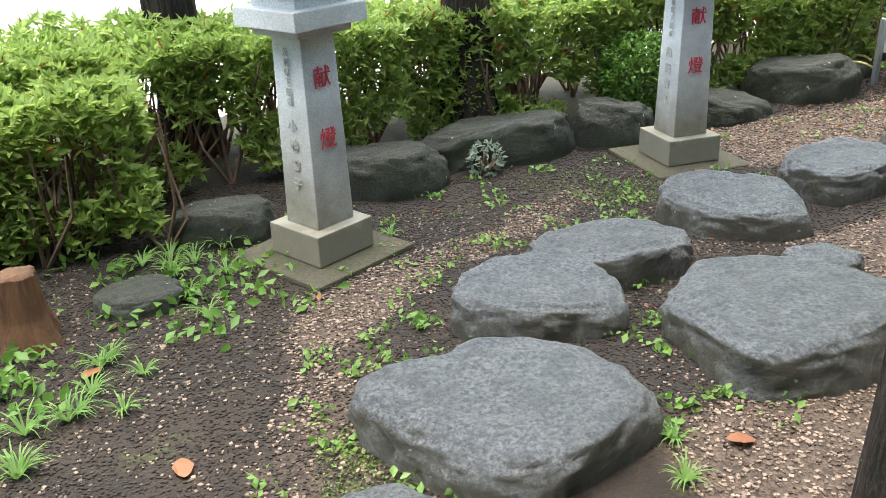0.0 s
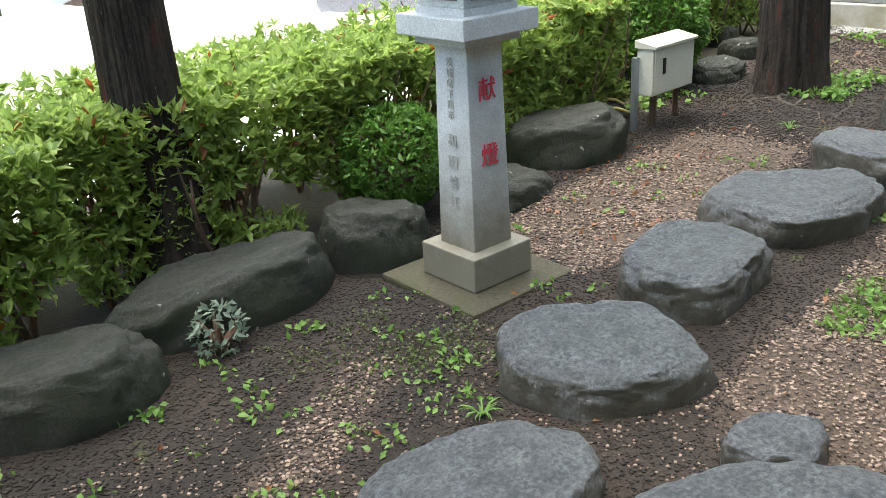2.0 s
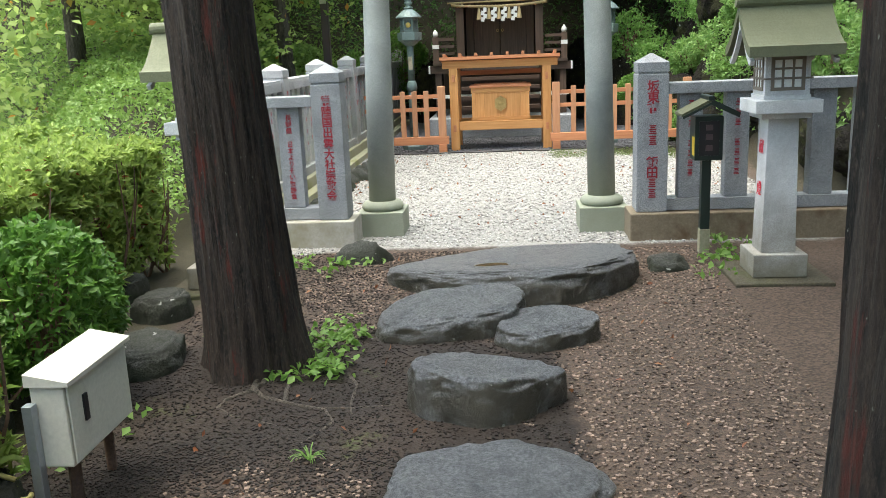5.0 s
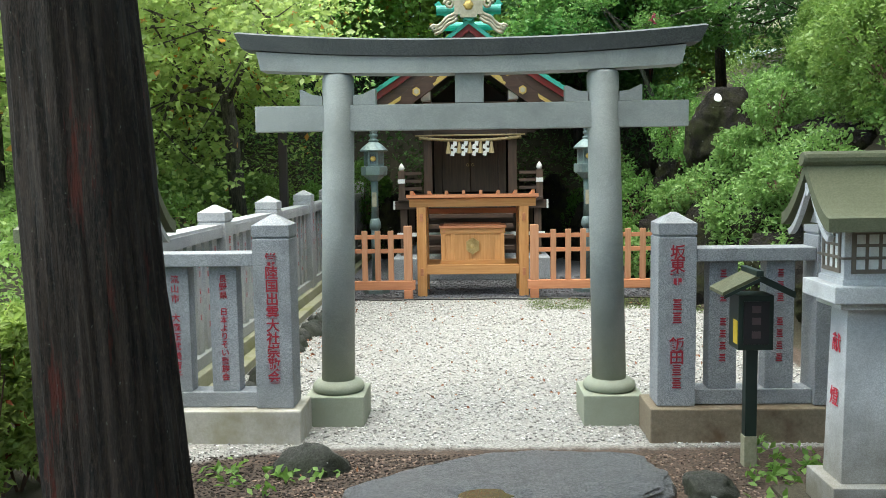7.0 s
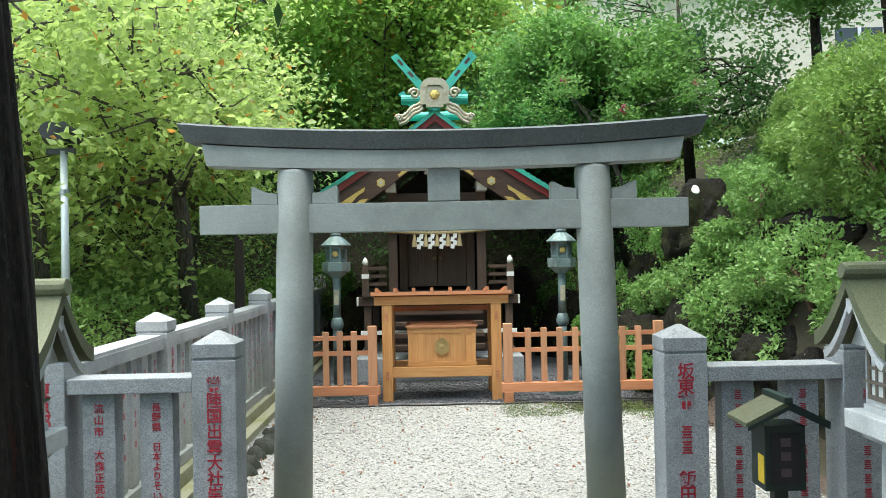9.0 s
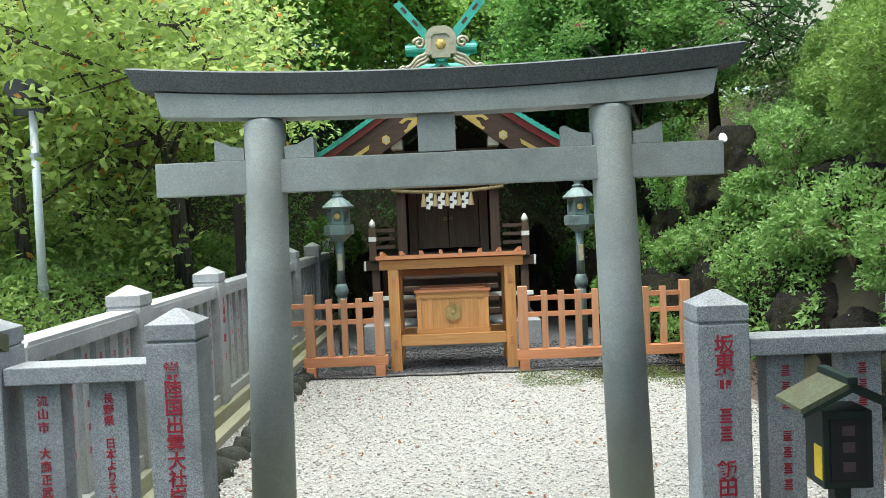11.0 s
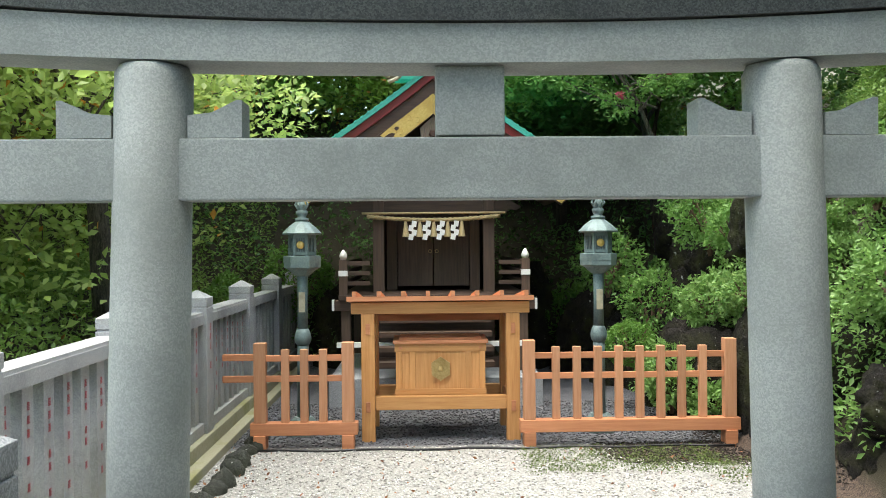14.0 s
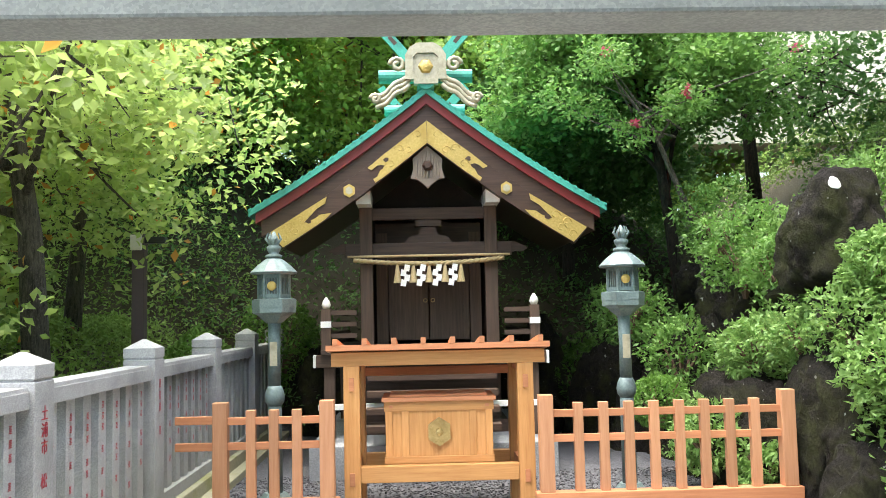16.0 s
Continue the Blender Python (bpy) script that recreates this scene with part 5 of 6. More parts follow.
# ---- poles on the left hill ----
def lamp_pole():
    t = thing("floodlight_pole", "slim pale metal pole with two black floodlights", "floodlight pole", (11.71, 6.20, ground_z(11.71, 6.2)))
    z = 2.62 - ground_z(11.71, 6.2)
    part("pole", tube(bmesh.new(), [(0, 0, -0.1), (0, 0, z)], [0.038, 0.03], 12), M_POLE, t, smooth=True)
    for zz in (z - 0.35, z - 1.4):
        part("collar", lathe(bmesh.new(), [(0.042, zz - 0.02), (0.042, zz + 0.02)], 12), M_STEEL, t)
    part("bracket", block(-0.02, 0.02, -0.10, 0.14, z - 0.03, z + 0.02), M_BLACK, t)
    for y, r in ((0.10, 25), (-0.06, -30)):
        o = part("floodlight", lathe(bmesh.new(), [(0.05, -0.12), (0.065, -0.06), (0.075, 0.06), (0.085, 0.08)], 14), M_BLACK, t, "black floodlight head")
        o.matrix_basis = pose(-0.04, y, z + 0.14, 0, -75, r)
    return t


lamp_pole()


def brown_pole():
    z0 = ground_z(15.8, 5.62)
    t = thing("lamp_post", "square dark brown steel post with small lamp", "lamp post", (15.8, 5.62, z0))
    part("post", block(-0.055, 0.055, -0.055, 0.055, -0.1, 2.25 - z0, bevel=0.006), M_PURPLE, t)
    part("junction_box", block(-0.085, -0.056, -0.04, 0.06, 2.10 - z0, 2.24 - z0, bevel=0.004), M_BEIGE, t)
    part("lamp_head", block(-0.06, 0.05, -0.24, -0.058, 2.16 - z0, 2.22 - z0, bevel=0.012), M_BLACK, t)
    return t


brown_pole()
cable = part("ground_cable", tube(bmesh.new(), [(13.82 + 0.03 * math.sin(i * 1.7), 4.5 - 0.22 * i, 0.012) for i in range(19)], [0.011] * 19, 6), M_BLACK, smooth=True)
tagged(cable, "thin black cable along the gravel edge", "cable")
from mathutils.bvhtree import BVHTree


# ---- trees and shrubs ----
M_STUMP = surface("rotten_wood", (0.07, 0.03, 0.014), (0.17, 0.082, 0.038), (0.03, 0.018, 0.01), fine=40, stretch=(1, 1, 0.2), relief=0.8, depth=0.02)


def trunk_mesh(path, radii, seg=28, ridge=0.05, seed=0, flare=0.0):
    """A trunk with bark ridges and, where it meets the ground, root flare."""
    bm = bmesh.new()
    rings = []
    off = Vector((seed * 3.7, seed * 1.3, 0))
    n = 60
    for i in range(n + 1):
        u = i / n * (len(path) - 1)
        k = min(int(u), len(path) - 2)
        p = Vector(path[k]).lerp(Vector(path[k + 1]), u - k)
        r = radii[k] + (radii[k + 1] - radii[k]) * (u - k)
        h = p.z - path[0][2]
        ring = []
        for j in range(seg):
            a = j * math.tau / seg
            q = Vector((math.cos(a) * 8, math.sin(a) * 8, p.z * 0.9)) + off
            rr = r * (1 + ridge * noise.noise(Vector((math.cos(a) * 2, math.sin(a) * 2, p.z * 0.5)) + off) - 1.6 * ridge * max(0.0, 0.35 - abs(noise.noise(q))) / 0.35 + 0.4 * ridge * noise.noise(q * 3))
            rr *= 1 + flare * math.exp(-h / 0.16) * (0.6 + 0.6 * math.cos(4 * a + seed))
            ring.append(bm.verts.new((p.x + rr * math.cos(a), p.y + rr * math.sin(a), p.z)))
        rings.append(ring)
    for r0, r1 in zip(rings, rings[1:]):
        for j in range(seg):
            bm.faces.new((r0[j], r0[(j + 1) % seg], r1[(j + 1) % seg], r1[j]))
    bm.faces.new(rings[-1])
    return bm


def cedar(x, y, r0, r1, lean, seed, note, crown_z=6.0, flare=0.35, boughs=18, wide=2.3, low=(), thick=26, roots=()):
    z = ground_z(x, y) - 0.05
    t = thing("cedar_tree", note, "tree", (x, y, z), 0, "cedars by the path")
    H = 11.0
    part("trunk", trunk_mesh([(0, 0, 0), (lean[0] * 0.5, lean[1] * 0.5, 1.0), (lean[0] * 1.5, lean[1] * 1.5, 3.0), (lean[0] * 3, lean[1] * 3, H)], [r0, r0 * 0.86, r1, 0.06], 110, 0.05, seed, flare), M_CEDAR, t, "reddish fibrous bark trunk", True)
    rng = np.random.default_rng(seed)
    blobs, bm = [], bmesh.new()
    for i in range(boughs):
        h = crown_z + (H - crown_z) * rng.uniform() ** 1.1
        a = rng.uniform(0, math.tau)
        reach = wide * (1 - (h - crown_z) / (H - crown_z + 1.5)) * rng.uniform(0.6, 1)
        p = np.array([lean[0] * 3 * h / H, lean[1] * 3 * h / H, h])
        e = p + np.array([math.cos(a) * reach, math.sin(a) * reach, -0.25])
        tube(bm, [p, (p + e) / 2 + (0, 0, 0.1), e], [0.05, 0.03, 0.012], 5)
        blobs.append((e * 0.75 + p * 0.25, (reach * 0.45, reach * 0.45, 0.35), thick))
    for a, length in roots:
        pts = []
        for i in range(9):
            u = 0.18 + length * i / 8
            px, py = u * math.cos(radians(a) + 0.25 * math.sin(i * 0.9 + a)), u * math.sin(radians(a) + 0.25 * math.sin(i * 0.9 + a))
            pts.append((px, py, ground_z(x + px, y + py) - z + 0.001 - 0.008 * (i / 8)))
        part("root", tube(bmesh.new(), pts, [0.015 - 0.0014 * i for i in range(9)], 7), M_BARK, t, "thin surface root", True)
    for e in low:
        tip = np.array([e[0] - x, e[1] - y, e[2] - z])
        tube(bm, [(0, 0, tip[2] + 0.9), tip * np.array([0.5, 0.5, 1]) + (0, 0, 0.75), tip + (0, 0, 0.1)], [0.03, 0.02, 0.006], 5)
        blobs.append((tip + (0, 0, 0.12), (0.16, 0.13, 0.09), 22))
    tagged(part("branch", bm, M_BARK, t), kind="stuff")
    leaves("crown", clumps(rng, blobs, 12, 0.16 if not low else 0.10), 0.13 if not low else 0.10, L_DARK, t, up=-0.2, aspect=0.3, seed=seed)
    return t


cedar(6.10, 4.02, 0.235, 0.155, (-0.07, 0.07), 1, "cedar with dark fibrous trunk and flared foot beside the path", 5.0, low=((6.22, 3.52, 2.33), (6.25, 3.30, 2.42)), roots=((205, 1.0), (222, 0.9), (238, 0.8), (190, 0.7)))
cedar(3.64, 2.05, 0.27, 0.225, (0.0, -0.01), 2, "thick cedar trunk with red streaks and pale lichen", 5.5, flare=0.12, boughs=22)
cedar(1.88, 4.66, 0.17, 0.125, (0.02, 0.05), 3, "slim dark cedar trunk rising out of the hedge")
cedar(0.30, 5.05, 0.17, 0.13, (-0.06, 0.03), 4, "dark cedar trunk behind the clipped hedge", 4.6, boughs=34, wide=2.7, thick=36)
# added out of view: its low, wide crown shades the right fence and lantern
cedar(6.9, -1.15, 0.24, 0.2, (0.0, 0.0), 6, "unseen tall cedar added to shade the right fence", 3.6, boughs=50, wide=3.9, thick=60)
cedar(1.12, 0.73, 0.16, 0.15, (0.0, 0.0), 5, "lichen-covered cedar trunk close to the first stones", 5.5)


def limb_tree(x, y, height, seed, material, size, tufts, spread, note, lean=(0.0, 0.0), r0=0.10, crown=(1.8, 1.8, 1.1), crown_at=None, per=10, category="tree", bark_mat=None, limbs=9, low=0.35, group="", dense=3.0):
    """A broadleaf tree: tapered trunk, forking limbs, twigs and a crown of separate leaves in tufts."""
    z = ground_z(x, y) - 0.05
    t = thing("tree", note, category, (x, y, z), 0, group)
    rng = np.random.default_rng(seed)
    bmt, bml = bmesh.new(), bmesh.new()
    top = np.array([lean[0], lean[1], height * 0.8])
    path = [np.array([0, 0, 0.0]), np.array([lean[0] * 0.25 + 0.05, lean[1] * 0.25, height * 0.28]), np.array([lean[0] * 0.6 - 0.04, lean[1] * 0.6 + 0.04, height * 0.55]), top]
    tube(bmt, path, [r0, r0 * 0.78, r0 * 0.5, r0 * 0.15], 12)
    part("trunk", bmt, bark_mat or M_BARK, t, smooth=True)
    cen = np.array(crown_at if crown_at else (lean[0] * 0.8, lean[1] * 0.8, height * 0.75))
    blobs = []
    for i in range(limbs):
        v = rng.normal(size=3)
        v /= np.linalg.norm(v)
        e = cen + v * np.array(crown) * rng.uniform(0.55, 0.95)
        u = rng.uniform(low, 0.8) * 3
        k = min(int(u), 2)
        s = path[k] + (path[k + 1] - path[k]) * (u - k)
        mid = (s + e) / 2 + rng.normal(size=3) * 0.12 + (0, 0, 0.12)
        tube(bml, [s, mid, e], [r0 * 0.36, r0 * 0.22, r0 * 0.07], 6)
        for _ in range(4):
            w = mid + (e - mid) * rng.uniform(0, 1)
            e2 = w + rng.normal(size=3) * np.array(crown) * 0.3
            tube(bml, [w, (w + e2) / 2 + rng.normal(size=3) * 0.05, e2], [r0 * 0.12, r0 * 0.08, r0 * 0.03], 5)
            blobs.append((e2, np.array(crown) * 0.26, max(2, int(dense * tufts / (limbs * 5)))))
        blobs.append((e, np.array(crown) * 0.36, max(2, int(2 * dense * tufts / (limbs * 5)))))
    tagged(part("limb", bml, bark_mat or M_BARK, t, smooth=True), kind="stuff")
    leaves("crown", clumps(rng, blobs, per, spread, 0.55), size, material, t, up=-0.2, aspect=0.6, seed=seed, lay=0.9)
    return t


# left hill: the loose-leaved tree by the fence, and the wood behind it
limb_tree(14.3, 5.85, 5.2, 11, L_BROADY, 0.092, 800, 0.15, "light green broadleaf tree with yellowing leaves behind the fence", (-0.45, 0.25), 0.11, (2.1, 1.8, 1.95), (-0.5, 0.4, 2.35), 10, dense=1.15, limbs=14)
limb_tree(16.2, 6.4, 5.4, 12, L_BROADY, 0.09, 480, 0.15, "broadleaf tree with pale leaves on the hill", (0.3, -0.2), 0.09, (1.8, 1.8, 1.7), (0.1, -0.1, 2.6), 10, dense=1.15, limbs=12)
limb_tree(12.6, 8.0, 5.6, 13, L_BROADY, 0.11, 400, 0.17, "spreading yellow-green tree on the clipped hill", (0.2, 0.2), 0.12, (2.6, 2.4, 1.7), (0, 0, 3.1), 10, dense=1.15, limbs=14)
limb_tree(10.3, 9.0, 5.0, 14, L_BROADY, 0.11, 320, 0.17, "forked tree on the clipped hillside", (-0.5, 0.3), 0.13, (2.2, 2.2, 1.4), (-0.3, 0.2, 3.3), 10, dense=1.15, limbs=11)
limb_tree(17.6, 8.6, 6.8, 15, L_BROAD, 0.12, 300, 0.18, "green tree in the wood beside the shrine", (0.2, 0.0), 0.12, (2.4, 2.4, 2.2), (0, 0, 4.0), 10, limbs=12)
limb_tree(14.8, 11.0, 7.5, 16, L_BROADY, 0.12, 330, 0.2, "tall light green tree at the back of the hill", (0.0, 0.0), 0.14, (3.0, 3.0, 2.4), (0, 0, 4.6), 10, dense=1.15, limbs=12)
limb_tree(20.6, 6.2, 6.5, 17, L_BROAD, 0.11, 800, 0.2, "dense fresh green tree behind the shrine", (0, 0), 0.12, (2.2, 2.4, 2.4), (0, 0, 2.6), 11, limbs=14)
limb_tree(21.6, 3.4, 6.5, 18, L_BROAD, 0.11, 900, 0.2, "dense fresh green tree behind the shrine roof", (0, 0), 0.12, (2.2, 2.4, 2.6), (0, 0, 2.6), 11, limbs=14)
limb_tree(22.5, 8.5, 8.0, 19, L_BROADY, 0.125, 420, 0.22, "tall pale tree in the far wood", (0, 0), 0.15, (3.0, 3.0, 3.0), (0, 0, 4.0), 11, dense=1.15, limbs=14)
limb_tree(25.5, 4.5, 8.5, 20, L_BROAD, 0.15, 800, 0.25, "tall green tree on the slope behind", (0, 0), 0.15, (3.0, 3.6, 3.2), (0, 0, 3.5), 11, limbs=14)
limb_tree(12.9, 6.9, 4.2, 27, L_BROADY, 0.092, 480, 0.15, "low spreading tree with drooping pale leaves", (-0.3, 0.2), 0.08, (1.9, 1.5, 1.1), (-0.3, 0.1, 1.9), 10, dense=1.15, limbs=14)
limb_tree(15.6, 7.6, 4.6, 28, L_BROADY, 0.09, 480, 0.15, "low leafy tree at the edge of the wood", (0.2, 0.0), 0.08, (1.9, 1.6, 1.3), (0.0, -0.2, 2.0), 10, dense=1.15, limbs=14)
# rocky slope
limb_tree(18.9, -0.3, 5.2, 21, L_MAPLE, 0.085, 700, 0.16, "maple with layered green foliage on the rocks", (-0.6, 0.7), 0.09, (1.5, 1.6, 0.9), (-0.9, 0.9, 3.3), 12, bark_mat=M_CEDAR, limbs=13)
limb_tree(19.6, -1.6, 5.0, 22, L_DARK, 0.10, 130, 0.17, "dark evergreen on the rocky slope", (0, 0.2), 0.11, (1.9, 1.9, 1.5), (0, 0.2, 2.6), 11, bark_mat=M_CEDAR, limbs=12)
limb_tree(16.4, -3.6, 4.6, 23, L_MAPLE, 0.095, 600, 0.17, "maple spreading over the top of the slope", (-0.8, 0.9), 0.11, (2.2, 2.0, 0.9), (-0.9, 1.2, 3.2), 12, bark_mat=M_CEDAR, limbs=13)
limb_tree(20.4, 0.9, 5.2, 24, L_DARK, 0.10, 700, 0.17, "dark evergreen close behind the shrine", (0, 0), 0.10, (1.6, 1.7, 1.6), (0, 0, 2.4), 11, bark_mat=M_CEDAR, limbs=12)
limb_tree(29.0, -1.5, 9.0, 25, L_BROAD, 0.16, 800, 0.25, "green tree above the rocky slope", (0, 0), 0.15, (2.8, 3.0, 2.6), (0, 0, 3.4), 11, limbs=12)
limb_tree(20.6, -4.4, 5.5, 29, L_MAPLE, 0.10, 700, 0.18, "maple in front of the upper building", (-0.2, 0.3), 0.12, (2.0, 2.0, 1.3), (0.0, 0.2, 3.6), 11, bark_mat=M_CEDAR, limbs=12)
limb_tree(13.0, -5.2, 5.5, 26, L_DARK, 0.12, 500, 0.2, "dark tree at the top of the rocky slope", (0.2, 0.3), 0.14, (2.2, 2.2, 1.5), (0, 0.2, 3.4), 11, limbs=11)

# unseen evergreens added on the other side of the path to block skylight
for k, (x, y, h) in enumerate(((6.6, -3.4, 6.5), (4.2, -2.6, 6.0), (1.8, -3.0, 6.5), (-0.8, -2.6, 6.0), (-3.2, -1.4, 6.5), (-4.6, 1.6, 6.0), (8.6, -4.6, 6.0))):
    limb_tree(x, y, h, 430 + k, L_DARK, 0.24, 420, 0.3, "unseen dark evergreen added to block light beside the path", (0, 0), 0.13, (1.8, 1.5, 2.3), (0, 0, 2.6), 9, limbs=12, bark_mat=M_CEDAR, group="evergreens of the wood")


def bank(name, note, material, n, size, area, height, seed, lumps=0.35, keep=None, aspect=0.45, kind="stuff", category="shrubs", thick=0.25):
    """A close cover of clipped or wild shrubs over the ground, as leaves in rounded mounds."""
    rng = np.random.default_rng(seed)
    x0, x1, y0, y1 = area
    xs, ys = rng.uniform(x0, x1, n), rng.uniform(y0, y1, n)
    pts = []
    for x, y in zip(xs, ys):
        if keep and not keep(x, y):
            continue
        m = 0.5 + 0.5 * noise.noise(Vector((x * 1.5, y * 1.5, seed))) + 0.25 * noise.noise(Vector((x * 5, y * 5, seed)))
        h = height * (1 - lumps + lumps * 1.6 * m)
        pts.append((x, y, ground_z(x, y) + h - thick * rng.uniform() ** 2.2))
    ob = leaves(name, np.array(pts), size, material, None, "", up=0.55, aspect=aspect, seed=seed)
    return tagged(ob, note, category, kind=kind)


bank("clipped_shrubs", "clipped azalea shrubs covering the hillside", L_CLIP, 130000, 0.06, (6.5, 20.0, 5.3, 12.5), 0.40, 51,
     keep=lambda x, y: (y > 5.3 if x > 7.9 else y > 6.0) and (x - 1.9) * 0.70 - (y - 2.6) > -0.4)
bank("slope_shrubs", "wild pale green shrubs covering the rocky slope", L_PALE, 70000, 0.066, (9.0, 19.0, -3.2, 0.3), 0.50, 52, lumps=1.0,
     keep=lambda x, y: noise.noise(Vector((x * 1.1, y * 1.5, 7))) > 0.04 and y < -0.1 + 0.45 * smoothstep(9, 14, x))
bank("upper_shrubs", "dense shrubs along the top of the rocky slope", L_CLIP, 26000, 0.075, (8.5, 24.0, -8.5, -2.2), 0.6, 53, lumps=0.7)
bank("ground_ivy", "low dark undergrowth behind the shrine", L_DARK, 26000, 0.08, (18.6, 24.0, -1.0, 9.0), 0.6, 54, lumps=1.0)


def shrub(x, y, z, r, n, size, material, seed, note, category="shrub", name="shrub", group="", uneven=0.16):
    """A bush: stems from the foot and a rounded uneven shell of leaves."""
    t = thing(name, note, category, (x, y, z), 0, group)
    rng = np.random.default_rng(seed)
    bm = bmesh.new()
    for i in range(9):
        a = rng.uniform(0, math.tau)
        e = np.array([math.cos(a) * r[0] * 0.7, math.sin(a) * r[1] * 0.7, r[2] * rng.uniform(0.9, 1.7)])
        tube(bm, [(0, 0, -0.05), e * np.array([0.35, 0.35, 0.5]), e], [0.02, 0.014, 0.005], 5)
    tagged(part("stem", bm, M_TWIG, t), kind="stuff")
    v = rng.normal(size=(n, 3))
    v /= np.linalg.norm(v, axis=1, keepdims=True)
    lump = np.array([1 + uneven * noise.noise(Vector(p * 2.4) + Vector((seed, 0, 0))) + (0.04 + 0.4 * uneven) * noise.noise(Vector(p * 6) + Vector((seed, 9, 0))) for p in v])
    rad = (1 - 0.28 * rng.uniform(size=n) ** 2.5) * lump
    pts = v * rad[:, None] * np.array(r) + np.array([0, 0, r[2]])
    ok = pts[:, 2] > 0.02
    pts, v2 = pts[ok], v[ok] * 0.6 + rng.normal(size=(int(ok.sum()), 3)) * 0.6
    leaves("foliage", pts, size, material, t, seed=seed, up=0.3, lean=v2 * 0.8)
    return t


def gz(x, y, d=0.0):
    return ground_z(x, y) - 0.03 + d


shrub(5.66, 4.80, gz(5.66, 4.8, 0.10), (0.33, 0.33, 0.37), 5800, 0.05, L_BUSH, 61, "round clipped dark green bush among the hedge", name="round_bush")
shrub(2.95, 4.46, gz(2.95, 4.46, 0.06), (0.28, 0.25, 0.25), 4800, 0.036, L_BUSH, 62, "round pale-edged clipped bush by the lantern", name="round_bush")
big = "clipped azaleas on the slope"
for x, y, r, seed in ((12.2, -1.3, (0.95, 0.9, 0.85), 63), (13.4, -1.7, (0.9, 0.9, 0.8), 64), (11.0, -1.9, (1.1, 1.0, 0.9), 65), (9.7, -1.6, (1.0, 0.9, 0.7), 66), (14.8, -1.9, (0.8, 0.8, 0.7), 67)):
    shrub(x, y, ground_z(x, y) - 0.25, r, 16000, 0.062, L_CLIP, seed, "large rounded clipped azalea on the rocky slope", name="azalea_bush", group=big, uneven=0.3)
wild = "loose shrubs between the rocks"
for x, y, r, seed in ((13.3, 0.05, (0.30, 0.28, 0.24), 71), (13.9, -0.25, (0.34, 0.3, 0.26), 72), (14.6, -0.2, (0.36, 0.3, 0.3), 73), (12.6, -0.2, (0.3, 0.3, 0.26), 74), (15.3, 0.1, (0.3, 0.28, 0.3), 75), (12.0, -0.35, (0.35, 0.3, 0.3), 76),
                      (14.9, 0.75, (0.28, 0.26, 0.24), 77), (15.9, -0.35, (0.4, 0.36, 0.36), 78), (16.9, 0.3, (0.35, 0.3, 0.35), 79), (11.2, -0.35, (0.35, 0.3, 0.28), 80), (10.2, -0.45, (0.38, 0.3, 0.3), 81), (15.0, -0.8, (0.36, 0.36, 0.34), 82)):
    shrub(x, y, ground_z(x, y) + 0.12, (r[0] * 1.15, r[1] * 1.15, r[2] * 1.2), 2600, 0.058, L_PALE, seed, "loose pale green shrub between slope rocks", group=wild, uneven=0.55)
for x, y, r, seed in ((19.2, 4.9, (0.6, 0.5, 0.6), 83), (18.9, 1.0, (0.5, 0.5, 0.6), 84), (17.4, 5.5, (0.5, 0.4, 0.5), 85)):
    shrub(x, y, ground_z(x, y) - 0.06, r, 3000, 0.07, L_BUSH, seed, "dark green shrub beside the shrine", group="shrubs beside the shrine")

stump = part("tree_stump", trunk_mesh([(-0.52, 3.02, -0.15), (-0.52, 3.03, 0.0), (-0.51, 3.03, 0.16)], [0.11, 0.085, 0.07], 40, 0.12, 9, 0.5), M_STUMP, smooth=True)
tagged(stump, "rotten orange-brown tree stump in the undergrowth", "stump")
# boulders of the slope
rng_r = random.Random(5)
for i, (x, y, rx, ry, h) in enumerate(((14.4, 0.0, 0.32, 0.28, 0.55), (14.15, -0.15, 0.36, 0.33, 0.75), (13.5, -0.15, 0.33, 0.3, 0.5), (14.9, 0.3, 0.4, 0.34, 0.8), (15.7, 0.35, 0.42, 0.36, 1.0), (16.5, 0.25, 0.45, 0.36, 1.2),
                                       (17.3, 0.6, 0.5, 0.4, 1.3), (18.3, 0.8, 0.5, 0.45, 1.5), (19.2, 1.6, 0.5, 0.6, 1.5), (19.3, 2.9, 0.5, 0.6, 1.4), (19.2, 4.2, 0.5, 0.6, 1.2), (12.9, -0.15, 0.36, 0.3, 0.45), (12.2, -0.1, 0.33, 0.28, 0.4),
                                       (11.4, -0.15, 0.36, 0.3, 0.42), (10.6, -0.2, 0.33, 0.28, 0.4), (9.9, -0.3, 0.36, 0.3, 0.42), (15.3, -0.55, 0.5, 0.4, 0.6), (16.2, -0.6, 0.5, 0.4, 0.7), (17.2, -0.4, 0.5, 0.45, 0.8), (13.2, -0.75, 0.36, 0.33, 0.45), (12.4, -0.7, 0.36, 0.33, 0.42), (18.2, -0.6, 0.6, 0.5, 1.0))):
    rock("boulder", "dark brown boulder in the overgrown slope", "boulder", x, y, ground_z(x, y) - 0.05, rx * 1.15, ry * 1.15, h * 0.8, rng_r.uniform(0, 90), 200 + i, sub=5, rough=0.20, material=M_CLIFF, group="boulders of the slope")

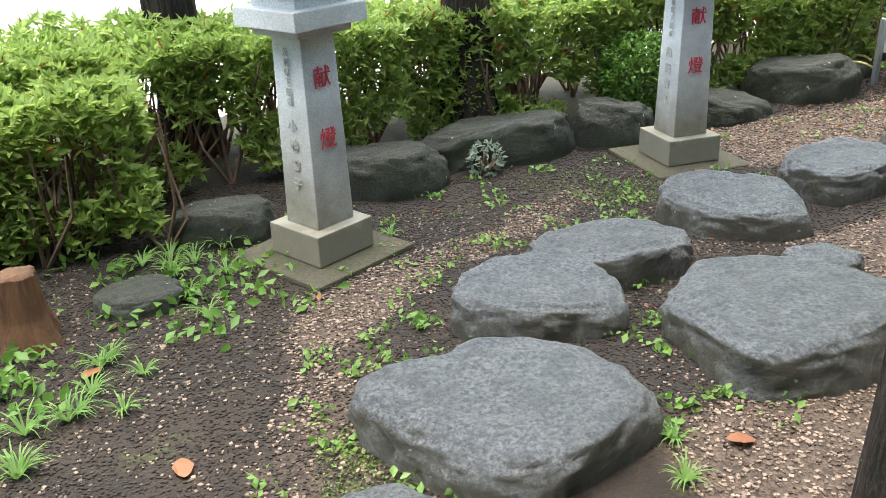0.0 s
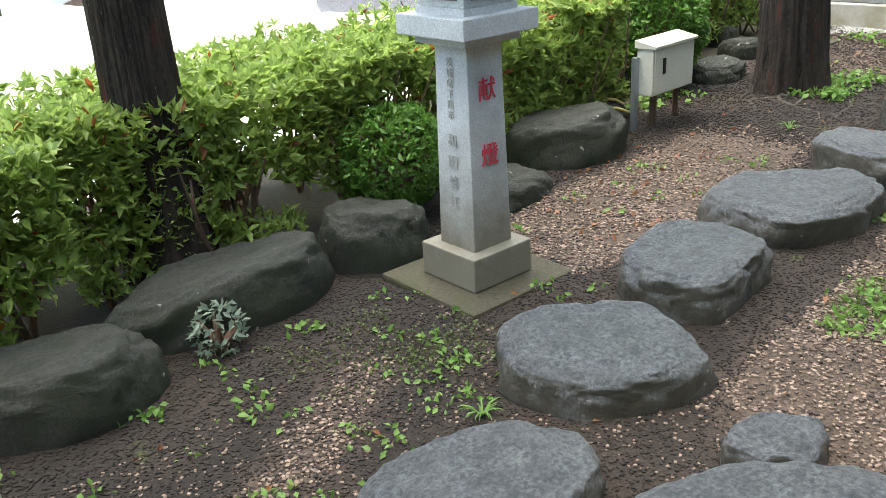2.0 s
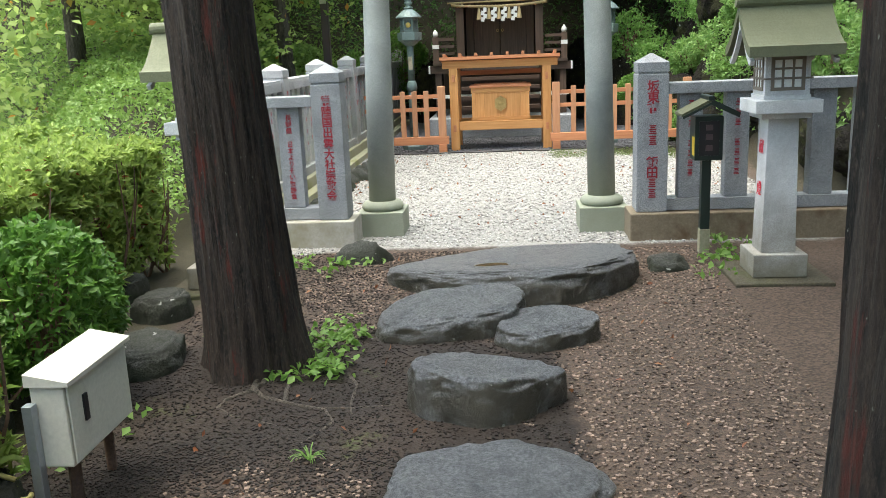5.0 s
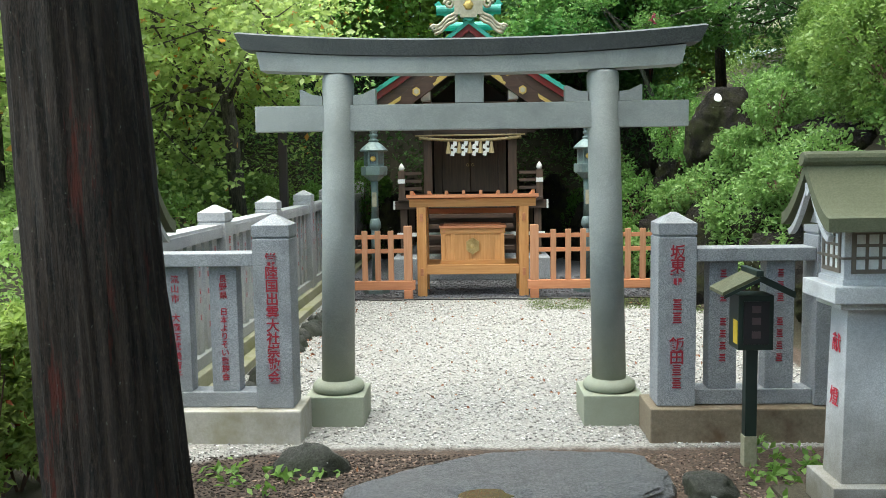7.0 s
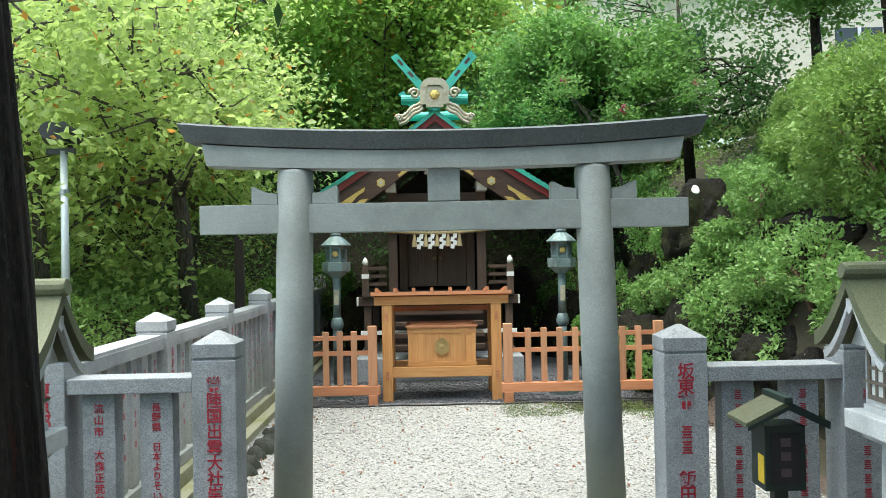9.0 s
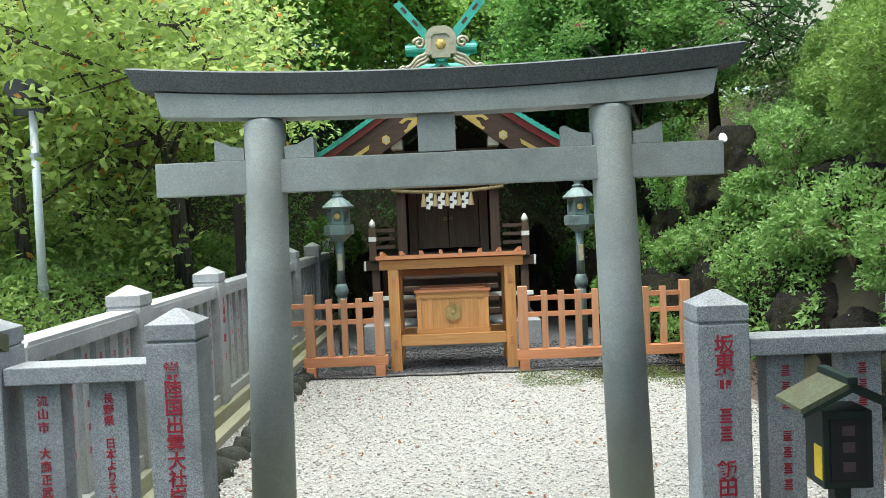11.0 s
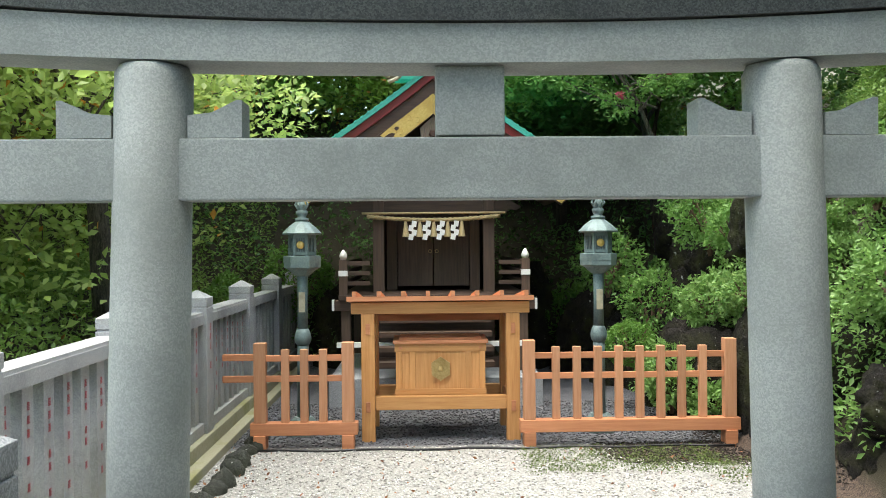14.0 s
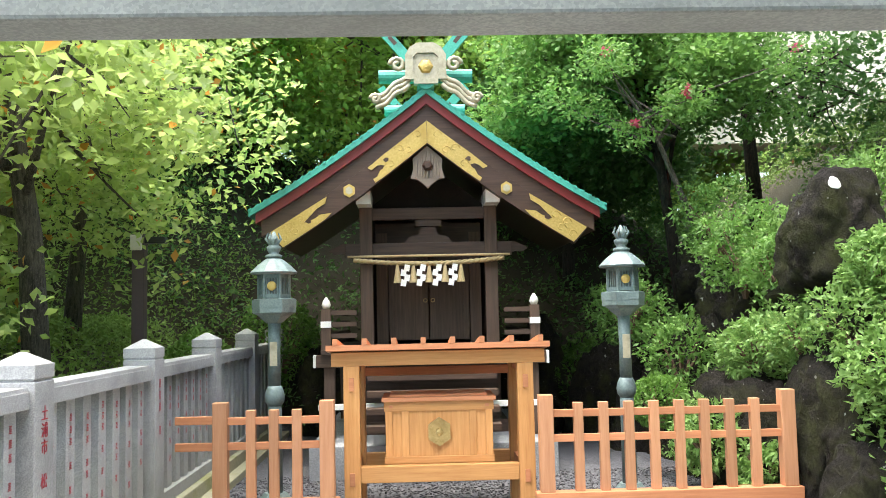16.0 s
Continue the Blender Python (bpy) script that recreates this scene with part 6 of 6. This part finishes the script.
# ---- hedge ----
def hedge(x0, x1, y0, y1, h, n, seed, note):
    t = thing("hedge", note, "hedge", (0, 0, 0))
    rng = np.random.default_rng(seed)
    bm = bmesh.new()
    for i in range(int((x1 - x0) * 26)):
        x, y = rng.uniform(x0, x1), y0 + (y1 - y0) * rng.uniform(0.05, 0.95)
        z = ground_z(x, y)
        p = np.array([x, y, z - 0.03])
        for k in range(3):
            e = p + np.array([rng.normal() * 0.17, rng.normal() * 0.14, h * rng.uniform(0.6, 0.95)])
            m = (p + e) / 2 + rng.normal(size=3) * 0.05
            tube(bm, [p, m, e], [0.011, 0.008, 0.004], 4, cap=False)
    tagged(part("stem", bm, M_TWIG, t), kind="stuff")
    xs = rng.uniform(x0, x1, n)
    f = rng.uniform(size=n)
    ys = np.where(f < 0.56, y0 + 0.02 + 0.25 * rng.uniform(size=n) ** 2, y0 + (y1 - y0) * rng.uniform(size=n))
    pts = []
    for x, y, ff in zip(xs, ys, f):
        g = 0.55 + 0.45 * noise.noise(Vector((x * 2.2, y * 2.2, 3)))
        top = h * (0.86 + 0.16 * g) + 0.09 * noise.noise(Vector((x * 6, y * 6, 1)))
        if ff < 0.56:
            u = rng.uniform() ** 0.85
            if noise.noise(Vector((x * 3.1, 0.5, u * 2.6))) < -0.16 - 0.25 * u:
                continue
            z = 0.06 + (top - 0.06) * u
        else:
            z = top - 0.26 * rng.uniform() ** 1.5
        pts.append((x, y + 0.10 * noise.noise(Vector((x * 2, z * 0 + 4, 0))), ground_z(x, y) + z))
    pts = np.array(pts)
    off = rng.normal(size=(len(pts) * 6, 3)) * np.array([1, 1, 0.7]) + np.array([0, 0, 0.45])
    off /= np.linalg.norm(off, axis=1, keepdims=True)
    tuft = np.repeat(pts, 6, axis=0) + off * 0.026
    leaves("foliage", tuft, 0.064, L_HEDGE, t, aspect=0.36, seed=seed, lean=off)
    return t


hedge(-2.2, 1.4, 4.30, 5.5, 0.80, 7000, 91, "tall loose azalea hedge with bright green tips")
hedge(-2.3, 0.02, 3.62, 4.3, 0.72, 3600, 94, "straggling dark undergrowth before the hedge")
hedge(1.4, 4.9, 4.50, 5.6, 0.78, 6800, 92, "loose azalea hedge behind the edging rocks")
hedge(4.6, 7.9, 5.1, 6.1, 0.93, 6600, 93, "yellow-green azalea hedge near the gate")

# ---- weeds, grass, litter and pebbles ----
def rosettes(name, spots, size, count, material, note, seed, up=0.5, spread=0.03, aspect=0.6, category="weeds"):
    rng = np.random.default_rng(seed)
    pts = []
    for x, y in spots:
        k = rng.integers(count // 2, count + 1)
        q = np.column_stack([x + rng.normal(size=k) * spread, y + rng.normal(size=k) * spread, np.zeros(k)])
        for a, b, _ in q:
            pts.append((a, b, ground_z(a, b) + size * rng.uniform(0.25, 1.1)))
    return tagged(leaves(name, np.array(pts), size, material, None, "", up=up, aspect=aspect, seed=seed), note, category, kind="stuff")


rngw = np.random.default_rng(7)
def scatter(n, boxes):
    out = []
    for x0, x1, y0, y1, k in boxes:
        out += [(rngw.uniform(x0, x1), rngw.uniform(y0, y1)) for _ in range(k)]
    return out


rosettes("weeds", scatter(0, [(0.2, 2.4, 2.9, 3.9, 40), (0.75, 1.9, 2.0, 2.9, 26), (1.3, 2.6, 1.5, 2.0, 14), (0.3, 0.7, 1.5, 2.5, 14), (2.0, 2.9, 3.0, 3.4, 14), (3.05, 3.5, 2.15, 2.5, 34), (3.2, 4.4, 2.2, 2.7, 8), (2.9, 4.6, 3.3, 4.0, 14)]), 0.027, 12, L_WEED, "small bright green weeds in the damp earth", 101)
rosettes("weeds", scatter(0, [(5.85, 6.5, 3.60, 3.85, 22), (6.2, 6.9, 3.7, 4.3, 12), (5.0, 5.6, 4.3, 4.6, 8), (7.4, 8.2, 1.2, 1.7, 14), (7.5, 8.0, 3.5, 4.6, 10)]), 0.05, 14, L_WEED, "bright green weeds round the tree foot", 102, spread=0.05)
CLUMPS = [(0.82, 2.49), (0.66, 2.47), (0.53, 2.35), (0.34, 2.15), (0.36, 1.94), (0.13, 1.83), (0.48, 1.69), (1.4, 3.08), (1.57, 3.58), (1.97, 3.84), (1.64, 2.77), (1.73, 2.49), (1.54, 2.2), (1.44, 2.05), (1.36, 1.73), (1.26, 1.64), (1.51, 1.69), (1.67, 1.63), (2.2, 3.4)]
rosettes("weeds", [(x + rngw.normal() * 0.035, y + rngw.normal() * 0.035) for x, y in CLUMPS for _ in range(3)], 0.032, 10, L_WEED, "clusters of pale green weeds along the stepping stones", 104, spread=0.028)
rosettes("weeds", [(x + rngw.normal() * 0.05, y + rngw.normal() * 0.04) for x, y in ((0.35, 3.09), (0.21, 3.21), (0.42, 3.0), (0.3, 3.23), (0.5, 2.86), (-0.53, 2.83), (-0.48, 2.66), (-0.37, 3.6), (-0.21, 3.45), (-0.56, 2.73)) for _ in range(2)], 0.05, 9, L_WEED, "leafy green weeds round the lantern foot", 105, spread=0.04, aspect=0.5)
rosettes("weeds", scatter(0, [(-0.9, 0.3, 2.75, 3.6, 34), (-0.9, -0.4, 2.2, 2.9, 16)]), 0.05, 10, L_BUSH, "low green undergrowth below the hedge", 103, spread=0.06)


L_MOSS = leafy("moss_leaf", (0.05, 0.085, 0.015), (0.12, 0.16, 0.035), None, 0, 0.2)
rosettes("moss", scatter(0, [(13.05, 13.85, 0.75, 2.3, 420), (12.7, 13.4, 0.45, 1.0, 120)]), 0.016, 16, L_MOSS, "olive green moss on the soil at the edge of the court", 106, spread=0.05, category="moss")
rosettes("moss", scatter(0, [(3.2, 3.62, 2.30, 2.48, 60), (0.28, 0.46, 1.72, 2.0, 50), (2.0, 2.4, 3.2, 3.45, 50), (1.7, 2.2, 3.35, 3.8, 40), (6.2, 6.5, 3.7, 3.95, 40)]), 0.012, 16, L_MOSS, "cushions of bright moss between the stones", 107, spread=0.035, category="moss")

def tufts(spots, seed):
    rng = np.random.default_rng(seed)
    bm = bmesh.new()
    for x, y, r in spots:
        z = ground_z(x, y)
        for i in range(22):
            a, l = rng.uniform(0, math.tau), r * rng.uniform(0.6, 1.2)
            d, w = np.array([math.cos(a), math.sin(a), 0]), np.array([-math.sin(a), math.cos(a), 0]) * 0.004
            p = [np.array([x, y, z]) + d * l * u * 0.8 + np.array([0, 0, l * (1.2 * u - 0.9 * u * u)]) for u in (0, 0.4, 0.75, 1.0)]
            vs = [(bm.verts.new(q - w * (1 - k / 3.2)), bm.verts.new(q + w * (1 - k / 3.2))) for k, q in enumerate(p)]
            for (a0, b0), (a1, b1) in zip(vs, vs[1:]):
                bm.faces.new((a0, b0, b1, a1))
    ob = part("grass_tufts", bm, L_GRASS)
    return tagged(ob, "arching grass tufts in damp soil", "grass", kind="stuff")


tufts([(0.02, 3.35, 0.14), (0.22, 3.28, 0.13), (0.10, 2.95, 0.12), (-0.25, 2.75, 0.12), (-0.35, 2.45, 0.13), (0.25, 3.55, 0.15), (0.95, 3.35, 0.09), (1.15, 1.45, 0.11), (1.22, 1.60, 0.10), (-0.5, 2.2, 0.12), (-0.1, 3.5, 0.15), (5.1, 3.55, 0.12), (1.98, 2.98, 0.09), (-0.5, 2.4, 0.15), (-0.38, 2.42, 0.13), (-0.51, 2.18, 0.15), (-0.22, 2.4, 0.10), (0.05, 3.15, 0.13), (0.01, 3.43, 0.16), (0.11, 3.44, 0.14), (0.3, 3.6, 0.15), (0.02, 3.55, 0.14), (-0.28, 2.72, 0.12), (-0.31, 2.55, 0.11), (14.2, -0.35, 0.3), (13.6, -0.5, 0.28), (8.35, 1.4, 0.14), (-0.15, 2.6, 0.1)], 111)

litter = [(rngw.uniform(-0.3, 8.2), rngw.uniform(1.6, 4.2)) for _ in range(120)] + [(rngw.uniform(3.2, 4.6), rngw.uniform(3.4, 4.1)) for _ in range(90)] + [(rngw.uniform(9, 14), rngw.uniform(0.4, 4.6)) for _ in range(330)] + [(rngw.uniform(10, 14), rngw.uniform(4.3, 4.7)) for _ in range(120)] + [(rngw.uniform(1.5, 2.4), rngw.uniform(4.3, 4.5)) for _ in range(60)]
tagged(leaves("fallen_leaves", np.array([(x, y, ground_z(x, y) + 0.012) for x, y in litter]), 0.034, L_DEAD, None, "", up=0.0, aspect=0.5, seed=3), "scattered red-brown fallen leaves", "leaf litter", kind="stuff")
for k, (x, y, z) in enumerate(((-0.08, 2.03, 0.0), (1.38, 1.52, 0.02), (-0.31, 2.67, 0.0), (0.92, 3.2, 0.02))):
    bm = bmesh.new()
    out = [(0.030 * (1 - abs(u)) ** 0.5 * s, 0.042 * u) for s, us in ((1, [i / 6 - 1 for i in range(13)]), (-1, [1 - i / 6 for i in range(1, 12)])) for u in us]
    vs = [bm.verts.new((a, b, 0.012 * (a * a / 0.002) + 0.006)) for a, b in out]
    bm.faces.new(vs)
    lf = part("fallen_leaf", bm, L_DEAD)
    lf.matrix_basis = pose(x, y, ground_z(x, y) + 0.010, 4, 6, 70 * k)
    tagged(lf, "curled orange-brown fallen leaf on gravel", "leaf", "fallen leaves")


def pebbles(n, area, size, seed, name, note, material, keep=None):
    """Loose angular stones lying on the ground."""
    rng = np.random.default_rng(seed)
    o = bmesh.new()
    bmesh.ops.create_cube(o, size=1.4)
    base = np.array([v.co[:] for v in o.verts])
    quads = np.array([[v.index for v in f.verts] for f in o.faces])
    o.free()
    xs, ys = rng.uniform(area[0], area[1], n), rng.uniform(area[2], area[3], n)
    if keep:
        ok = np.array([keep(x, y) for x, y in zip(xs, ys)])
        xs, ys = xs[ok], ys[ok]
    n = len(xs)
    s = size * rng.uniform(0.5, 1.3, size=(n, 1, 1)) * rng.uniform(0.6, 1.1, size=(n, 1, 3))
    ang = rng.uniform(0, math.tau, n)
    v = base[None] * s * rng.uniform(0.6, 1.1, size=(n, 8, 3))
    c, q = np.cos(ang)[:, None], np.sin(ang)[:, None]
    w = np.stack([v[..., 0] * c - v[..., 1] * q + xs[:, None], v[..., 0] * q + v[..., 1] * c + ys[:, None], v[..., 2] * 0.7 + np.array([ground_z(x, y) for x, y in zip(xs, ys)])[:, None] + size * 0.2], axis=2)
    me = bpy.data.meshes.new(name)
    me.from_pydata(w.reshape(-1, 3), [], (quads[None] + 8 * np.arange(n)[:, None, None]).reshape(-1, 4))
    me.materials.append(material)
    return tagged(new(name, me), note, "gravel", kind="stuff")


def stone_mix(name, a, b):
    m, nt, bsdf = nodes_of(name)
    nt.links.new(mixc(nt, nt.nodes.new("ShaderNodeNewGeometry").outputs["Random Per Island"], a, b), bsdf.inputs["Base Color"])
    bsdf.inputs["Roughness"].default_value = 0.85
    return m


M_PEB = stone_mix("brown_pebbles", (0.024, 0.015, 0.012), (0.29, 0.21, 0.165))
M_PEBW = stone_mix("white_pebbles", (0.17, 0.16, 0.155), (0.60, 0.585, 0.57))
M_PEBD = stone_mix("dark_pebbles", (0.03, 0.03, 0.035), (0.17, 0.17, 0.19))
pebbles(60000, (-0.8, 4.4, 1.1, 4.0), 0.0085, 121, "pebbles", "loose brown gravel between the stones", M_PEB, lambda x, y: gravelly(x, y) + 0.5 * noise.noise(Vector((x * 6, y * 6, 2))) > 0.45)
M_CRUMB = stone_mix("soil_crumbs", (0.006, 0.004, 0.003), (0.030, 0.019, 0.014))
pebbles(7000, (-0.7, 2.4, 1.5, 3.6), 0.0075, 128, "pebbles", "scattered pale stones in the dark soil", M_PEB, lambda x, y: 0.5 + noise.noise(Vector((x * 3, y * 3, 9))) > 0.35)
pebbles(80000, (-1.0, 5.2, 1.6, 4.4), 0.0065, 125, "soil_crumbs", "dark crumbs of damp soil", M_CRUMB, lambda x, y: gravelly(x, y) < 0.6)
pebbles(16000, (4.8, 8.2, 2.6, 4.6), 0.008, 126, "soil_crumbs", "dark crumbs of soil at the tree foot", M_CRUMB, lambda x, y: gravelly(x, y) < 0.6)
pebbles(26000, (3.0, 8.2, 1.6, 4.1), 0.0095, 122, "pebbles", "loose brown gravel beside the path", M_PEB, lambda x, y: gravelly(x, y) + 0.5 * noise.noise(Vector((x * 6, y * 6, 2))) > 0.45)
pebbles(24000, (8.0, 13.95, 0.3, 4.8), 0.012, 123, "pebbles", "pale gravel of the courtyard", M_PEBW, lambda x, y: (x > 8.35 + 0.3 * noise.noise(Vector((x * 2, y * 2, 0))) or y > 4.0) and courtly(x, y, 0) > 0.4)
pebbles(14000, (12.4, 15.2, 0.15, 2.0), 0.012, 127, "soil_crumbs", "dark soil crumbs at the court's edge", M_CRUMB, lambda x, y: courtly(x, y, 0) < 0.55 and x < 14.0 + 1.2 * smoothstep(0.9, 0.4, y))
pebbles(9000, (14.0, 16.0, 0.4, 4.75), 0.014, 124, "pebbles", "dark crushed stone before the shrine", M_PEBD)

# ---- beyond the hedge and the hill ----
def plain_house(name, x, y, z, w, d, h, wall_mat, note, windows=4, roof=0.5, rz=0.0, trim=None):
    t = thing(name, note, "building", (x, y, z), rz)
    part("wall", block(-w / 2, w / 2, -d / 2, d / 2, 0, h), wall_mat, t)
    part("roof", slab(bmesh.new(), [(-d / 2 - 0.4, h), (d / 2 + 0.4, h), (0, h + roof)], "x", -w / 2 - 0.3, w / 2 + 0.3), trim or M_STEEL, t)
    for i in range(windows):
        u = -w / 2 + w * (i + 0.5) / windows
        for zz in ([h * 0.45] if h < 4.5 else [h * 0.25, h * 0.68]):
            win = part("window", block(u - 0.6, u + 0.6, -d / 2 - 0.03, -d / 2, zz - 0.6, zz + 0.6), M_GLASSD, t)
            part("frame", block(u - 0.04, u + 0.04, -d / 2 - 0.06, -d / 2 - 0.03, zz - 0.6, zz + 0.6), M_SIDING, win)
    return t


plain_house("building", -1.0, 27, -1.7, 14, 8, 4.2, M_SIDING, "low white building with louvred front beyond the hedge", 5)
plain_house("shop_building", 14.0, 34, -1.7, 9, 7, 3.6, M_SIDING, "white shop with red trim across the road", 4, trim=M_RED)
plain_house("hall_building", 28.0, -5.6, 5.0, 9, 4, 3.6, M_STUCCO, "cream building with brown timbers above the slope", 2, 1.2, -90, M_PURPLE)
road = part("road", block(-40, 60, 9.5, 90, -1.75, -1.54), M_ASPH)
tagged(road, "pale asphalt car park below the hedge", "road", kind="structure")


def car(x, y, rz, paint, note):
    t = thing("car", note, "car", (x, y, -1.54), rz, "parked cars")
    out = [(-2.1, 0.35), (-2.15, 0.75), (-1.9, 0.95), (-1.2, 1.02), (-0.6, 1.48), (1.2, 1.5), (1.85, 1.05), (2.1, 0.9), (2.12, 0.35)]
    part("body", slab(bmesh.new(), out, "y", -0.82, 0.82), paint, t)
    for k in (-1, 1):
        part("side_window", slab(bmesh.new(), [(-1.0, 1.05), (-0.5, 1.42), (1.1, 1.43), (1.5, 1.05)], "y", k * 0.825 - 0.004, k * 0.825 + 0.004), M_GLASSD, t)
        for u in (-1.35, 1.35):
            w = part("wheel", tube(bmesh.new(), [(u, k * 0.70, 0.31), (u, k * 0.84, 0.31)], [0.31, 0.31], 20), M_BLACK, t)
            part("rim", tube(bmesh.new(), [(u, k * 0.841, 0.31), (u, k * 0.85, 0.31)], [0.2, 0.2], 16), M_STEEL, w)
    return t


c0 = car(7.6, 14.6, 60, M_CARW, "white car parked below the hedge")
copy_thing(c0, pose(9.6, 15.8, -1.54, 0, 0, 60))
for i, (x, y, s) in enumerate(((-6, 36, 5), (8, 44, 6), (20, 30, 6), (28, 20, 7), (30, 10, 7), (33, 2, 7), (-14, 20, 6))):
    limb_tree(x, y, s * 1.3, 400 + i, L_BROADY, 0.4, 400, 0.5, "far light green tree beyond the shrine grounds", (0, 0), 0.2, (s * 0.6, s * 0.6, s * 0.45), (0, 0, s * 0.75), 9, limbs=8)

# crape myrtle twigs in flower over the slope
fl = thing("crape_myrtle", "crape myrtle branch with small pink blossom clusters", "flowering branch", (17.4, -0.2, ground_z(17.4, -0.2) - 0.1))
bmf = bmesh.new()
rf = np.random.default_rng(31)
tips = []
tube(bmf, [(0, 0, 0), (-0.1, 0.2, 1.3), (-0.3, 0.7, 2.4), (-0.5, 1.2, 3.0)], [0.05, 0.04, 0.025, 0.008], 7)
for i in range(9):
    s0 = np.array([-0.3, 0.7, 2.4]) + rf.normal(size=3) * 0.15
    e0 = np.array([-0.5, 0.9, 2.9]) + rf.normal(size=3) * np.array([0.5, 0.6, 0.35])
    tube(bmf, [s0, (s0 + e0) / 2 + rf.normal(size=3) * 0.06, e0], [0.014, 0.009, 0.004], 5)
    tips.append(e0)
tagged(part("twig", bmf, M_BARK, fl), kind="stuff")
leaves("foliage", clumps(rf, [(tp, (0.3, 0.3, 0.2), 40) for tp in tips], 8, 0.07, 0.3), 0.06, L_MAPLE, fl, seed=32, lay=0.4)
for tp in tips[:5]:
    leaves("blossom", clumps(rf, [(tp + np.array([0, 0, 0.08]), (0.05, 0.05, 0.07), 8)], 9, 0.02, 0.2), 0.03, L_FLOWER, fl, seed=33, aspect=0.9)

dot_rock = rock("boulder", "tall dark boulder with one round white lichen spot", "boulder", 14.34, -0.08, 1.95, 0.40, 0.46, 0.52, 20, 264, sub=5, material=M_CLIFF, rough=0.15, group="boulders of the slope")
bms = bmesh.new()
rock_tree = BVHTree.FromPolygons([dot_rock.matrix_basis @ v.co for v in dot_rock.data.vertices], [tuple(p.vertices) for p in dot_rock.data.polygons])


def on_rock(y, z):
    hit = rock_tree.ray_cast(Vector((13.0, y, z)), Vector((1, 0, 0)))[0]
    return (hit.x if hit else 14.02, y, z)


rings = []
for k, lift in ((1.0, -0.004), (0.9, 0.004), (0.55, 0.007), (0.1, 0.008)):
    ring = []
    for i in range(20):
        a = i / 20 * math.tau
        q = k * (1 + 0.16 * noise.noise(Vector((math.cos(a) * 1.5, math.sin(a) * 1.5, 4))))
        p = on_rock(0.04 + 0.046 * q * math.cos(a), 2.355 + 0.055 * q * math.sin(a))
        ring.append(bms.verts.new((p[0] - lift, p[1], p[2])))
    rings.append(ring)
for r0, r1 in zip(rings, rings[1:]):
    for i in range(20):
        bms.faces.new((r0[i], r0[(i + 1) % 20], r1[(i + 1) % 20], r1[i]))
bms.faces.new(rings[-1])
bmesh.ops.recalc_face_normals(bms, faces=bms.faces[:])
part("lichen_spot", bms, M_WHITE, dot_rock, "white lichen spot", True)
shrub(1.68, 3.96, gz(1.68, 3.96), (0.10, 0.09, 0.10), 240, 0.035, L_GREY, 88, "small silvery grey-green plant against the edging rock", name="silver_plant", category="plant")
for k, (x, y, r) in enumerate(((14.5, 0.45, 0.24), (15.1, 0.28, 0.3), (13.75, -0.12, 0.26), (14.95, -0.25, 0.34), (13.3, -0.4, 0.32))):
    shrub(x, y, ground_z(x, y) + (0.0 if k == 0 else 0.55), (r, r, r * 0.9), 2400, 0.055, L_PALE, 500 + k, "loose pale green shrub between slope rocks", group=wild, uneven=0.55)

for k, (x, y, z, rx, ry, h) in enumerate(((13.38, 0.20, 0.15, 0.30, 0.26, 0.46), (12.95, 0.02, 0.20, 0.34, 0.28, 0.42), (13.75, 0.08, 0.55, 0.32, 0.28, 0.50), (14.1, 0.22, 0.45, 0.30, 0.28, 0.55), (13.2, -0.25, 0.75, 0.36, 0.3, 0.42), (12.5, 0.0, 0.15, 0.3, 0.25, 0.36))):
    rock("boulder", "dark damp boulder at the foot of the slope", "boulder", x, y, z, rx, ry, h, 35 * k, 280 + k, sub=5, rough=0.2, material=M_CLIFF, group="boulders of the slope")
for k, (x, y, z, r) in enumerate(((13.80, 0.02, 1.02, 0.34), (13.15, 0.02, 0.62, 0.28), (13.45, -0.32, 1.15, 0.36), (14.35, 0.18, 1.0, 0.26), (12.7, -0.2, 0.75, 0.34), (13.0, -0.55, 1.35, 0.36))):
    shrub(x, y, z, (r * 1.1, r, r * 0.85), 2200, 0.052, L_PALE, 520 + k, "loose pale green shrub between slope rocks", group=wild, uneven=0.55)
shrub(15.5, 1.0, 0.42, (0.27, 0.26, 0.24), 2600, 0.042, L_BUSH, 540, "small round dark green bush beside the shrine", name="round_bush")
for k, (x, y, z, r) in enumerate(((16.3, 0.55, 0.7, 0.34), (17.0, 0.9, 1.1, 0.36), (16.0, 0.0, 1.6, 0.4), (16.9, -0.1, 2.0, 0.42), (15.4, -0.1, 1.5, 0.3))):
    shrub(x, y, z, (r, r, r), 2000, 0.06, L_MAPLE, 545 + k, "dark green shrub growing over the slope rocks", group=wild, uneven=0.6)
